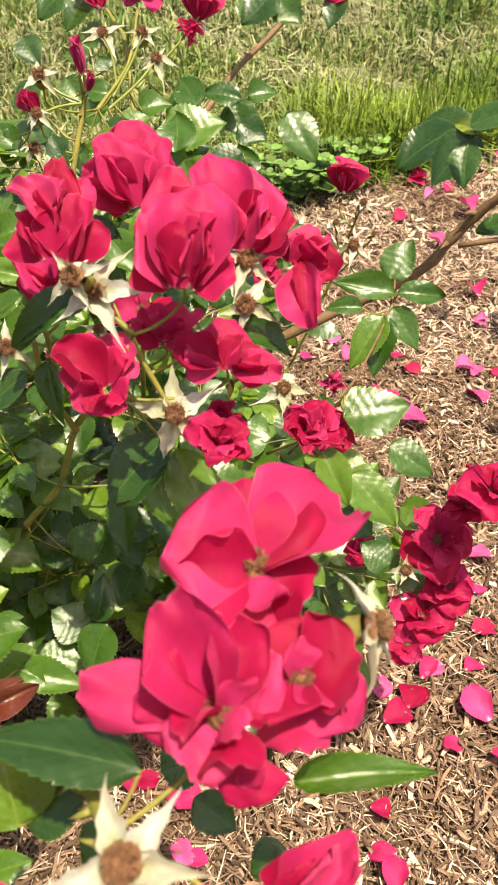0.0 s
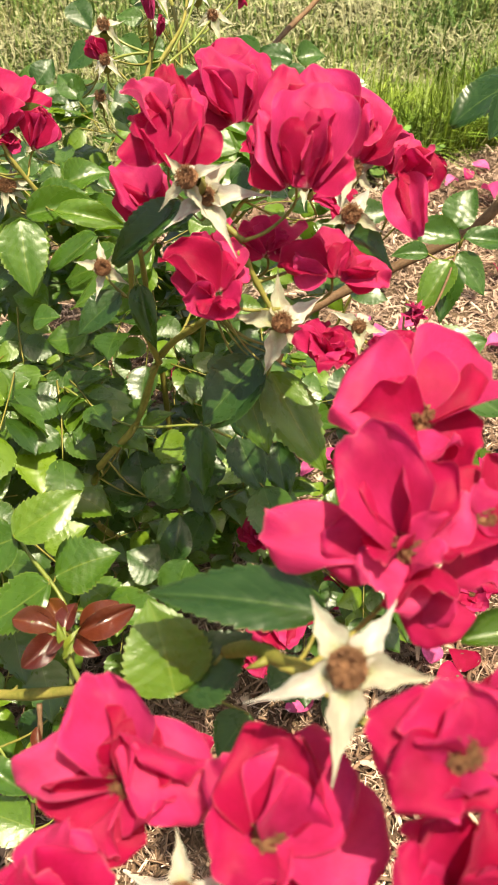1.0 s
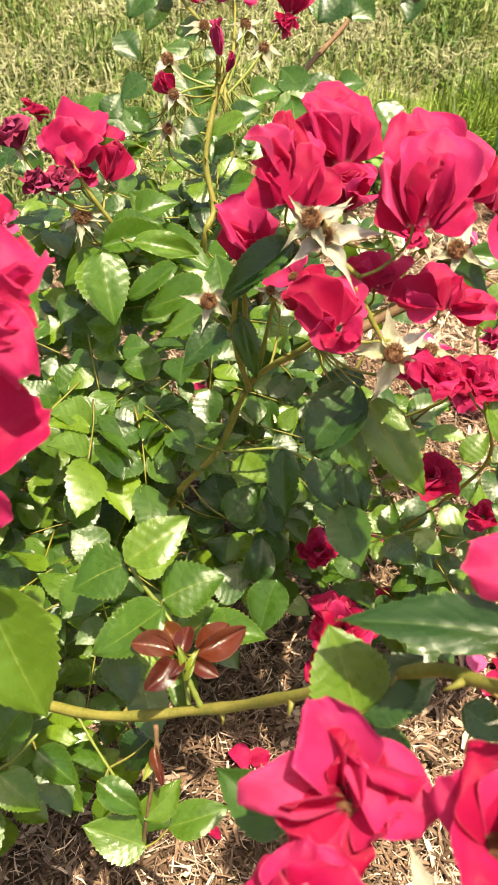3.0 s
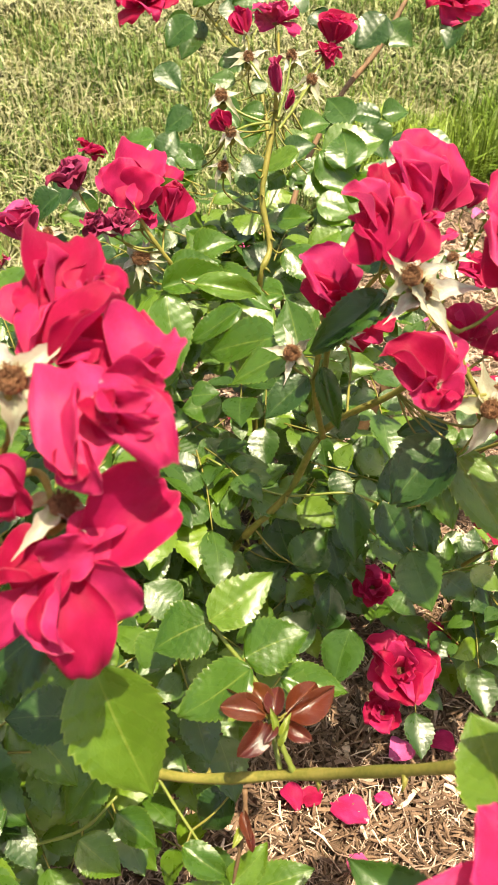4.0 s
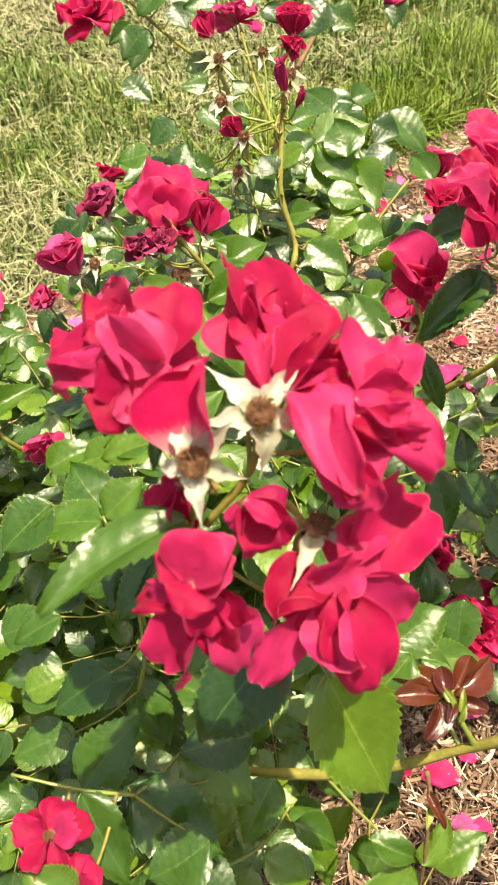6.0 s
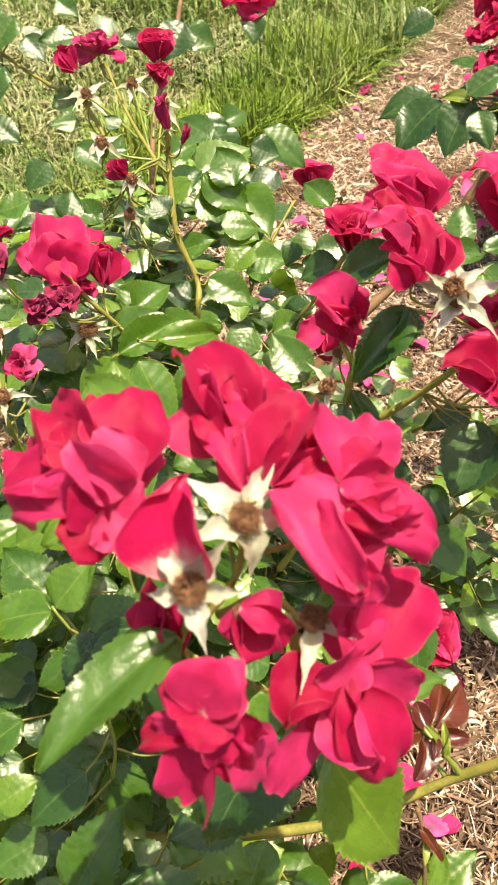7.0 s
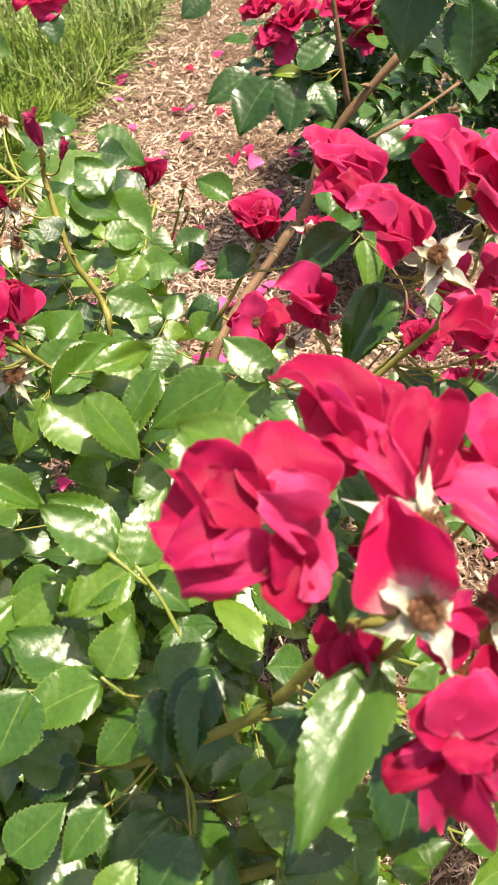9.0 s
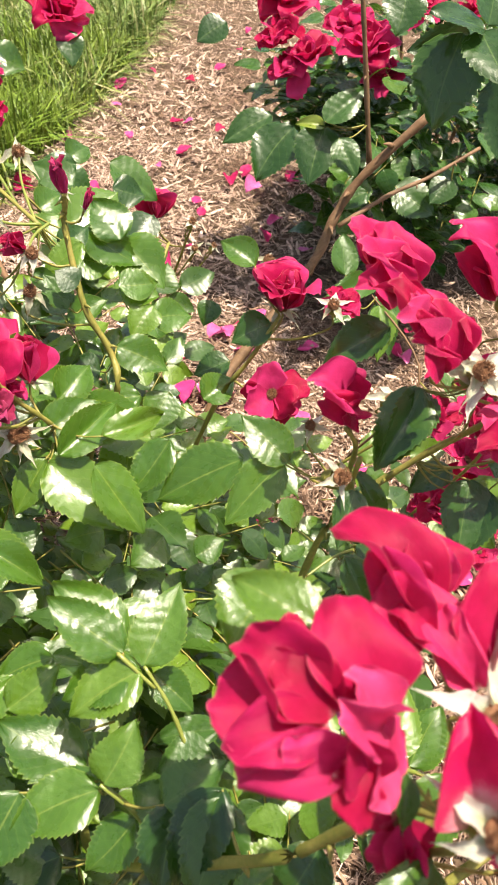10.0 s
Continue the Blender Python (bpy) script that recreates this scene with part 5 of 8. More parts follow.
leaflet(main_bush, (-0.067, 0.724, 0.511), (-0.032, 0.730, 0.520), 0.028, (-0.122, -0.536, 0.835), BRIGHT_AND_LIT)
leaflet(main_bush, (-0.088, 0.792, 0.582), (-0.117, 0.783, 0.571), 0.029, (-0.126, -0.599, 0.791), BRIGHT_AND_LIT)
leaflet(main_bush, (-0.087, 0.727, 0.579), (-0.063, 0.703, 0.567), 0.035, (-0.145, -0.571, 0.808), BRIGHT_AND_LIT)
leaflet(main_bush, (-0.126, 0.685, 0.553), (-0.096, 0.650, 0.533), 0.034, (-0.113, -0.572, 0.813), BRIGHT_AND_LIT)
leaflet(main_bush, (-0.097, 0.604, 0.533), (-0.065, 0.601, 0.543), 0.030, (-0.300, -0.403, 0.865), BRIGHT_AND_LIT)
leaflet(main_bush, (-0.373, 0.498, 0.510), (-0.342, 0.486, 0.512), 0.026, (-0.167, -0.312, 0.935), BRIGHT_AND_LIT)
leaflet(main_bush, (-0.383, 0.467, 0.506), (-0.357, 0.464, 0.514), 0.030, (-0.301, -0.328, 0.895), BRIGHT_AND_LIT)
leaflet(main_bush, (-0.383, 0.452, 0.522), (-0.360, 0.439, 0.513), 0.026, (0.116, -0.459, 0.881), BRIGHT_AND_LIT)
leaflet(main_bush, (-0.130, 0.648, 0.525), (-0.177, 0.670, 0.517), 0.033, (-0.335, -0.367, 0.868), BRIGHT_AND_LIT)
leaflet(main_bush, (-0.222, 0.624, 0.553), (-0.253, 0.644, 0.551), 0.030, (-0.282, -0.364, 0.888), BRIGHT_AND_LIT)
leaflet(main_bush, (-0.204, 0.782, 0.521), (-0.187, 0.750, 0.505), 0.025, (-0.150, -0.513, 0.845), BRIGHT_AND_LIT)
leaflet(main_bush, (-0.187, 0.575, 0.504), (-0.206, 0.598, 0.512), 0.030, (-0.154, -0.430, 0.890), BRIGHT_AND_LIT)
leaflet(main_bush, (-0.173, 1.161, 0.663), (-0.213, 1.148, 0.635), 0.037, (-0.254, -0.682, 0.686), DEEP_AND_SHADED)
leaflet(main_bush, (-0.211, 1.075, 0.639), (-0.246, 1.062, 0.613), 0.042, (-0.253, -0.680, 0.688), DEEP_AND_SHADED)
leaflet(main_bush, (-0.168, 1.140, 0.645), (-0.156, 1.111, 0.623), 0.032, (-0.126, -0.634, 0.763), DEEP_AND_SHADED)
leaflet(main_bush, (-0.198, 1.194, 0.683), (-0.190, 1.164, 0.658), 0.031, (-0.110, -0.648, 0.753), DEEP_AND_SHADED)
leaflet(main_bush, (-0.120, 1.152, 0.675), (-0.102, 1.128, 0.660), 0.030, (-0.172, -0.614, 0.770), DEEP_AND_SHADED)
leaflet(main_bush, (-0.250, 0.991, 0.616), (-0.228, 0.961, 0.598), 0.032, (-0.101, -0.580, 0.808), DEEP_AND_SHADED)
leaflet(main_bush, (-0.215, 0.885, 0.604), (-0.245, 0.877, 0.584), 0.031, (-0.297, -0.623, 0.723), DEEP_AND_SHADED)
leaflet(main_bush, (-0.184, 0.884, 0.615), (-0.165, 0.857, 0.597), 0.028, (-0.121, -0.598, 0.792), DEEP_AND_SHADED)
leaflet(main_bush, (-0.334, 0.702, 0.601), (-0.362, 0.693, 0.581), 0.030, (-0.301, -0.618, 0.726), DEEP_AND_SHADED)
leaflet(main_bush, (-0.346, 0.674, 0.570), (-0.330, 0.652, 0.556), 0.029, (0.005, -0.542, 0.841), DEEP_AND_SHADED)
leaflet(main_bush, (-0.364, 0.634, 0.554), (-0.386, 0.622, 0.535), 0.029, (-0.289, -0.640, 0.712), DEEP_AND_SHADED)
leaflet(main_bush, (-0.344, 0.725, 0.589), (-0.321, 0.726, 0.599), 0.032, (-0.311, -0.551, 0.774), DEEP_AND_SHADED)
leaflet(main_bush, (-0.252, 0.822, 0.601), (-0.285, 0.828, 0.595), 0.031, (-0.270, -0.519, 0.811), BRIGHT_AND_LIT)
leaflet(main_bush, (-0.163, 0.847, 0.589), (-0.137, 0.848, 0.601), 0.032, (-0.311, -0.553, 0.773), BRIGHT_AND_LIT)
leaflet(main_bush, (-0.362, 0.663, 0.554), (-0.339, 0.667, 0.567), 0.025, (-0.327, -0.554, 0.766), BRIGHT_AND_LIT)
leaflet(main_bush, (-0.319, 0.695, 0.600), (-0.302, 0.676, 0.589), 0.030, (-0.043, -0.525, 0.850), BRIGHT_AND_LIT)
leaflet(main_bush, (-0.271, 0.495, 0.458), (-0.235, 0.502, 0.468), 0.032, (-0.116, -0.525, 0.843), BRIGHT_AND_LIT)
leaflet(main_bush, (-0.284, 0.535, 0.457), (-0.254, 0.549, 0.472), 0.034, (-0.122, -0.618, 0.777), BRIGHT_AND_LIT)
leaflet(main_bush, (-0.260, 0.389, 0.450), (-0.233, 0.400, 0.463), 0.035, (-0.162, -0.557, 0.815), BRIGHT_AND_LIT)
leaflet(main_bush, (-0.228, 0.347, 0.452), (-0.252, 0.362, 0.466), 0.032, (0.243, -0.451, 0.859), BRIGHT_AND_LIT)
leaflet(main_bush, (-0.236, 0.326, 0.458), (-0.250, 0.304, 0.434), 0.033, (-0.045, -0.716, 0.697), BRIGHT_AND_LIT)
leaflet(main_bush, (-0.228, 0.570, 0.495), (-0.259, 0.577, 0.501), 0.033, (0.060, -0.490, 0.870), BRIGHT_AND_LIT)
leaflet(main_bush, (-0.191, 0.543, 0.484), (-0.226, 0.540, 0.479), 0.033, (-0.073, -0.508, 0.858), BRIGHT_AND_LIT)
leaflet(main_bush, (-0.266, 0.478, 0.441), (-0.237, 0.470, 0.435), 0.031, (0.085, -0.421, 0.903), BRIGHT_AND_LIT)
leaflet(main_bush, (-0.211, 0.509, 0.447), (-0.181, 0.517, 0.457), 0.033, (-0.131, -0.534, 0.836), BRIGHT_AND_LIT)
leaflet(main_bush, (-0.177, 0.483, 0.437), (-0.204, 0.473, 0.425), 0.032, (-0.156, -0.539, 0.828), BRIGHT_AND_LIT)
leaflet(main_bush, (-0.103, 0.829, 0.608), (-0.071, 0.833, 0.615), 0.030, (-0.105, -0.596, 0.796), BRIGHT_AND_LIT)
leaflet(main_bush, (-0.119, 0.804, 0.595), (-0.090, 0.813, 0.608), 0.032, (-0.145, -0.604, 0.784), BRIGHT_AND_LIT)
leaflet(main_bush, (-0.138, 0.861, 0.609), (-0.163, 0.866, 0.613), 0.027, (-0.024, -0.619, 0.785), BRIGHT_AND_LIT)
leaflet(main_bush, (-0.099, 0.778, 0.583), (-0.071, 0.763, 0.571), 0.039, (0.015, -0.644, 0.765), BRIGHT_AND_LIT)
leaflet(main_bush, (-0.124, 0.760, 0.592), (-0.147, 0.752, 0.581), 0.030, (-0.156, -0.601, 0.784), BRIGHT_AND_LIT)
leaflet(main_bush, (-0.004, 1.158, 0.587), (0.030, 1.174, 0.607), 0.046, (-0.146, -0.638, 0.756), DEEP_AND_SHADED)
leaflet(main_bush, (-0.156, 1.179, 0.625), (-0.138, 1.188, 0.636), 0.037, (-0.105, -0.685, 0.721), DEEP_AND_SHADED)
leaflet(main_bush, (-0.094, 1.067, 0.658), (-0.073, 1.076, 0.668), 0.034, (-0.116, -0.662, 0.740), DEEP_AND_SHADED)
leaflet(main_bush, (-0.067, 1.061, 0.654), (-0.054, 1.046, 0.639), 0.029, (-0.050, -0.722, 0.690), DEEP_AND_SHADED)
leaflet(main_bush, (-0.138, 0.877, 0.627), (-0.149, 0.888, 0.637), 0.019, (0.001, -0.694, 0.720), DEEP_AND_SHADED)
leaflet(main_bush, (-0.302, 0.309, 0.755), (-0.312, 0.346, 0.759), 0.024, (-0.257, -0.161, 0.953), BRIGHT_AND_LIT)
leaflet(main_bush, (-0.113, 0.101, 0.573), (-0.145, 0.120, 0.587), 0.027, (0.095, -0.486, 0.869), DEEP_AND_SHADED)

# young reddish shoot
leaflet(main_bush, (-0.171, 0.245, 0.483), (-0.198, 0.249, 0.490), 0.017, (0.177, -0.294, 0.939), RUSSET)
leaflet(main_bush, (-0.172, 0.247, 0.482), (-0.196, 0.260, 0.487), 0.013, (-0.242, -0.698, 0.674), RUSSET)
leaflet(main_bush, (-0.172, 0.239, 0.485), (-0.186, 0.219, 0.484), 0.017, (0.343, -0.323, 0.882), RUSSET)
leaflet(main_bush, (-0.168, 0.247, 0.480), (-0.180, 0.266, 0.487), 0.014, (0.138, -0.262, 0.955), RUSSET)
leaflet(main_bush, (-0.166, 0.244, 0.483), (-0.162, 0.262, 0.489), 0.013, (-0.148, -0.297, 0.943), RUSSET)
leaflet(main_bush, (-0.159, 0.246, 0.479), (-0.123, 0.259, 0.485), 0.017, (0.160, -0.728, 0.667), RUSSET)
leaflet(main_bush, (-0.157, 0.249, 0.478), (-0.136, 0.270, 0.480), 0.014, (0.018, -0.125, 0.992), RUSSET)
leaflet(main_bush, (-0.159, 0.240, 0.483), (-0.145, 0.227, 0.483), 0.011, (-0.438, -0.465, 0.769), RUSSET)
leaflet(main_bush, (-0.166, 0.236, 0.487), (-0.172, 0.225, 0.490), 0.007, (0.339, 0.083, 0.937), RUSSET)
leaflet(main_bush, (-0.165, 0.232, 0.485), (-0.168, 0.242, 0.497), 0.005, (0.220, -0.698, 0.681), YOUNG)
leaflet(main_bush, (-0.162, 0.230, 0.484), (-0.156, 0.241, 0.493), 0.005, (-0.243, -0.516, 0.822), YOUNG)
leaflet(main_bush, (-0.164, 0.226, 0.482), (-0.158, 0.232, 0.492), 0.004, (-0.248, -0.766, 0.593), YOUNG)
stem(main_bush, "stem", [(-0.167, 0.246, 0.484), (-0.163, 0.231, 0.479), (-0.158, 0.223, 0.469), (-0.154, 0.218, 0.460)], 0.0014, 0.0022, YOUNG)
# reddish shoot hanging from the low cane
stem(main_bush, "stem", [(-0.184, 0.219, 0.439), (-0.184, 0.207, 0.422), (-0.187, 0.198, 0.402), (-0.192, 0.186, 0.376), (-0.198, 0.172, 0.329)], 0.0018, 0.0011, CANE)
leaflet(main_bush, (-0.185, 0.211, 0.427), (-0.182, 0.194, 0.422), 0.007, (-0.173, -0.321, 0.931), RUSSET)
leaflet(main_bush, (-0.186, 0.204, 0.421), (-0.192, 0.191, 0.418), 0.006, (0.237, -0.332, 0.913), YOUNG)
leaflet(main_bush, (-0.184, 0.204, 0.421), (-0.180, 0.189, 0.417), 0.006, (-0.025, -0.281, 0.959), RUSSET)
stem(main_bush, "stem", [(-0.242, 0.246, 0.404), (-0.229, 0.229, 0.391), (-0.209, 0.205, 0.373)], 0.0012, 0.0009, YOUNG)

# nearest cluster, sharp blooms
b = bloom_core(main_bush, (-0.328, 0.273, 0.758), (-0.15, -0.45, 0.88), 0.0035)
petal(b, (-0.329, 0.283, 0.758), (-0.350, 0.314, 0.759), 0.038, (-0.284, -0.215, 0.934), PETAL, BROAD)
petal(b, (-0.328, 0.281, 0.761), (-0.357, 0.300, 0.758), 0.025, (-0.235, -0.220, 0.947), PETAL, BROAD)
petal(b, (-0.328, 0.286, 0.760), (-0.330, 0.320, 0.770), 0.031, (-0.302, -0.298, 0.906), PETAL, BROAD)
petal(b, (-0.323, 0.285, 0.760), (-0.314, 0.316, 0.769), 0.028, (0.222, -0.336, 0.915), PETAL, BROAD)
petal(b, (-0.326, 0.281, 0.764), (-0.326, 0.306, 0.773), 0.024, (-0.505, -0.297, 0.810), PETAL, BROAD)
petal(b, (-0.317, 0.275, 0.762), (-0.298, 0.304, 0.782), 0.036, (-0.239, -0.442, 0.864), PETAL, BROAD)
petal(b, (-0.319, 0.277, 0.761), (-0.296, 0.289, 0.764), 0.026, (0.305, -0.720, 0.623), PETAL, BROAD)
petal(b, (-0.330, 0.269, 0.757), (-0.360, 0.290, 0.754), 0.023, (-0.224, -0.164, 0.961), PETAL, BROAD)
petal(b, (-0.330, 0.269, 0.761), (-0.349, 0.282, 0.766), 0.021, (-0.402, -0.744, 0.533), PETAL, BROAD)
petal(b, (-0.314, 0.268, 0.766), (-0.335, 0.278, 0.784), 0.022, (-0.127, -0.925, 0.358), REVERSE_AND_LIT, BROAD)
petal(b, (-0.315, 0.267, 0.764), (-0.322, 0.281, 0.784), 0.020, (0.187, -0.771, 0.609), REVERSE_AND_LIT, BROAD)
petal(b, (-0.331, 0.261, 0.756), (-0.334, 0.272, 0.773), 0.019, (-0.295, -0.822, 0.487), PETAL, BROAD)
petal(b, (-0.330, 0.260, 0.754), (-0.312, 0.266, 0.767), 0.020, (-0.003, -0.886, 0.464), REVERSE_AND_LIT, BROAD)
petal(b, (-0.339, 0.269, 0.761), (-0.335, 0.250, 0.753), 0.022, (-0.123, -0.379, 0.917), PETAL, BROAD)
petal(b, (-0.322, 0.263, 0.759), (-0.334, 0.252, 0.755), 0.017, (0.360, -0.645, 0.674), REVERSE_AND_LIT, BROAD)
# Pale petals of the next two blooms: sunlit pink put into the colour.
b = bloom_core(main_bush, (-0.257, 0.281, 0.747), (-0.15, -0.45, 0.88), 0.0035)
petal(b, (-0.265, 0.286, 0.747), (-0.261, 0.336, 0.763), 0.035, (0.046, -0.305, 0.951), PETAL, BROAD)
petal(b, (-0.267, 0.284, 0.749), (-0.267, 0.317, 0.763), 0.025, (-0.691, -0.279, 0.667), PETAL, BROAD)
petal(b, (-0.274, 0.280, 0.753), (-0.279, 0.307, 0.763), 0.029, (-0.686, -0.387, 0.616), REVERSE_AND_LIT, BROAD)
petal(b, (-0.273, 0.278, 0.755), (-0.276, 0.295, 0.766), 0.020, (0.320, -0.446, 0.836), PETAL, BROAD)
petal(b, (-0.272, 0.259, 0.749), (-0.262, 0.300, 0.764), 0.033, (0.330, -0.385, 0.862), REVERSE_AND_LIT, BROAD)
petal(b, (-0.274, 0.257, 0.751), (-0.270, 0.285, 0.765), 0.023, (-0.810, -0.142, 0.569), REVERSE_AND_LIT, BROAD)
petal(b, (-0.265, 0.259, 0.750), (-0.238, 0.282, 0.764), 0.032, (-0.363, -0.135, 0.922), PETAL, BROAD)
petal(b, (-0.265, 0.257, 0.752), (-0.245, 0.270, 0.763), 0.022, (0.179, -0.794, 0.581), PETAL, BROAD)
petal(b, (-0.253, 0.290, 0.751), (-0.243, 0.313, 0.761), 0.030, (-0.155, -0.345, 0.926), PETAL, BROAD)
petal(b, (-0.255, 0.289, 0.753), (-0.250, 0.304, 0.762), 0.021, (-0.736, -0.204, 0.646), REVERSE_AND_LIT, BROAD)
petal(b, (-0.254, 0.263, 0.746), (-0.227, 0.284, 0.753), 0.025, (-0.299, 0.066, 0.952), PETAL, BROAD)
petal(b, (-0.254, 0.260, 0.748), (-0.235, 0.271, 0.755), 0.018, (0.336, -0.860, 0.384), PETAL, BROAD)
petal(b, (-0.263, 0.258, 0.748), (-0.239, 0.263, 0.753), 0.021, (0.038, -0.785, 0.618), PETAL, BROAD)
petal(b, (-0.264, 0.257, 0.751), (-0.248, 0.260, 0.757), 0.015, (-0.346, -0.164, 0.924), PETAL, BROAD)
petal(b, (-0.258, 0.295, 0.749), (-0.254, 0.322, 0.749), 0.025, (-0.242, 0.043, 0.969), PETAL, BROAD)
petal(b, (-0.258, 0.293, 0.752), (-0.254, 0.309, 0.755), 0.018, (-0.702, 0.017, 0.712), PETAL, BROAD)
b = bloom_core(main_bush, (-0.240, 0.236, 0.749), (-0.15, -0.45, 0.88), 0.0035)
petal(b, (-0.250, 0.207, 0.737), (-0.260, 0.250, 0.763), 0.041, (0.106, -0.488, 0.866), REVERSE_AND_LIT, BROAD)
petal(b, (-0.252, 0.205, 0.739), (-0.261, 0.236, 0.758), 0.029, (-0.705, -0.512, 0.491), PETAL, BROAD)
petal(b, (-0.235, 0.245, 0.747), (-0.216, 0.267, 0.755), 0.035, (-0.081, -0.257, 0.963), PETAL, BROAD)
petal(b, (-0.235, 0.243, 0.749), (-0.221, 0.255, 0.757), 0.024, (-0.542, 0.069, 0.837), PETAL, BROAD)
petal(b, (-0.240, 0.236, 0.751), (-0.218, 0.206, 0.745), 0.026, (-0.096, -0.258, 0.961), PETAL, BROAD)
petal(b, (-0.241, 0.235, 0.754), (-0.223, 0.213, 0.752), 0.018, (-0.769, -0.623, 0.143), PETAL, BROAD)
petal(b, (-0.243, 0.240, 0.755), (-0.220, 0.238, 0.752), 0.027, (-0.017, -0.918, 0.395), REVERSE_AND_LIT, BROAD)
petal(b, (-0.244, 0.237, 0.757), (-0.229, 0.233, 0.756), 0.019, (0.001, -0.247, 0.969), PETAL, BROAD)
petal(b, (-0.239, 0.230, 0.750), (-0.216, 0.227, 0.749), 0.020, (0.017, -0.076, 0.997), PETAL, BROAD)
petal(b, (-0.240, 0.229, 0.753), (-0.224, 0.227, 0.756), 0.014, (-0.195, -0.932, 0.304), PETAL, BROAD)
petal(b, (-0.254, 0.220, 0.741), (-0.245, 0.203, 0.730), 0.022, (-0.512, -0.654, 0.558), PETAL, BROAD)
petal(b, (-0.256, 0.218, 0.743), (-0.252, 0.204, 0.736), 0.016, (0.375, -0.350, 0.858), PETAL, BROAD)
petal(b, (-0.246, 0.230, 0.754), (-0.238, 0.211, 0.751), 0.022, (-0.819, -0.437, 0.371), PETAL, BROAD)
petal(b, (-0.246, 0.228, 0.757), (-0.240, 0.214, 0.756), 0.015, (-0.104, -0.106, 0.989), PETAL, BROAD)
b = bloom_core(main_bush, (-0.258, 0.204, 0.692), (-0.15, -0.45, 0.88), 0.0035)
petal(b, (-0.255, 0.205, 0.694), (-0.217, 0.226, 0.702), 0.035, (0.124, -0.529, 0.839), PETAL, BROAD)
petal(b, (-0.258, 0.204, 0.695), (-0.238, 0.226, 0.703), 0.031, (-0.382, -0.017, 0.924), PETAL, BROAD)
petal(b, (-0.258, 0.202, 0.697), (-0.243, 0.215, 0.706), 0.022, (0.235, -0.694, 0.681), REVERSE_AND_LIT, BROAD)
petal(b, (-0.255, 0.200, 0.689), (-0.233, 0.187, 0.677), 0.035, (-0.262, -0.841, 0.473), PETAL, BROAD)
petal(b, (-0.261, 0.199, 0.687), (-0.255, 0.165, 0.660), 0.034, (0.044, -0.626, 0.779), PETAL, BROAD)
petal(b, (-0.263, 0.198, 0.689), (-0.261, 0.172, 0.672), 0.024, (-0.686, -0.431, 0.586), PETAL, BROAD)
petal(b, (-0.263, 0.200, 0.691), (-0.290, 0.199, 0.684), 0.031, (-0.266, 0.017, 0.964), PETAL, BROAD)
petal(b, (-0.275, 0.196, 0.681), (-0.301, 0.180, 0.664), 0.024, (0.083, -0.803, 0.590), PETAL, BROAD)
petal(b, (-0.263, 0.204, 0.694), (-0.279, 0.187, 0.681), 0.034, (-0.267, -0.428, 0.863), PETAL, BROAD)
petal(b, (-0.272, 0.202, 0.694), (-0.249, 0.205, 0.704), 0.021, (-0.067, -0.926, 0.370), PETAL, BROAD)
b = bloom_core(main_bush, (-0.318, 0.199, 0.715), (-0.15, -0.45, 0.88), 0.0035)
lower_bloom = b
petal(b, (-0.320, 0.197, 0.717), (-0.310, 0.207, 0.737), 0.028, (-0.588, -0.570, 0.573), REVERSE_AND_LIT, BROAD)
petal(b, (-0.322, 0.199, 0.705), (-0.344, 0.208, 0.702), 0.020, (-0.144, 0.030, 0.989), PETAL, BROAD)
petal(b, (-0.322, 0.198, 0.708), (-0.338, 0.206, 0.709), 0.014, (-0.354, -0.807, 0.473), PETAL, BROAD)
petal(b, (-0.318, 0.198, 0.705), (-0.330, 0.190, 0.676), 0.025, (-0.673, -0.599, 0.434), PETAL, BROAD)
petal(b, (-0.314, 0.197, 0.703), (-0.303, 0.181, 0.672), 0.028, (0.399, -0.758, 0.517), PETAL, BROAD)
petal(b, (-0.316, 0.196, 0.706), (-0.310, 0.182, 0.687), 0.020, (-0.463, -0.782, 0.416), PETAL, BROAD)
petal(b, (-0.310, 0.202, 0.703), (-0.304, 0.191, 0.691), 0.028, (-0.533, -0.739, 0.411), PETAL, BROAD)
petal(b, (-0.317, 0.195, 0.713), (-0.318, 0.184, 0.701), 0.020, (0.287, -0.708, 0.646), PETAL, BROAD)
b = bloom_core(main_bush, (-0.291, 0.229, 0.718), (-0.15, -0.45, 0.88), 0.0035)
petal(b, (-0.293, 0.228, 0.721), (-0.277, 0.216, 0.705), 0.025, (-0.169, -0.866, 0.471), PETAL, BROAD)
petal(b, (-0.292, 0.227, 0.724), (-0.280, 0.217, 0.716), 0.018, (0.306, -0.357, 0.882), PETAL, BROAD)
petal(b, (-0.290, 0.231, 0.717), (-0.292, 0.221, 0.694), 0.017, (0.156, -0.922, 0.356), PETAL, BROAD)
petal(b, (-0.292, 0.230, 0.720), (-0.296, 0.221, 0.706), 0.012, (-0.781, -0.426, 0.456), PETAL, BROAD)
b = bloom_core(main_bush, (-0.314, 0.251, 0.714), (-0.15, -0.45, 0.88), 0.0035)
petal(b, (-0.315, 0.245, 0.712), (-0.327, 0.247, 0.700), 0.023, (-0.688, -0.339, 0.642), PETAL, BROAD)
petal(b, (-0.315, 0.242, 0.714), (-0.323, 0.241, 0.707), 0.016, (-0.109, -0.921, 0.374), PETAL, BROAD)
petal(b, (-0.315, 0.250, 0.716), (-0.319, 0.240, 0.694), 0.021, (0.071, -0.908, 0.414), PETAL, BROAD)
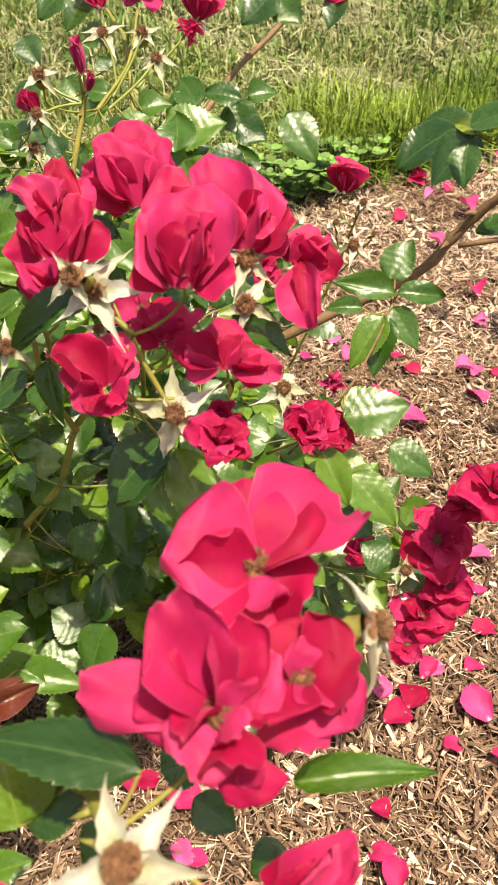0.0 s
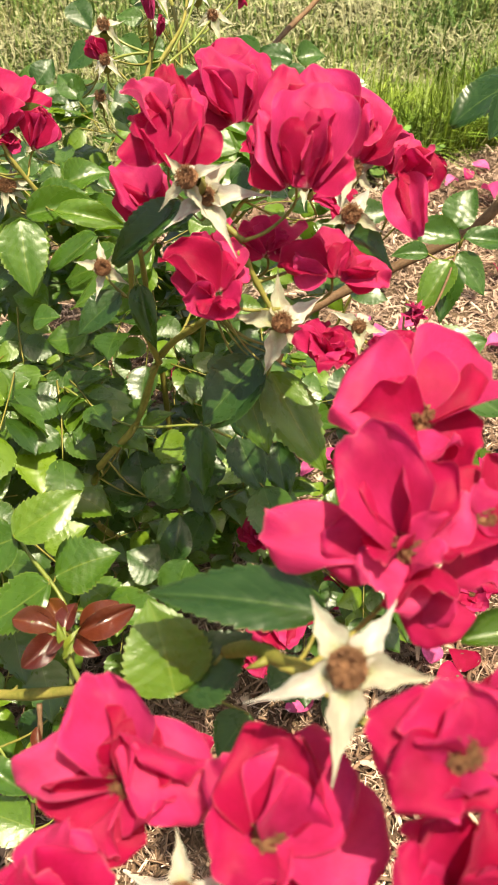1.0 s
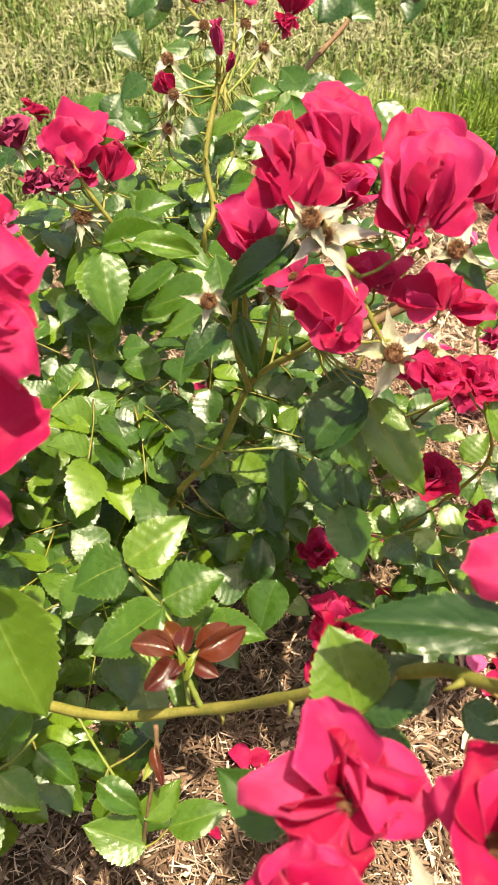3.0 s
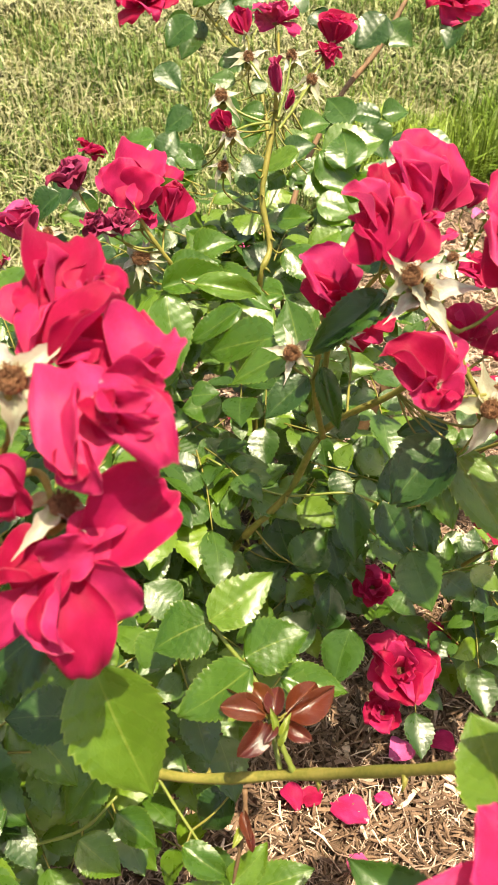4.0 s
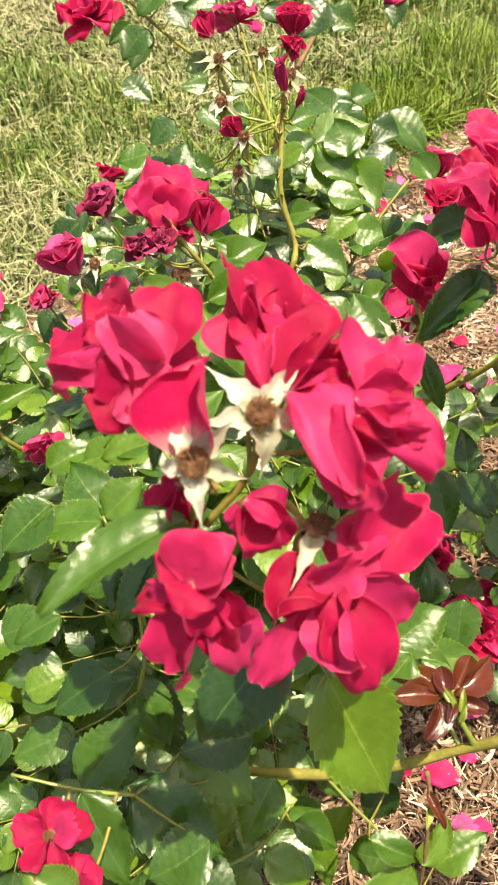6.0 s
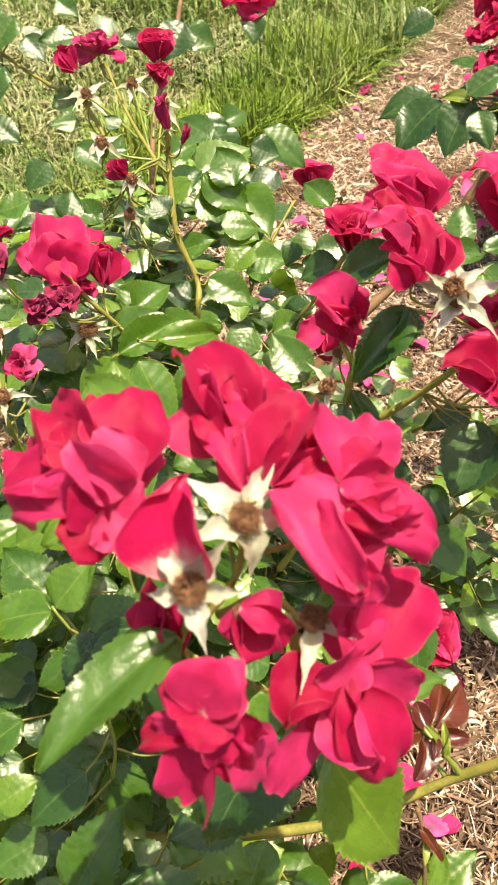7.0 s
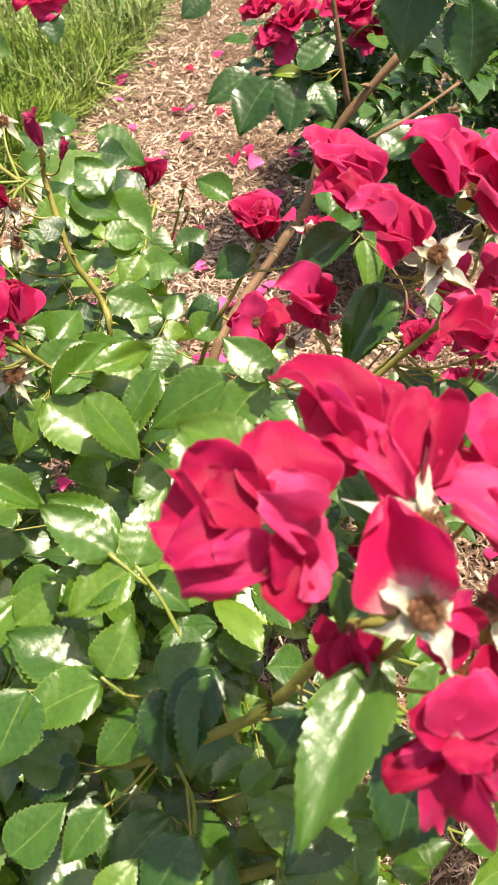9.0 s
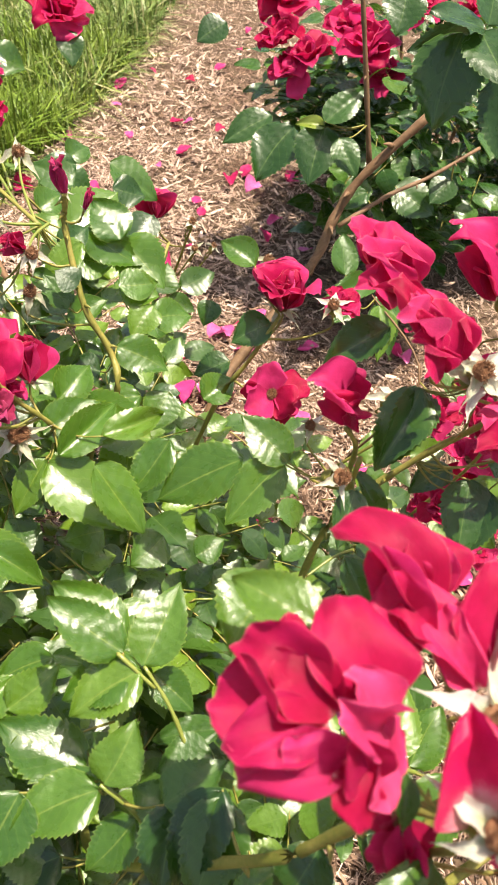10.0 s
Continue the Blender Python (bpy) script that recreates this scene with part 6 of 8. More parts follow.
petal(b, (-0.316, 0.249, 0.718), (-0.322, 0.240, 0.705), 0.015, (-0.708, -0.422, 0.566), PETAL, BROAD)
petal(b, (-0.315, 0.254, 0.714), (-0.322, 0.260, 0.707), 0.018, (-0.765, -0.318, 0.559), PETAL, BROAD)
petal(b, (-0.315, 0.252, 0.716), (-0.321, 0.253, 0.712), 0.013, (-0.234, -0.965, 0.122), PETAL, BROAD)
b = bloom_core(main_bush, (-0.305, 0.236, 0.734), (0.000, 0.000, 1.000), 0.0035)
petal(b, (-0.308, 0.231, 0.745), (-0.296, 0.255, 0.776), 0.033, (-0.580, -0.488, 0.652), WHITE_FOOT)

# cluster behind it
# Paler petals here stand for sunlit highlights, put into the colour.
b = bloom_core(main_bush, (-0.101, 0.402, 0.711), (0.00, 0.10, 1.00), 0.0035)
petal(b, (-0.100, 0.411, 0.721), (-0.101, 0.437, 0.752), 0.023, (0.198, -0.741, 0.641), PETAL, SUPPLE)
petal(b, (-0.101, 0.409, 0.723), (-0.104, 0.425, 0.747), 0.016, (-0.282, -0.810, 0.514), PETAL, SUPPLE)
petal(b, (-0.105, 0.408, 0.725), (-0.123, 0.420, 0.746), 0.024, (0.480, -0.527, 0.702), REVERSE_AND_LIT, SUPPLE)
petal(b, (-0.103, 0.406, 0.727), (-0.113, 0.414, 0.745), 0.017, (-0.314, -0.923, 0.224), PETAL, SUPPLE)
petal(b, (-0.108, 0.393, 0.714), (-0.117, 0.407, 0.737), 0.029, (0.682, -0.454, 0.574), PETAL, SUPPLE)
petal(b, (-0.108, 0.390, 0.716), (-0.117, 0.397, 0.733), 0.021, (-0.390, -0.904, 0.175), PETAL, SUPPLE)
petal(b, (-0.095, 0.394, 0.711), (-0.088, 0.418, 0.740), 0.031, (-0.314, -0.701, 0.641), PETAL, SUPPLE)
petal(b, (-0.092, 0.392, 0.712), (-0.085, 0.408, 0.734), 0.022, (0.610, -0.726, 0.317), PETAL, SUPPLE)
petal(b, (-0.100, 0.411, 0.714), (-0.092, 0.440, 0.741), 0.022, (0.254, -0.692, 0.676), REVERSE_AND_LIT, SUPPLE)
petal(b, (-0.101, 0.408, 0.716), (-0.097, 0.427, 0.738), 0.016, (-0.368, -0.666, 0.648), PETAL, SUPPLE)
b = bloom_core(main_bush, (-0.063, 0.467, 0.708), (0.05, 0.20, 1.00), 0.0035)
petal(b, (-0.065, 0.459, 0.709), (-0.083, 0.483, 0.744), 0.039, (0.390, -0.658, 0.644), PETAL, SUPPLE)
petal(b, (-0.066, 0.456, 0.710), (-0.082, 0.470, 0.736), 0.028, (-0.316, -0.902, 0.294), PETAL, SUPPLE)
petal(b, (-0.059, 0.460, 0.710), (-0.052, 0.487, 0.745), 0.036, (-0.279, -0.737, 0.616), PETAL, SUPPLE)
petal(b, (-0.057, 0.458, 0.711), (-0.049, 0.475, 0.738), 0.026, (0.647, -0.711, 0.275), PETAL, SUPPLE)
petal(b, (-0.064, 0.465, 0.712), (-0.096, 0.469, 0.727), 0.028, (0.218, -0.684, 0.696), REVERSE_AND_LIT, SUPPLE)
petal(b, (-0.065, 0.461, 0.712), (-0.089, 0.462, 0.722), 0.020, (-0.093, -0.978, -0.189), PETAL, SUPPLE)
petal(b, (-0.065, 0.478, 0.717), (-0.066, 0.502, 0.744), 0.044, (0.115, -0.732, 0.671), PETAL, SUPPLE)
petal(b, (-0.063, 0.475, 0.719), (-0.060, 0.491, 0.740), 0.032, (-0.350, -0.735, 0.580), PETAL, SUPPLE)
petal(b, (-0.056, 0.466, 0.713), (-0.047, 0.473, 0.716), 0.024, (0.065, -0.496, 0.866), PETAL, SUPPLE)
petal(b, (-0.057, 0.464, 0.715), (-0.051, 0.468, 0.721), 0.017, (0.566, -0.819, 0.097), PETAL, SUPPLE)
b = bloom_core(main_bush, (-0.031, 0.378, 0.715), (0.00, -0.20, 1.00), 0.0035)
petal(b, (-0.035, 0.368, 0.716), (-0.053, 0.390, 0.744), 0.040, (0.345, -0.617, 0.708), REVERSE_AND_LIT, SUPPLE)
petal(b, (-0.036, 0.365, 0.717), (-0.051, 0.379, 0.738), 0.028, (-0.327, -0.890, 0.319), PETAL, SUPPLE)
petal(b, (-0.027, 0.367, 0.715), (-0.028, 0.402, 0.759), 0.045, (0.059, -0.780, 0.623), PETAL, SUPPLE)
petal(b, (-0.026, 0.365, 0.717), (-0.024, 0.389, 0.750), 0.032, (-0.526, -0.679, 0.513), PETAL, SUPPLE)
petal(b, (-0.024, 0.368, 0.716), (-0.002, 0.373, 0.727), 0.036, (-0.254, -0.584, 0.771), PETAL, SUPPLE)
petal(b, (-0.025, 0.366, 0.719), (-0.010, 0.370, 0.729), 0.026, (0.285, -0.950, -0.125), PETAL, SUPPLE)
petal(b, (-0.032, 0.388, 0.730), (-0.038, 0.415, 0.759), 0.039, (0.265, -0.666, 0.697), REVERSE_AND_LIT, SUPPLE)
petal(b, (-0.030, 0.385, 0.732), (-0.032, 0.403, 0.755), 0.028, (-0.417, -0.736, 0.533), PETAL, SUPPLE)
petal(b, (-0.028, 0.369, 0.721), (-0.020, 0.383, 0.745), 0.026, (-0.240, -0.794, 0.558), PETAL, SUPPLE)
petal(b, (-0.029, 0.367, 0.723), (-0.026, 0.376, 0.742), 0.018, (0.601, -0.755, 0.264), PETAL, SUPPLE)
b = bloom_core(main_bush, (0.000, 0.431, 0.704), (0.00, -0.10, 1.00), 0.0035)
petal(b, (-0.007, 0.424, 0.703), (-0.028, 0.457, 0.746), 0.035, (0.361, -0.651, 0.668), PETAL, SUPPLE)
petal(b, (-0.008, 0.421, 0.704), (-0.026, 0.442, 0.736), 0.025, (-0.420, -0.847, 0.327), PETAL, SUPPLE)
petal(b, (0.002, 0.424, 0.703), (0.004, 0.461, 0.736), 0.047, (0.010, -0.666, 0.746), REVERSE_AND_LIT, SUPPLE)
petal(b, (0.004, 0.421, 0.704), (0.008, 0.445, 0.731), 0.033, (-0.557, -0.560, 0.613), PETAL, SUPPLE)
petal(b, (0.008, 0.422, 0.704), (0.029, 0.437, 0.721), 0.035, (-0.264, -0.525, 0.809), PETAL, SUPPLE)
petal(b, (0.007, 0.420, 0.707), (0.020, 0.430, 0.722), 0.025, (0.535, -0.842, 0.074), PETAL, SUPPLE)
petal(b, (0.002, 0.436, 0.711), (0.016, 0.463, 0.728), 0.036, (0.027, -0.535, 0.845), PETAL, SUPPLE)
petal(b, (0.003, 0.433, 0.711), (0.016, 0.449, 0.725), 0.026, (0.524, -0.755, 0.394), PETAL, SUPPLE)
petal(b, (-0.008, 0.423, 0.705), (-0.014, 0.442, 0.727), 0.031, (-0.010, -0.763, 0.646), REVERSE_AND_LIT, SUPPLE)
petal(b, (-0.010, 0.420, 0.706), (-0.016, 0.431, 0.724), 0.022, (-0.537, -0.784, 0.313), PETAL, SUPPLE)
b = bloom_core(main_bush, (0.035, 0.431, 0.697), (0.20, -0.30, 0.90), 0.0035)
petal(b, (0.035, 0.430, 0.700), (0.058, 0.415, 0.695), 0.032, (-0.204, -0.545, 0.813), PETAL, SUPPLE)
petal(b, (0.035, 0.428, 0.703), (0.053, 0.418, 0.702), 0.023, (-0.493, -0.861, 0.126), PETAL, SUPPLE)
petal(b, (0.037, 0.421, 0.696), (0.047, 0.389, 0.675), 0.027, (-0.452, -0.584, 0.674), PETAL, SUPPLE)
petal(b, (0.035, 0.418, 0.697), (0.040, 0.395, 0.681), 0.020, (0.442, -0.438, 0.783), PETAL, SUPPLE)
petal(b, (0.032, 0.424, 0.694), (0.046, 0.444, 0.705), 0.028, (-0.142, -0.419, 0.897), REVERSE_AND_LIT, SUPPLE)
petal(b, (0.030, 0.422, 0.696), (0.038, 0.435, 0.708), 0.020, (0.647, -0.680, 0.346), PETAL, SUPPLE)
petal(b, (0.030, 0.425, 0.695), (0.027, 0.439, 0.704), 0.022, (0.133, -0.496, 0.858), PETAL, SUPPLE)
petal(b, (0.032, 0.422, 0.697), (0.032, 0.430, 0.706), 0.016, (-0.526, -0.617, 0.585), PETAL, SUPPLE)
b = bloom_core(main_bush, (-0.116, 0.445, 0.653), (-0.30, 0.00, 1.00), 0.0035)
petal(b, (-0.117, 0.442, 0.655), (-0.144, 0.455, 0.679), 0.035, (0.395, -0.538, 0.745), PETAL, SUPPLE)
petal(b, (-0.118, 0.438, 0.656), (-0.139, 0.445, 0.673), 0.025, (-0.098, -0.965, 0.243), PETAL, SUPPLE)
petal(b, (-0.113, 0.443, 0.655), (-0.123, 0.465, 0.674), 0.031, (0.115, -0.606, 0.787), REVERSE_AND_LIT, SUPPLE)
petal(b, (-0.110, 0.441, 0.657), (-0.114, 0.456, 0.673), 0.022, (-0.414, -0.709, 0.571), PETAL, SUPPLE)
petal(b, (-0.113, 0.440, 0.654), (-0.130, 0.437, 0.660), 0.024, (0.217, -0.965, 0.149), PETAL, SUPPLE)
petal(b, (-0.113, 0.436, 0.655), (-0.125, 0.431, 0.658), 0.017, (0.297, -0.147, 0.943), PETAL, SUPPLE)
b = bloom_core(main_bush, (-0.074, 0.357, 0.663), (-0.20, -0.20, 1.00), 0.0035)
petal(b, (-0.075, 0.345, 0.662), (-0.103, 0.360, 0.678), 0.029, (0.308, -0.387, 0.869), PETAL, SUPPLE)
petal(b, (-0.076, 0.342, 0.663), (-0.097, 0.350, 0.675), 0.021, (-0.141, -0.930, 0.340), PETAL, SUPPLE)
petal(b, (-0.073, 0.348, 0.662), (-0.081, 0.374, 0.679), 0.039, (0.081, -0.529, 0.845), REVERSE_AND_LIT, SUPPLE)
petal(b, (-0.071, 0.347, 0.664), (-0.074, 0.364, 0.678), 0.028, (-0.457, -0.625, 0.633), PETAL, SUPPLE)
petal(b, (-0.074, 0.345, 0.662), (-0.090, 0.333, 0.661), 0.025, (0.553, -0.728, 0.406), PETAL, SUPPLE)
petal(b, (-0.073, 0.342, 0.662), (-0.083, 0.331, 0.661), 0.018, (-0.058, -0.049, 0.997), PETAL, SUPPLE)
petal(b, (-0.071, 0.346, 0.661), (-0.061, 0.335, 0.661), 0.025, (-0.540, -0.510, 0.669), PETAL, SUPPLE)
petal(b, (-0.071, 0.342, 0.662), (-0.065, 0.333, 0.662), 0.018, (0.171, 0.020, 0.985), PETAL, SUPPLE)
petal(b, (-0.068, 0.353, 0.666), (-0.057, 0.363, 0.669), 0.019, (0.090, -0.362, 0.928), REVERSE_AND_LIT, SUPPLE)
petal(b, (-0.068, 0.352, 0.669), (-0.061, 0.358, 0.674), 0.014, (0.555, -0.805, 0.209), PETAL, SUPPLE)
b = bloom_core(main_bush, (-0.044, 0.394, 0.658), (0.00, -0.10, 1.00), 0.0035)
petal(b, (-0.045, 0.391, 0.660), (-0.059, 0.408, 0.668), 0.025, (0.058, -0.379, 0.924), PETAL, SUPPLE)
petal(b, (-0.046, 0.388, 0.661), (-0.059, 0.396, 0.668), 0.017, (-0.378, -0.841, 0.386), PETAL, SUPPLE)
petal(b, (-0.042, 0.391, 0.661), (-0.035, 0.414, 0.669), 0.031, (0.035, -0.358, 0.933), PETAL, SUPPLE)
petal(b, (-0.040, 0.389, 0.662), (-0.032, 0.402, 0.669), 0.022, (0.671, -0.645, 0.366), PETAL, SUPPLE)
petal(b, (-0.044, 0.389, 0.660), (-0.026, 0.398, 0.662), 0.018, (0.302, -0.686, 0.662), REVERSE_AND_LIT, SUPPLE)
petal(b, (-0.044, 0.387, 0.664), (-0.032, 0.394, 0.668), 0.013, (-0.261, -0.236, 0.936), PETAL, SUPPLE)
b = bloom_core(main_bush, (-0.007, 0.372, 0.659), (0.00, -0.20, 1.00), 0.0035)
petal(b, (-0.010, 0.368, 0.663), (-0.038, 0.376, 0.667), 0.026, (-0.039, -0.462, 0.886), PETAL, SUPPLE)
petal(b, (-0.011, 0.364, 0.664), (-0.032, 0.367, 0.666), 0.019, (-0.105, -0.969, 0.224), PETAL, SUPPLE)
petal(b, (-0.007, 0.366, 0.661), (-0.009, 0.393, 0.676), 0.042, (-0.009, -0.482, 0.876), PETAL, SUPPLE)
petal(b, (-0.005, 0.363, 0.663), (-0.004, 0.381, 0.676), 0.030, (-0.553, -0.475, 0.685), PETAL, SUPPLE)
petal(b, (-0.003, 0.365, 0.662), (0.025, 0.361, 0.665), 0.023, (-0.158, -0.478, 0.864), REVERSE_AND_LIT, SUPPLE)
petal(b, (-0.003, 0.364, 0.665), (0.017, 0.362, 0.670), 0.017, (-0.075, -0.996, -0.057), PETAL, SUPPLE)
petal(b, (-0.005, 0.364, 0.662), (0.006, 0.380, 0.672), 0.025, (-0.062, -0.501, 0.863), PETAL, SUPPLE)
petal(b, (-0.004, 0.361, 0.664), (0.007, 0.370, 0.672), 0.018, (0.407, -0.832, 0.376), PETAL, SUPPLE)

# nearest right-hand cluster
# Some petals carry painted sunlight: the paler pink tone.
b = bloom_core(main_bush, (0.007, 0.191, 0.711), (0.000, 0.000, 1.000), 0.006)
petal(b, (0.007, 0.191, 0.711), (0.001, 0.222, 0.728), 0.042, (-0.028, -0.476, 0.879), PETAL)
petal(b, (0.007, 0.191, 0.711), (-0.028, 0.195, 0.722), 0.050, (0.237, -0.318, 0.918), REVERSE_AND_LIT)
petal(b, (0.008, 0.190, 0.712), (-0.021, 0.183, 0.719), 0.039, (0.313, -0.621, 0.719), PETAL)
petal(b, (0.007, 0.191, 0.711), (0.045, 0.225, 0.710), 0.054, (0.047, -0.031, 0.998), PETAL)
petal(b, (0.007, 0.189, 0.712), (0.029, 0.221, 0.720), 0.039, (-0.460, 0.102, 0.882), PETAL)
petal(b, (0.007, 0.191, 0.711), (-0.003, 0.167, 0.715), 0.050, (-0.292, -0.061, -0.954), REVERSE_AND_LIT)
petal(b, (0.007, 0.191, 0.711), (0.027, 0.176, 0.711), 0.038, (0.348, 0.478, -0.807), PETAL)
petal(b, (0.007, 0.190, 0.712), (0.018, 0.174, 0.716), 0.024, (-0.121, -0.280, -0.953), PETAL)
petal(b, (0.007, 0.191, 0.711), (0.023, 0.226, 0.718), 0.032, (0.107, -0.250, 0.962), PETAL)
b = bloom_core(main_bush, (-0.005, 0.134, 0.704), (0.000, 0.000, 1.000), 0.006)
petal(b, (-0.005, 0.134, 0.704), (-0.051, 0.146, 0.714), 0.029, (0.197, -0.081, 0.977), REVERSE_AND_LIT)
petal(b, (-0.005, 0.134, 0.704), (-0.026, 0.166, 0.721), 0.038, (0.051, -0.441, 0.896), PETAL)
petal(b, (-0.005, 0.134, 0.704), (-0.003, 0.167, 0.715), 0.039, (0.017, -0.333, 0.943), PETAL)
petal(b, (-0.005, 0.133, 0.705), (0.000, 0.158, 0.718), 0.024, (-0.746, -0.151, 0.649), PETAL)
petal(b, (-0.005, 0.134, 0.704), (-0.017, 0.116, 0.709), 0.033, (0.343, 0.072, 0.937), REVERSE_AND_LIT)
petal(b, (-0.005, 0.133, 0.706), (-0.018, 0.120, 0.715), 0.020, (-0.197, 0.680, 0.706), PETAL)
petal(b, (0.004, 0.127, 0.690), (0.006, 0.110, 0.681), 0.029, (0.006, -0.496, 0.868), PETAL)
petal(b, (0.004, 0.127, 0.692), (0.005, 0.114, 0.687), 0.020, (-0.691, -0.315, 0.651), PETAL)
petal(b, (-0.005, 0.134, 0.704), (0.013, 0.153, 0.715), 0.030, (-0.073, -0.477, 0.876), REVERSE_AND_LIT)
petal(b, (-0.005, 0.133, 0.706), (0.009, 0.140, 0.716), 0.019, (0.001, -0.835, 0.550), PETAL)
petal(b, (-0.005, 0.134, 0.704), (-0.035, 0.132, 0.709), 0.026, (0.155, -0.673, 0.723), PETAL)
petal(b, (-0.005, 0.134, 0.704), (-0.002, 0.116, 0.715), 0.029, (0.182, -0.484, -0.856), PETAL)
petal(b, (-0.005, 0.133, 0.706), (-0.001, 0.119, 0.717), 0.018, (0.835, -0.154, -0.529), REVERSE_AND_LIT)
b = bloom_core(main_bush, (0.024, 0.149, 0.701), (0.000, 0.000, 1.000), 0.006)
petal(b, (0.024, 0.149, 0.701), (0.046, 0.152, 0.708), 0.040, (-0.285, -0.195, 0.938), PETAL)
petal(b, (0.024, 0.149, 0.701), (0.045, 0.134, 0.701), 0.035, (-0.221, -0.314, 0.923), PETAL)
petal(b, (0.023, 0.148, 0.703), (0.038, 0.135, 0.707), 0.026, (0.026, 0.365, 0.930), PETAL)
petal(b, (0.024, 0.149, 0.701), (0.023, 0.123, 0.700), 0.030, (0.055, 0.008, -0.998), REVERSE_AND_LIT)
petal(b, (0.024, 0.149, 0.701), (0.031, 0.169, 0.710), 0.036, (-0.070, -0.422, 0.904), PETAL)
petal(b, (0.023, 0.148, 0.702), (0.026, 0.159, 0.713), 0.023, (0.335, -0.695, 0.637), PETAL)
petal(b, (0.024, 0.149, 0.701), (0.007, 0.129, 0.709), 0.030, (0.159, 0.285, 0.945), PETAL)
b = bloom_core(main_bush, (-0.100, 0.078, 0.650), (0.000, 0.000, 1.000), 0.006)
petal(b, (-0.100, 0.078, 0.650), (-0.139, 0.084, 0.652), 0.028, (0.040, -0.103, 0.994), REVERSE_AND_LIT)
petal(b, (-0.099, 0.077, 0.652), (-0.126, 0.074, 0.655), 0.020, (0.152, -0.736, 0.660), PETAL)
petal(b, (-0.100, 0.078, 0.650), (-0.111, 0.109, 0.667), 0.033, (0.109, -0.452, 0.885), PETAL)
petal(b, (-0.099, 0.077, 0.652), (-0.097, 0.097, 0.668), 0.022, (0.820, -0.413, 0.397), PETAL)
petal(b, (-0.101, 0.091, 0.663), (-0.068, 0.068, 0.652), 0.034, (0.202, -0.180, 0.963), REVERSE_AND_LIT)
petal(b, (-0.101, 0.090, 0.665), (-0.072, 0.080, 0.662), 0.025, (0.278, 0.498, 0.821), PETAL)
petal(b, (-0.100, 0.078, 0.650), (-0.110, 0.055, 0.643), 0.032, (-0.100, 0.314, -0.944), PETAL)
petal(b, (-0.099, 0.077, 0.652), (-0.101, 0.055, 0.648), 0.021, (-0.853, 0.136, -0.504), PETAL)
petal(b, (-0.100, 0.078, 0.650), (-0.087, 0.064, 0.662), 0.025, (0.591, -0.162, -0.790), REVERSE_AND_LIT)
petal(b, (-0.100, 0.078, 0.650), (-0.121, 0.068, 0.648), 0.028, (-0.075, -0.060, 0.995), PETAL)
petal(b, (-0.099, 0.077, 0.652), (-0.116, 0.074, 0.654), 0.018, (0.215, -0.784, 0.583), PETAL)
petal(b, (-0.100, 0.078, 0.650), (-0.089, 0.092, 0.665), 0.028, (-0.119, -0.674, 0.729), PETAL)
petal(b, (-0.099, 0.077, 0.652), (-0.095, 0.085, 0.668), 0.022, (-0.855, -0.312, 0.414), REVERSE_AND_LIT)
b = bloom_core(main_bush, (-0.052, 0.056, 0.660), (0.000, 0.000, 1.000), 0.006)
petal(b, (-0.052, 0.056, 0.660), (-0.069, 0.044, 0.662), 0.032, (0.055, 0.055, 0.997), PETAL)
petal(b, (-0.052, 0.056, 0.660), (-0.049, 0.084, 0.683), 0.038, (-0.090, -0.627, 0.774), PETAL)
petal(b, (-0.052, 0.055, 0.662), (-0.044, 0.069, 0.682), 0.023, (0.395, -0.821, 0.412), PETAL)
petal(b, (-0.052, 0.056, 0.660), (-0.028, 0.078, 0.681), 0.041, (-0.242, -0.509, 0.826), REVERSE_AND_LIT)
petal(b, (-0.052, 0.056, 0.660), (-0.015, 0.058, 0.669), 0.046, (-0.226, 0.008, 0.974), PETAL)
petal(b, (-0.052, 0.056, 0.660), (-0.031, 0.032, 0.660), 0.035, (0.178, 0.195, -0.964), PETAL)
petal(b, (-0.052, 0.056, 0.660), (-0.052, 0.030, 0.660), 0.027, (0.058, 0.024, -0.998), PETAL)
petal(b, (-0.052, 0.055, 0.662), (-0.051, 0.035, 0.667), 0.021, (0.890, -0.061, -0.452), REVERSE_AND_LIT)
petal(b, (-0.052, 0.056, 0.660), (-0.065, 0.075, 0.677), 0.026, (0.111, -0.600, 0.792), PETAL)
b = bloom_core(main_bush, (-0.003, 0.057, 0.715), (0.000, 0.000, 1.000), 0.006)
petal(b, (-0.003, 0.057, 0.715), (-0.027, 0.062, 0.721), 0.030, (0.191, -0.332, 0.924), PETAL)
petal(b, (-0.003, 0.056, 0.716), (-0.020, 0.057, 0.721), 0.021, (0.071, -0.938, 0.340), PETAL)
petal(b, (-0.003, 0.057, 0.715), (-0.006, 0.074, 0.726), 0.030, (-0.209, -0.571, 0.794), REVERSE_AND_LIT)
petal(b, (-0.003, 0.056, 0.716), (-0.003, 0.066, 0.729), 0.019, (0.150, -0.785, 0.601), PETAL)
petal(b, (-0.003, 0.057, 0.715), (-0.025, 0.046, 0.714), 0.024, (0.094, -0.236, 0.967), PETAL)
petal(b, (-0.003, 0.056, 0.716), (-0.023, 0.050, 0.721), 0.014, (0.337, -0.548, 0.766), PETAL)
petal(b, (-0.003, 0.057, 0.715), (0.011, 0.067, 0.728), 0.030, (-0.390, -0.495, 0.777), REVERSE_AND_LIT)
petal(b, (-0.003, 0.057, 0.715), (-0.002, 0.042, 0.713), 0.027, (0.265, 0.102, -0.959), PETAL)
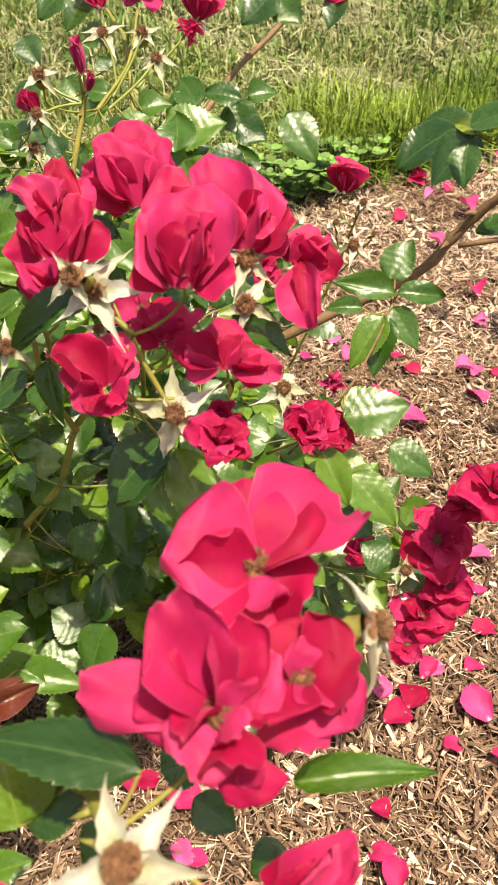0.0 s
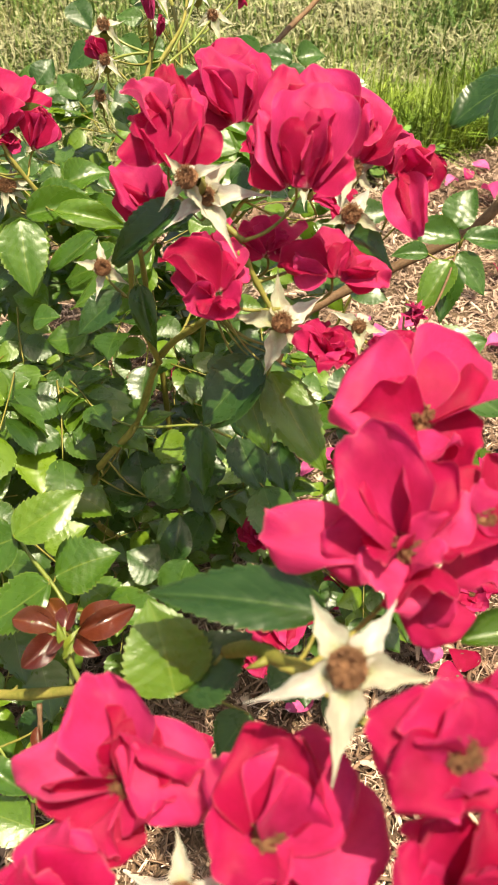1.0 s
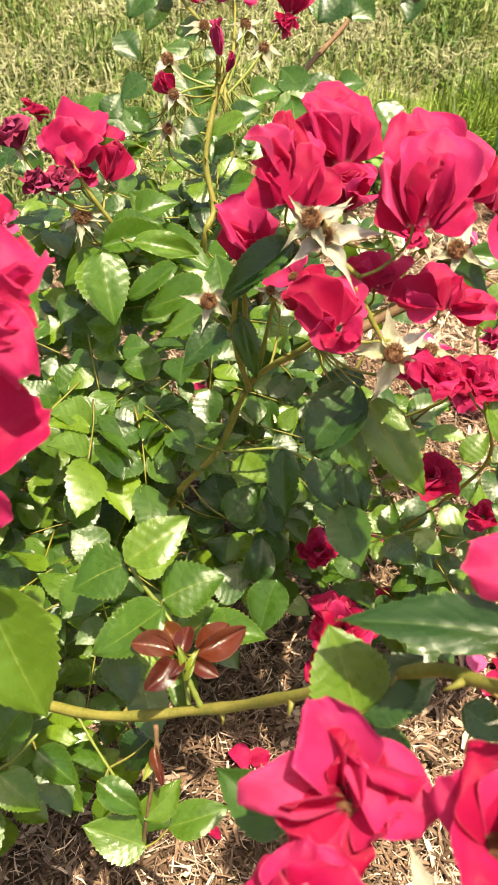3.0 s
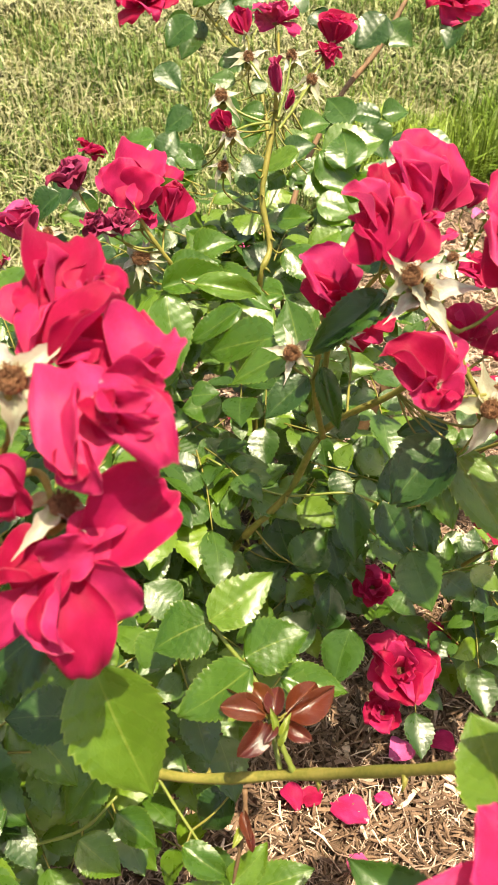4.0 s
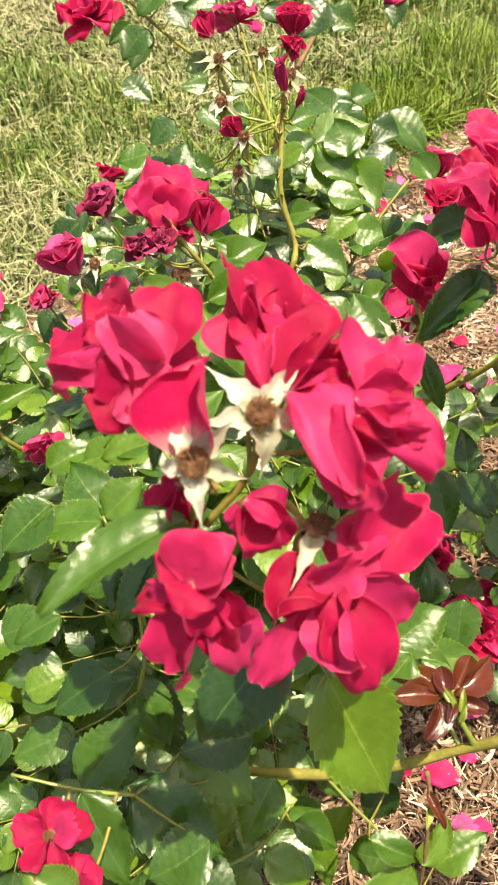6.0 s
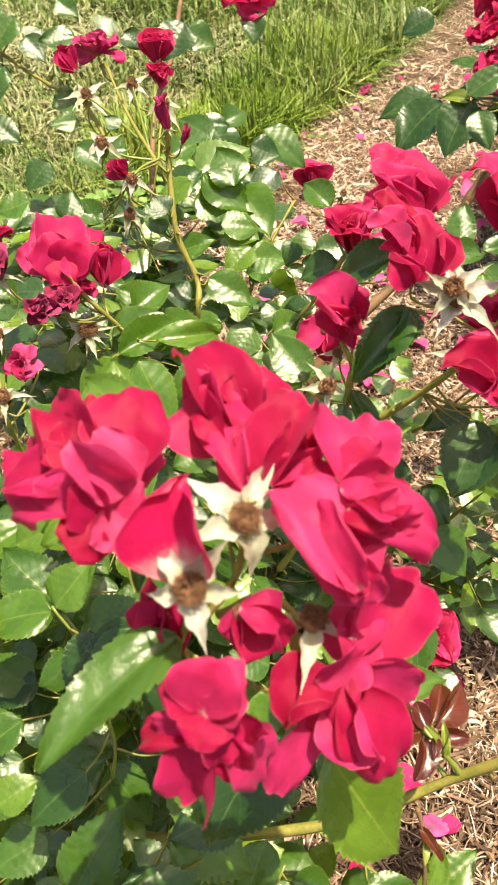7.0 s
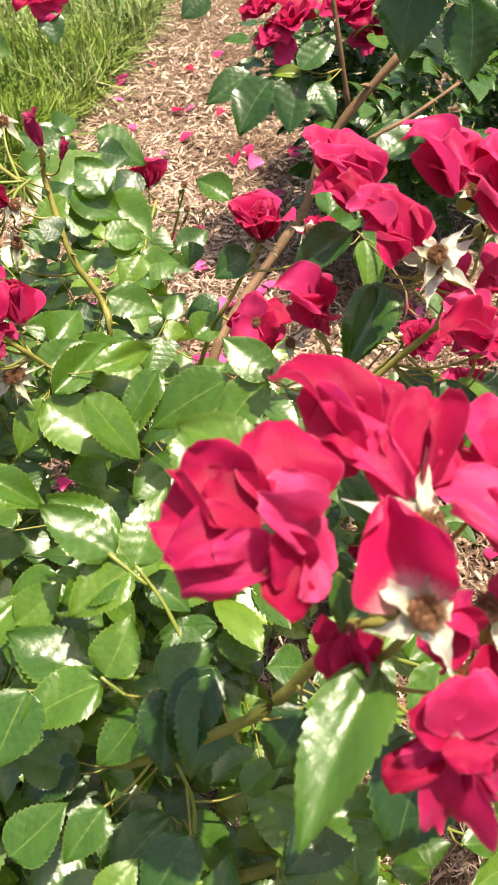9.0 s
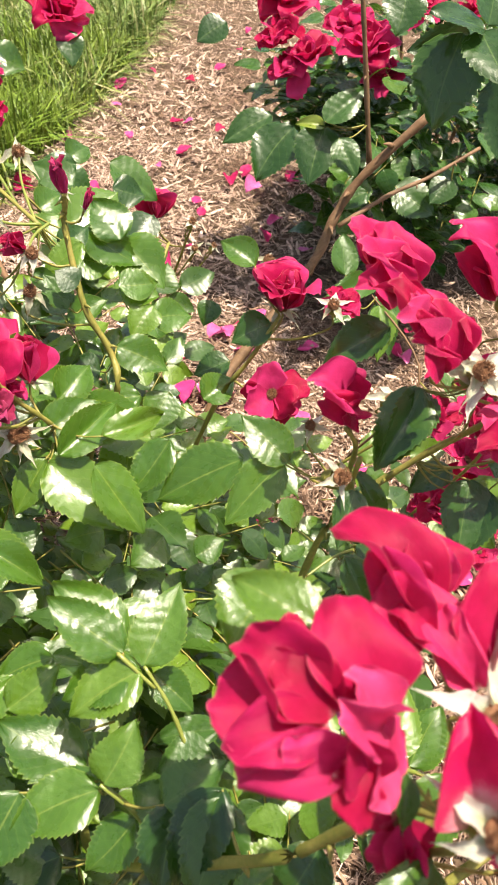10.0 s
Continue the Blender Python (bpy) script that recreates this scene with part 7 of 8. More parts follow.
petal(b, (-0.003, 0.056, 0.716), (-0.008, 0.044, 0.717), 0.020, (0.675, -0.247, -0.695), PETAL)
bloom(main_bush, (-0.120, 0.033, 0.646), (-0.228, -0.230, 0.946), 0.058, "open", PETAL)
bloom(main_bush, (0.001, 0.033, 0.679), (0.197, -0.321, 0.926), 0.042, "open", PETAL)
spent_bloom(main_bush, (0.052, 0.169, 0.704), (0.902, -0.077, 0.424), 0.050)
b = bloom_core(main_bush, (0.017, 0.081, 0.685), (0.000, 0.000, 1.000), 0.006)
petal(b, (0.017, 0.081, 0.685), (0.041, 0.092, 0.703), 0.024, (-0.397, -0.412, 0.820), PETAL)
petal(b, (0.016, 0.080, 0.687), (0.033, 0.088, 0.707), 0.019, (0.052, -0.941, 0.335), REVERSE_AND_LIT)
petal(b, (0.017, 0.082, 0.683), (0.024, 0.094, 0.698), 0.021, (-0.358, -0.631, 0.688), PETAL)
petal(b, (0.016, 0.081, 0.685), (0.023, 0.084, 0.698), 0.013, (-0.091, -0.954, 0.286), PETAL)
petal(b, (0.016, 0.079, 0.686), (0.037, 0.078, 0.694), 0.023, (-0.351, -0.273, 0.896), PETAL)
petal(b, (0.016, 0.078, 0.688), (0.028, 0.073, 0.693), 0.016, (-0.205, 0.401, 0.893), REVERSE_AND_LIT)
spent_bloom(main_bush, (0.047, 0.078, 0.668), (0.528, -0.309, 0.791), 0.034)
leaflet(main_bush, (-0.055, 0.147, 0.565), (-0.070, 0.132, 0.549), 0.022, (-0.278, -0.550, 0.788), DEEP_AND_SHADED)
leaflet(main_bush, (-0.018, 0.164, 0.555), (0.004, 0.153, 0.543), 0.021, (0.210, -0.455, 0.865), DEEP_AND_SHADED)
leaflet(main_bush, (0.029, 0.145, 0.536), (0.009, 0.137, 0.528), 0.023, (-0.271, -0.310, 0.911), DEEP_AND_SHADED)
bloom(main_bush, (-0.009, 0.339, 0.631), (0.332, -0.122, 0.936), 0.037, "open", PETAL)

# blooms further back
bloom(main_bush, (-0.318, 0.657, 0.643), (-0.418, -0.005, 0.908), 0.045, "ball", WILTED)
b = bloom_core(main_bush, (-0.264, 0.652, 0.623), (-0.15, -0.45, 0.88), 0.0035)
petal(b, (-0.266, 0.647, 0.624), (-0.289, 0.671, 0.645), 0.035, (0.050, -0.620, 0.783), PETAL, BROAD)
petal(b, (-0.267, 0.647, 0.624), (-0.268, 0.684, 0.652), 0.039, (0.022, -0.608, 0.793), PETAL, BROAD)
petal(b, (-0.265, 0.650, 0.621), (-0.242, 0.693, 0.646), 0.044, (0.002, -0.519, 0.855), PETAL, BROAD)
petal(b, (-0.262, 0.650, 0.620), (-0.224, 0.674, 0.643), 0.040, (-0.147, -0.540, 0.828), PETAL, BROAD)
petal(b, (-0.270, 0.642, 0.624), (-0.270, 0.654, 0.657), 0.036, (0.173, -0.923, 0.343), PETAL, BROAD)
petal(b, (-0.262, 0.639, 0.623), (-0.245, 0.645, 0.652), 0.036, (-0.578, -0.664, 0.475), PETAL, BROAD)
petal(b, (-0.259, 0.651, 0.641), (-0.273, 0.629, 0.626), 0.039, (-0.143, -0.486, 0.862), PETAL, BROAD)
petal(b, (-0.251, 0.649, 0.637), (-0.252, 0.630, 0.622), 0.030, (0.066, -0.617, 0.784), PETAL, BROAD)
bloom(main_bush, (-0.230, 0.643, 0.618), (0.344, 0.438, 0.830), 0.036, "bud", PETAL)
bloom(main_bush, (-0.350, 0.601, 0.627), (-0.362, 0.239, 0.901), 0.042, "cup", FADED)
bloom(main_bush, (-0.294, 0.609, 0.621), (-0.661, -0.335, 0.672), 0.034, "ball", WILTED)
bloom(main_bush, (-0.273, 0.619, 0.619), (-0.045, -0.291, 0.956), 0.033, "ball", WILTED)
bloom(main_bush, (-0.319, 0.586, 0.594), (-0.529, -0.419, 0.738), 0.028, "open", FADED)
bloom(main_bush, (-0.157, 0.970, 0.665), (-0.302, 0.588, 0.750), 0.028, "bud", PETAL)
bloom(main_bush, (-0.118, 1.000, 0.665), (-0.002, 0.420, 0.908), 0.054, "open", FADED)
bloom(main_bush, (-0.047, 1.004, 0.653), (0.207, 0.267, 0.941), 0.049, "cup", PETAL)
bloom(main_bush, (-0.062, 0.975, 0.636), (0.164, -0.910, 0.381), 0.032, "bud", PETAL)
bloom(main_bush, (-0.138, 0.724, 0.692), (-0.180, 0.050, 0.980), 0.021, "furled", FADED)
bloom(main_bush, (-0.129, 0.707, 0.680), (0.350, -0.200, 0.900), 0.012, "furled", FADED)
bloom(main_bush, (-0.184, 0.723, 0.657), (-0.684, 0.016, 0.729), 0.023, "bud", PETAL)
bloom(main_bush, (-0.277, 1.130, 0.649), (-0.035, -0.106, 0.994), 0.074, "open", PETAL)
bloom(main_bush, (0.120, 1.115, 0.655), (-0.056, -0.539, 0.840), 0.071, "open", PETAL)
bloom(main_bush, (-0.254, 0.629, 0.616), (0.242, -0.045, 0.969), 0.024, "open", PETAL)
bloom(main_bush, (-0.036, 0.582, 0.630), (-0.083, -0.002, 0.997), 0.052, "cup", PETAL)
bloom(main_bush, (-0.080, 0.544, 0.574), (-0.539, -0.160, 0.827), 0.053, "droop", PETAL)
bloom(main_bush, (0.134, 0.964, 0.468), (0.187, 0.282, 0.941), 0.053, "cup", PETAL)
bloom(main_bush, (0.072, 0.479, 0.504), (-0.310, -0.253, 0.916), 0.038, "open", PETAL)
bloom(main_bush, (0.037, 0.431, 0.448), (-0.310, -0.253, 0.916), 0.041, "open", PETAL)
bloom(main_bush, (-0.009, 0.391, 0.598), (-0.310, -0.253, 0.916), 0.026, "open", PETAL)
bloom(main_bush, (0.016, 0.562, 0.604), (0.092, -0.181, 0.979), 0.035, "open", PETAL)
bloom(main_bush, (-0.401, 0.550, 0.477), (-0.280, 0.275, 0.920), 0.034, "cup", FADED)
bloom(main_bush, (-0.374, 0.585, 0.605), (-0.349, -0.049, 0.936), 0.029, "ball", FADED)
bloom(main_bush, (-0.300, 0.695, 0.645), (0.093, 0.377, 0.921), 0.027, "open", PETAL)
bloom(main_bush, (-0.417, 0.213, 0.500), (-0.279, -0.384, 0.880), 0.041, "droop", PETAL)
bloom(main_bush, (-0.407, 0.187, 0.489), (-0.305, -0.477, 0.825), 0.034, "droop", PETAL)
bloom(main_bush, (-0.405, 0.559, 0.469), (-0.231, 0.011, 0.973), 0.035, "ball", FADED)
bloom(main_bush, (0.053, 0.429, 0.553), (0.084, -0.217, 0.973), 0.045, "open", PETAL)
bloom(main_bush, (0.070, 0.469, 0.565), (-0.009, -0.907, 0.420), 0.020, "bud", FADED)
bloom(main_bush, (0.191, 0.485, 0.359), (0.084, -0.217, 0.973), 0.066, "flat", PETAL)
bloom(main_bush, (0.207, 0.467, 0.313), (0.205, -0.153, 0.967), 0.052, "flat", PETAL)
bloom(main_bush, (0.182, 0.444, 0.290), (-0.022, -0.157, 0.987), 0.052, "flat", PETAL)
bloom(main_bush, (0.167, 0.424, 0.271), (-0.248, -0.397, 0.884), 0.038, "flat", PETAL)
bloom(main_bush, (0.219, 0.466, 0.453), (0.205, -0.153, 0.967), 0.057, "flat", PETAL)
bloom(main_bush, (0.208, 0.495, 0.397), (-0.248, -0.153, 0.957), 0.036, "flat", PETAL)
bloom(main_bush, (0.122, 0.488, 0.332), (-0.239, -0.302, 0.923), 0.033, "open", PETAL)
bloom(main_bush, (-0.017, 0.420, 0.241), (-0.043, -0.253, 0.966), 0.067, "open", PETAL)
bloom(main_bush, (0.059, 0.510, 0.152), (-0.043, -0.253, 0.966), 0.039, "open", PETAL)
bloom(main_bush, (-0.035, 0.398, 0.200), (-0.047, -0.344, 0.938), 0.037, "open", PETAL)
bloom(main_bush, (-0.036, 0.504, 0.262), (-0.047, -0.344, 0.938), 0.040, "open", PETAL)

# blooms of the far bush
bloom(far_bush, (0.600, 1.212, 0.500), (-0.330, 0.032, 0.943), 0.079, "open", PETAL)
bloom(far_bush, (0.610, 1.157, 0.484), (-0.330, 0.032, 0.943), 0.083, "open", PETAL)
bloom(far_bush, (0.588, 1.178, 0.455), (-0.330, 0.032, 0.943), 0.070, "open", PETAL)
bloom(far_bush, (0.677, 1.094, 0.503), (-0.330, 0.032, 0.943), 0.096, "open", PETAL)
bloom(far_bush, (0.684, 1.053, 0.468), (-0.330, 0.032, 0.943), 0.065, "open", PETAL)
bloom(far_bush, (0.722, 1.042, 0.570), (-0.330, 0.032, 0.943), 0.071, "open", PETAL)
bloom(far_bush, (0.699, 0.909, 0.605), (-0.330, 0.032, 0.943), 0.065, "open", PETAL)
bloom(far_bush, (0.642, 1.246, 0.539), (-0.330, 0.032, 0.943), 0.084, "open", PETAL)
bloom(far_bush, (0.690, 1.146, 0.520), (-0.330, 0.032, 0.943), 0.074, "open", PETAL)

# spent blooms with pale sepals
spent_bloom(main_bush, (-0.311, 0.223, 0.754), (-0.244, -0.586, 0.773), 0.048)
spent_bloom(main_bush, (-0.280, 0.246, 0.751), (0.089, -0.606, 0.790), 0.058)
spent_bloom(main_bush, (-0.264, 0.221, 0.704), (0.506, 0.144, 0.851), 0.047)
spent_bloom(main_bush, (-0.031, 0.082, 0.717), (-0.022, -0.458, 0.889), 0.05)
spent_bloom(main_bush, (-0.080, 0.384, 0.700), (-0.236, -0.617, 0.751), 0.064)
spent_bloom(main_bush, (-0.036, 0.351, 0.639), (-0.021, -0.547, 0.837), 0.067)
spent_bloom(main_bush, (0.037, 0.580, 0.581), (-0.022, -0.370, 0.929), 0.033)
spent_bloom(main_bush, (0.038, 0.507, 0.522), (-0.022, -0.458, 0.889), 0.054)
spent_bloom(main_bush, (-0.148, 0.418, 0.632), (0.197, -0.772, 0.605), 0.037)
spent_bloom(main_bush, (-0.260, 0.622, 0.580), (-0.022, -0.370, 0.929), 0.047)
spent_bloom(main_bush, (-0.078, 0.041, 0.653), (-0.022, -0.370, 0.929), 0.037)
spent_bloom(main_bush, (0.117, 0.744, 0.508), (-0.022, -0.370, 0.929), 0.041)
spent_bloom(main_bush, (0.004, 0.416, 0.701), (0.187, -0.431, 0.883), 0.043)
spent_bloom(main_bush, (0.004, 0.398, 0.683), (0.095, -0.698, 0.710), 0.039)
spent_bloom(main_bush, (-0.185, 0.770, 0.663), (-0.049, -0.386, 0.921), 0.045)
spent_bloom(main_bush, (-0.178, 0.712, 0.653), (-0.049, -0.386, 0.921), 0.033)
spent_bloom(main_bush, (-0.151, 0.945, 0.639), (-0.049, -0.386, 0.921), 0.053)
spent_bloom(main_bush, (-0.106, 0.922, 0.648), (-0.049, -0.386, 0.921), 0.043)
spent_bloom(main_bush, (-0.088, 0.877, 0.639), (-0.049, -0.386, 0.921), 0.045)
spent_bloom(main_bush, (-0.185, 0.711, 0.622), (-0.049, -0.386, 0.921), 0.034)
spent_bloom(main_bush, (-0.255, 0.622, 0.581), (-0.065, -0.858, 0.510), 0.037)
spent_bloom(main_bush, (-0.329, 0.597, 0.619), (-0.049, -0.386, 0.921), 0.030)
spent_bloom(main_bush, (-0.089, 0.378, 0.714), (-0.420, -0.551, 0.721), 0.041)
spent_bloom(main_bush, (-0.101, 0.484, 0.596), (-0.273, -0.212, 0.938), 0.026)
spent_bloom(main_bush, (-0.009, 0.551, 0.621), (-0.273, -0.212, 0.938), 0.031)
spent_bloom(main_bush, (-0.340, 0.565, 0.585), (-0.123, -0.340, 0.932), 0.038)
spent_bloom(main_bush, (-0.256, 0.621, 0.578), (-0.273, -0.212, 0.938), 0.028)
spent_bloom(main_bush, (-0.164, 0.476, 0.432), (-0.049, -0.386, 0.921), 0.029)
spent_bloom(main_bush, (0.161, 0.463, 0.336), (-0.021, -0.352, 0.936), 0.037)

spent_bloom(main_bush, (0.147, 0.906, 0.466), (0.300, -0.300, 0.900), 0.030)
spent_bloom(main_bush, (0.112, 0.860, 0.466), (-0.200, -0.400, 0.890), 0.026)
spent_bloom(main_bush, (0.160, 0.880, 0.440), (0.500, -0.300, 0.800), 0.024)
stem(main_bush, "stem", [(0.145, 0.905, 0.458), (0.138, 0.915, 0.420), (0.120, 0.930, 0.330), (0.060, 0.880, 0.200), (-0.060, 0.760, 0.040)], 0.0013, 0.0024, STEM)
stem(main_bush, "stem", [(0.160, 0.882, 0.432), (0.146, 0.900, 0.395), (0.125, 0.925, 0.345)], 0.0009, 0.0013, STEM)
stem(main_bush, "stem", [(0.112, 0.862, 0.458), (0.120, 0.890, 0.420), (0.130, 0.918, 0.385)], 0.0009, 0.0013, STEM)

# fallen petals on the mulch
fallen(-0.116, 0.394, 0.034, random.uniform(0, 6.28), PETAL)
fallen(-0.052, 0.375, 0.044, random.uniform(0, 6.28), FALLEN)
fallen(-0.012, 0.387, 0.021, random.uniform(0, 6.28), FALLEN)
fallen(0.018, 0.444, 0.038, random.uniform(0, 6.28), FALLEN)
fallen(0.070, 0.453, 0.032, random.uniform(0, 6.28), PETAL)
fallen(-0.051, 0.316, 0.032, random.uniform(0, 6.28), FALLEN)
fallen(-0.431, 0.482, 0.029, random.uniform(0, 6.28), FALLEN)
fallen(-0.081, 0.987, 0.027, random.uniform(0, 6.28), FALLEN)
fallen(-0.164, 1.049, 0.023, random.uniform(0, 6.28), PETAL)
fallen(0.012, 1.402, 0.022, random.uniform(0, 6.28), FALLEN)
fallen(0.137, 0.963, 0.046, random.uniform(0, 6.28), FALLEN)
fallen(0.052, 0.864, 0.029, random.uniform(0, 6.28), PETAL)
fallen(0.465, 1.369, 0.043, random.uniform(0, 6.28), FALLEN)
fallen(0.456, 1.265, 0.030, random.uniform(0, 6.28), FALLEN)
fallen(0.289, 1.162, 0.034, random.uniform(0, 6.28), FALLEN)
fallen(0.418, 1.120, 0.033, random.uniform(0, 6.28), FALLEN)
fallen(0.413, 1.061, 0.042, random.uniform(0, 6.28), FALLEN)
fallen(0.294, 0.989, 0.046, random.uniform(0, 6.28), FALLEN)
fallen(0.176, 1.212, 0.030, random.uniform(0, 6.28), FALLEN)
fallen(0.455, 1.121, 0.024, random.uniform(0, 6.28), FALLEN)
fallen(0.351, 0.718, 0.035, random.uniform(0, 6.28), FALLEN)
fallen(0.339, 0.665, 0.026, random.uniform(0, 6.28), FALLEN)
fallen(0.334, 0.604, 0.036, random.uniform(0, 6.28), FALLEN)
fallen(0.247, 0.537, 0.031, random.uniform(0, 6.28), FALLEN)
fallen(0.224, 0.499, 0.040, random.uniform(0, 6.28), PETAL)
fallen(0.199, 0.471, 0.036, random.uniform(0, 6.28), PETAL)
fallen(0.300, 0.487, 0.046, random.uniform(0, 6.28), FALLEN)
fallen(0.261, 0.436, 0.026, random.uniform(0, 6.28), FALLEN)
fallen(0.307, 0.547, 0.029, random.uniform(0, 6.28), FALLEN)
fallen(0.313, 0.421, 0.025, random.uniform(0, 6.28), FALLEN)
fallen(0.168, 0.362, 0.025, random.uniform(0, 6.28), PETAL)
fallen(0.165, 0.317, 0.032, random.uniform(0, 6.28), FALLEN)
fallen(0.177, 0.294, 0.034, random.uniform(0, 6.28), FALLEN)
fallen(-0.093, 0.392, 0.025, random.uniform(0, 6.28), PETAL)
fallen(-0.147, 0.314, 0.023, random.uniform(0, 6.28), PETAL)
fallen(-0.034, 0.306, 0.023, random.uniform(0, 6.28), FALLEN)
fallen(0.416, 1.548, 0.040, random.uniform(0, 6.28), FALLEN)
fallen(0.507, 1.677, 0.046, random.uniform(0, 6.28), FALLEN)
fallen(0.518, 1.814, 0.046, random.uniform(0, 6.28), FALLEN)
fallen(0.411, 1.809, 0.046, random.uniform(0, 6.28), PETAL)
fallen(0.432, 1.731, 0.031, random.uniform(0, 6.28), FALLEN)
fallen(0.354, 1.647, 0.036, random.uniform(0, 6.28), FALLEN)
fallen(0.915, 1.868, 0.037, random.uniform(0, 6.28), PETAL)
fallen(1.234, 2.054, 0.039, random.uniform(0, 6.28), FALLEN)
fallen(1.111, 2.045, 0.028, random.uniform(0, 6.28), PETAL)
fallen(0.824, 1.731, 0.046, random.uniform(0, 6.28), FALLEN)
fallen(0.699, 1.531, 0.037, random.uniform(0, 6.28), FALLEN)
fallen(0.805, 1.541, 0.038, random.uniform(0, 6.28), PETAL)
fallen(0.868, 1.550, 0.039, random.uniform(0, 6.28), PETAL)
fallen(0.945, 1.466, 0.042, random.uniform(0, 6.28), PETAL)
fallen(0.821, 1.470, 0.044, random.uniform(0, 6.28), FALLEN)
fallen(0.766, 1.343, 0.043, random.uniform(0, 6.28), FALLEN)
fallen(0.709, 1.323, 0.035, random.uniform(0, 6.28), PETAL)
fallen(0.933, 2.132, 0.046, random.uniform(0, 6.28), FALLEN)
fallen(0.836, 2.027, 0.029, random.uniform(0, 6.28), FALLEN)
fallen(0.575, 1.980, 0.033, random.uniform(0, 6.28), PETAL)
fallen(0.965, 1.752, 0.028, random.uniform(0, 6.28), PETAL)
fallen(0.276, 1.173, 0.030, random.uniform(0, 6.28), FALLEN)
fallen(0.247, 1.049, 0.046, random.uniform(0, 6.28), FALLEN)
fallen(0.282, 1.020, 0.043, random.uniform(0, 6.28), FALLEN)
fallen(0.458, 1.275, 0.032, random.uniform(0, 6.28), FALLEN)
fallen(0.401, 1.125, 0.036, random.uniform(0, 6.28), FALLEN)
fallen(0.518, 0.999, 0.041, random.uniform(0, 6.28), FALLEN)
fallen(0.643, 0.887, 0.031, random.uniform(0, 6.28), FALLEN)
fallen(1.446, 2.348, 0.035, random.uniform(0, 6.28), FALLEN)
fallen(1.373, 2.120, 0.026, random.uniform(0, 6.28), FALLEN)
fallen(0.924, 1.441, 0.026, random.uniform(0, 6.28), FALLEN)
fallen(0.716, 1.698, 0.021, random.uniform(0, 6.28), FALLEN)
fallen(0.768, 1.877, 0.022, random.uniform(0, 6.28), FALLEN)
fallen(0.418, 1.822, 0.043, random.uniform(0, 6.28), PETAL)
fallen(1.051, 2.142, 0.022, random.uniform(0, 6.28), FALLEN)
fallen(1.488, 2.206, 0.024, random.uniform(0, 6.28), FALLEN)

# ---- remaining foliage ----
LEAF_FINE = leaf_grid(30, 4, 21, 0.26, 0.12, 0.06, 0.05)
LEAF_ROUGH = leaf_grid(30, 4, 22, 0.13, 0.2, 0.06, 0.06)
SHAPES = [(np.array(v), f, u) for v, f, u in (LEAF_FINE, LEAF_ROUGH)]


class Foliage:
    """Many compound leaves in one mesh: leaflets and the stalks that carry them."""

    def __init__(self):
        self.verts, self.faces, self.uvs = [], [], []
        self.sv, self.sf = [], []

    def leaflet(self, base, tip, width, normal, rg):
        v, f, u = SHAPES[rg.randrange(2)]
        m = np.array(blade_pose(base, tip, width, normal))
        start = len(self.verts)
        self.verts.extend(map(tuple, v @ m[:3, :3].T + m[:3, 3]))
        self.uvs.extend(u)
        self.faces.extend(tuple(i + start for i in q) for q in f)

    def compound(self, base, way, up, size, rg, count=None):
        """A rose leaf: pairs of leaflets on a stalk with one at the end."""
        way = way.normalized()
        side = way.cross(up).normalized()
        n = side.cross(way)
        pairs = count or rg.choice((2, 2, 3))
        end = base + way * size * 1.9
        mid = base + way * size * 0.95 + n * size * 0.12
        tube(self.sv, self.sf, curve_points([base, mid, end], 3), 0.0009, 0.0006, 4)
        for k in range(pairs):
            p = base + way * size * (0.6 + 1.1 * k / max(1, pairs - 0.4)) + n * size * 0.1
            for s in (-1, 1):
                d = (way * rg.uniform(0.35, 0.7) + side * s + n * rg.uniform(-0.25, 0.2)).normalized()
                nn = (n + Vector((rg.gauss(0, 0.28), rg.gauss(0, 0.28), rg.gauss(0, 0.15)))).normalized()
                q = size * rg.uniform(0.75, 1.05)
                self.leaflet(p + d * 0.003, p + d * q, q * rg.uniform(0.6, 0.74), nn, rg)
        d = (way + n * rg.uniform(-0.35, 0.1)).normalized()
        self.leaflet(end, end + d * size * 1.15, size * 0.78, (n + d * 0.1).normalized(), rg)

    def clump(self, centre, radii, count, size, rg, foot):
        for _ in range(count):
            d = Vector((rg.gauss(0, 1), rg.gauss(0, 1), rg.gauss(0, 1))).normalized()
            r = rg.random() ** 0.4
            p = Vector(centre) + Vector((d.x * radii[0], d.y * radii[1], d.z * radii[2])) * r
            if p.z < 0.04:
                continue
            out = Vector((p.x - foot[0], p.y - foot[1], 0))
            a = rg.uniform(-1.3, 1.3)
            out = Matrix.Rotation(a, 3, "Z") @ (out.normalized() if out.length > 0.01 else Vector((1, 0, 0)))
            way = out + Vector((0, 0, rg.uniform(-0.4, 0.35)))
            up = Vector((rg.gauss(0.1, 0.3), rg.gauss(-0.26, 0.28), 1))
            self.compound(p, way, up, size * rg.uniform(0.75, 1.15), rg)

    def link(self, parent, mat):
        under("foliage", mesh_of("foliage", self.verts, self.faces, self.uvs), mat, parent, Matrix.Identity(4))["kind"] = "stuff"
        under("stalkwork", mesh_of("stalkwork", self.sv, self.sf), STEM, parent, Matrix.Identity(4))["kind"] = "stuff"


rg = random.Random(11)
near_leaves = Foliage()
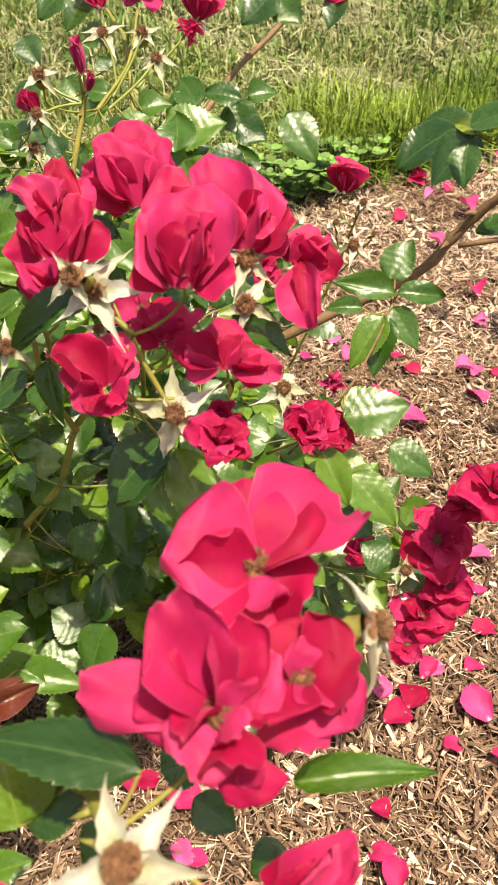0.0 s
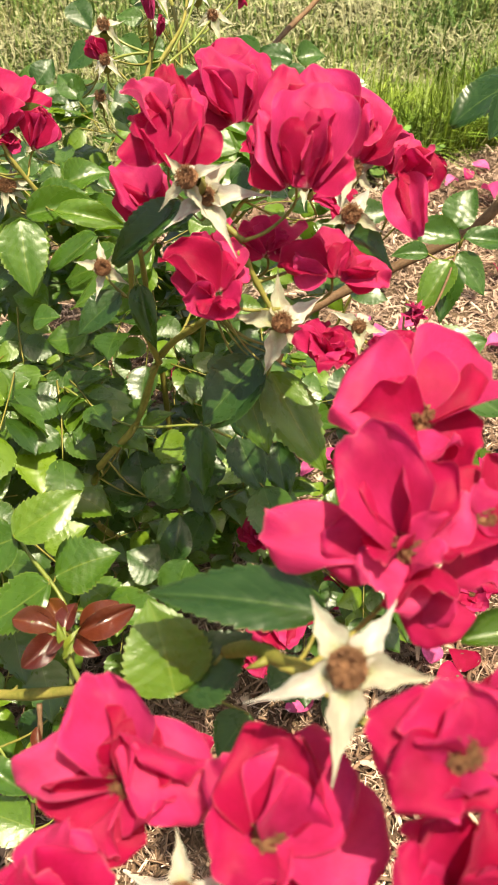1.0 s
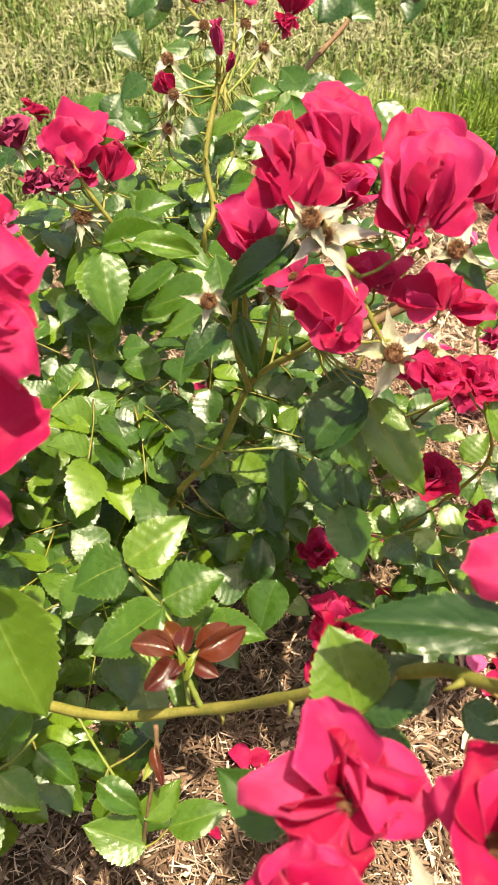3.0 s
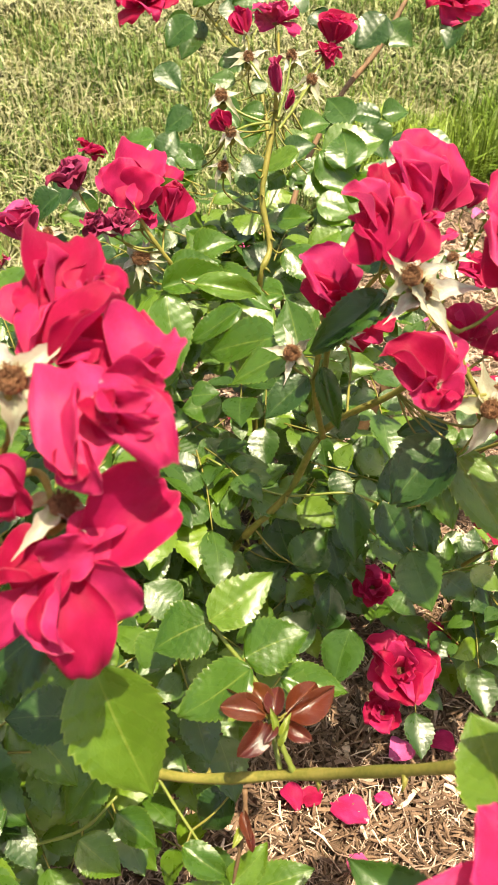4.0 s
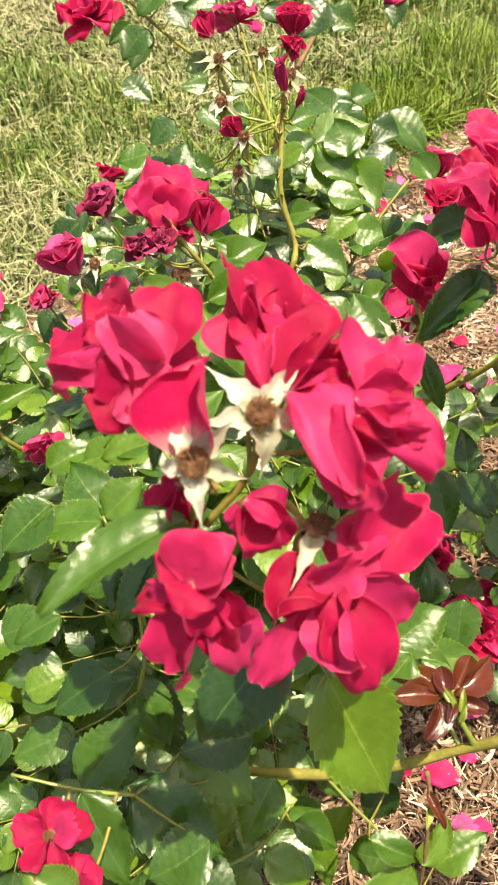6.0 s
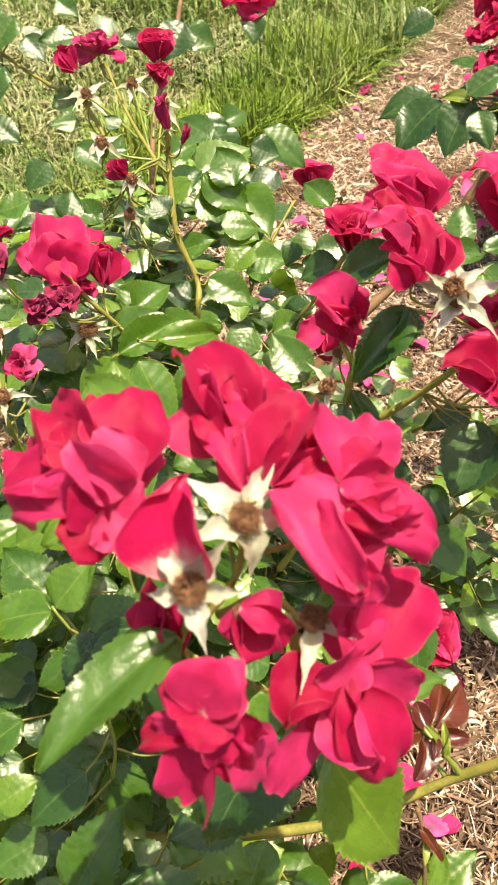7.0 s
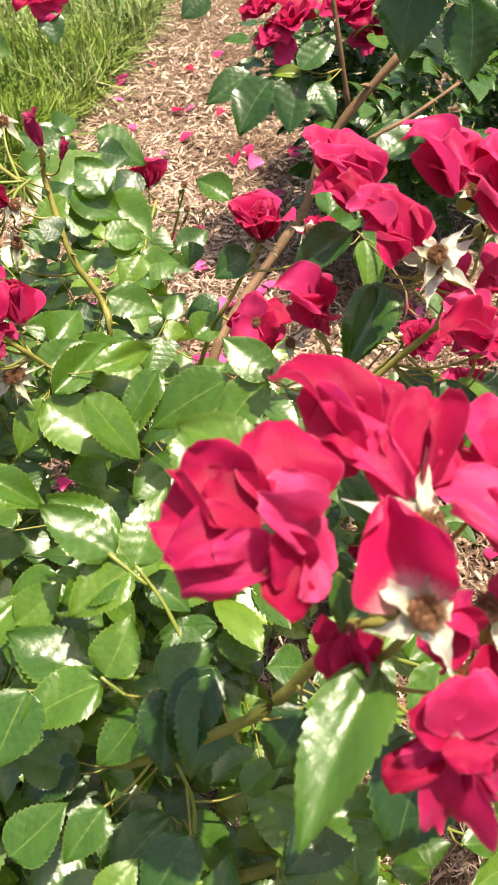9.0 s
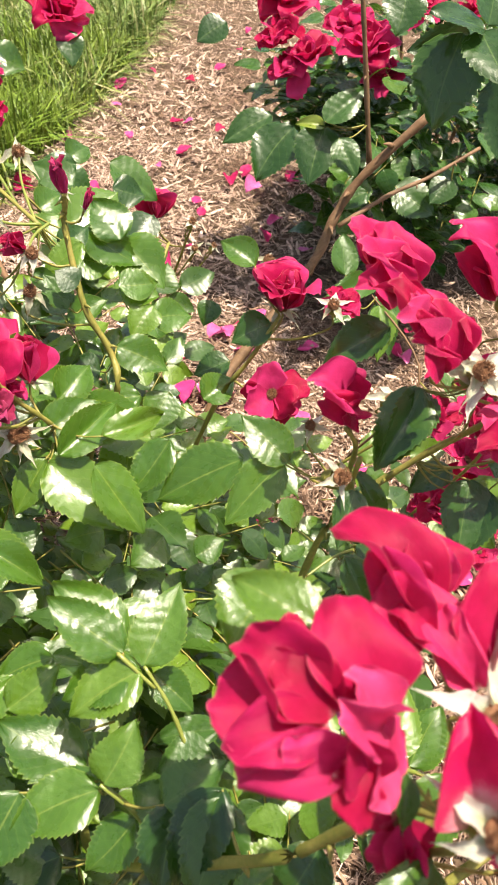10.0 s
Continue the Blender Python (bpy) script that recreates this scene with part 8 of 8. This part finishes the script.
for centre, radii, count in [
    ((-0.30, 0.66, 0.26), (0.24, 0.22, 0.25), 190),
    ((-0.12, 0.68, 0.24), (0.17, 0.17, 0.22), 100),
    ((-0.40, 0.46, 0.24), (0.18, 0.16, 0.22), 130),
    ((-0.12, 0.82, 0.34), (0.16, 0.11, 0.18), 56),
    ((-0.52, 0.62, 0.28), (0.14, 0.22, 0.24), 100),
    ((0.06, 0.58, 0.22), (0.08, 0.10, 0.16), 26),
    ((-0.18, 0.58, 0.38), (0.12, 0.09, 0.08), 24),
    ((-0.36, 0.30, 0.28), (0.10, 0.08, 0.13), 34),
    ((-0.50, 0.76, 0.30), (0.15, 0.14, 0.22), 90),
    ((-0.17, 0.82, 0.46), (0.11, 0.08, 0.10), 28),
    ((-0.21, 0.71, 0.52), (0.09, 0.06, 0.06), 16),
    ((-0.18, 0.73, 0.45), (0.10, 0.09, 0.08), 24),
    ((-0.27, 0.53, 0.45), (0.08, 0.09, 0.025), 17),
    ((-0.25, 0.38, 0.425), (0.05, 0.06, 0.02), 8),
    ((-0.36, 0.24, 0.42), (0.05, 0.05, 0.03), 7),
]:
    near_leaves.clump(centre, radii, round(count * 0.8), 0.04, rg, (-0.15, 0.69))


def nearest(p, lower):
    best = [q for q in STEM_POINTS if q.z < p.z - lower]
    return min(best, key=lambda q: (q - p).length, default=None)


# Stalks from the blooms and single leaflets down to the nearest stem.
for parent, foot, axis in BLOOM_FEET:
    q = nearest(foot, 0.015)
    if parent is main_bush and q and (q - foot).length < 0.075:
        d = (q - foot).length
        low = foot - axis.normalized() * min(0.03, d * 0.4)
        low.z = min(low.z, foot.z - 0.004)
        tube(near_leaves.sv, near_leaves.sf, curve_points([foot, low, (low + q) / 2 - Vector((0, 0, 0.1 * d)), q], 4), 0.0008, 0.0012, 5)
for foot in LEAF_FEET:
    q = nearest(foot, -0.05)
    if q and 0.004 < (q - foot).length < 0.055:
        tube(near_leaves.sv, near_leaves.sf, curve_points([foot, (foot + q) / 2 + Vector((0, 0, -0.006)), q], 3), 0.0007, 0.001, 4)
near_leaves.link(main_bush, FOLIAGE)
far_leaves = Foliage()
for centre, radii, count in [((1.0, 1.13, 0.28), (0.3, 0.26, 0.27), 230), ((1.3, 1.0, 0.3), (0.25, 0.3, 0.3), 120), ((0.76, 1.16, 0.4), (0.11, 0.1, 0.12), 40), ((0.72, 0.98, 0.36), (0.12, 0.12, 0.16), 44)]:
    far_leaves.clump(centre, radii, count, 0.046, rg, (1.0, 1.15))
far_leaves.link(far_bush, DARK_FOLIAGE)
for a in range(5):
    tip = (1.0 + 0.2 * math.cos(a * 1.3), 1.15 + 0.18 * math.sin(a * 1.3), 0.45)
    stem(far_bush, "cane", [tip, (1.0 + 0.1 * math.cos(a * 1.3), 1.15 + 0.09 * math.sin(a * 1.3), 0.22), (1.0 + 0.01 * a, 1.15, 0)], 0.003, 0.006, CANE)

# outer stem of the near bush with one pink bloom
bloom(main_bush, (-0.430, 0.587, 0.621), (-0.250, -0.100, 0.960), 0.05, "open", FADED)
spent_bloom(main_bush, (-0.427, 0.563, 0.583), (-0.300, -0.400, 0.860), 0.034)
stem(main_bush, "stem", [(-0.427, 0.588, 0.612), (-0.437, 0.574, 0.585), (-0.445, 0.560, 0.550), (-0.436, 0.553, 0.514), (-0.416, 0.552, 0.476), (-0.340, 0.640, 0.300), (-0.240, 0.670, 0.000)], 0.0012, 0.0024, STEM)
stem(main_bush, "stem", [(-0.428, 0.564, 0.580), (-0.436, 0.559, 0.567), (-0.446, 0.558, 0.548)], 0.0009, 0.0013, STEM)
leaflet(main_bush, (-0.402, 0.587, 0.593), (-0.419, 0.577, 0.602), 0.011, (0.601, -0.712, 0.363), BRIGHT_AND_LIT)
leaflet(main_bush, (-0.442, 0.558, 0.555), (-0.405, 0.570, 0.579), 0.021, (0.194, -0.962, 0.194), BRIGHT_AND_LIT)
leaflet(main_bush, (-0.444, 0.552, 0.523), (-0.392, 0.563, 0.539), 0.023, (-0.092, -0.657, 0.748), BRIGHT_AND_LIT)
leaflet(main_bush, (-0.434, 0.552, 0.512), (-0.465, 0.529, 0.519), 0.025, (0.507, -0.460, 0.729), BRIGHT_AND_LIT)

# upper petals of the lowest near bloom
petal(lower_bloom, (-0.321, 0.198, 0.715), (-0.323, 0.210, 0.728), 0.022, (0.085, -0.737, 0.670), PETAL, BROAD)
petal(lower_bloom, (-0.317, 0.195, 0.714), (-0.303, 0.200, 0.725), 0.021, (-0.478, -0.376, 0.794), REVERSE_AND_LIT, BROAD)
petal(lower_bloom, (-0.319, 0.196, 0.717), (-0.326, 0.187, 0.713), 0.020, (-0.052, -0.376, 0.925), PETAL, BROAD)

# upper leaflets of the long brown cane
leaflet(main_bush, (0.253, 0.635, 0.752), (0.213, 0.667, 0.768), 0.046, (-0.100, -0.200, 0.970), DARK_CANE_LEAF)
leaflet(main_bush, (0.251, 0.636, 0.749), (0.217, 0.575, 0.732), 0.05, (-0.450, -0.150, 0.880), DARK_CANE_LEAF)
leaflet(main_bush, (0.263, 0.638, 0.752), (0.287, 0.656, 0.782), 0.04, (0.200, -0.300, 0.930), DARK_CANE_LEAF)

# ---- more fallen petals ----
for k in range(70):
    x, y = random.gauss(0.35, 0.5), random.gauss(1.0, 0.5)
    if -0.9 < x < 1.7 and 0.1 < y < edge_y(x) - 0.04:
        fallen(x, y, random.uniform(0.024, 0.036), random.uniform(0, 6.28), FALLEN)


# ---- clover at the lawn's edge ----
def clover():
    rg = random.Random(4)
    verts, faces = [], []
    for _ in range(100):
        x = rg.gauss(0.15, 0.075)
        y = edge_y(x) + rg.uniform(-0.1, 0.03)
        h, tilt = rg.uniform(0.03, 0.11), rg.uniform(0, 6.28)
        for k in range(3):
            a = tilt + 2.094 * k
            r = rg.uniform(0.008, 0.014)
            cx, cy = x + math.cos(a) * r, y + math.sin(a) * r
            s = len(verts)
            verts.append((cx, cy, h - 0.002))
            for q in range(8):
                b = 6.2832 * q / 8
                verts.append((cx + math.cos(b) * r * 0.95, cy + math.sin(b) * r * 0.95, h + 0.003 * math.cos(b - a)))
            faces += [(s, s + 1 + q, s + 1 + (q + 1) % 8) for q in range(8)]
    return mesh_of("clover", verts, faces)


setting("clover", clover(), CLOVER, "low green clover leaves where lawn meets mulch", "clover", "stuff")
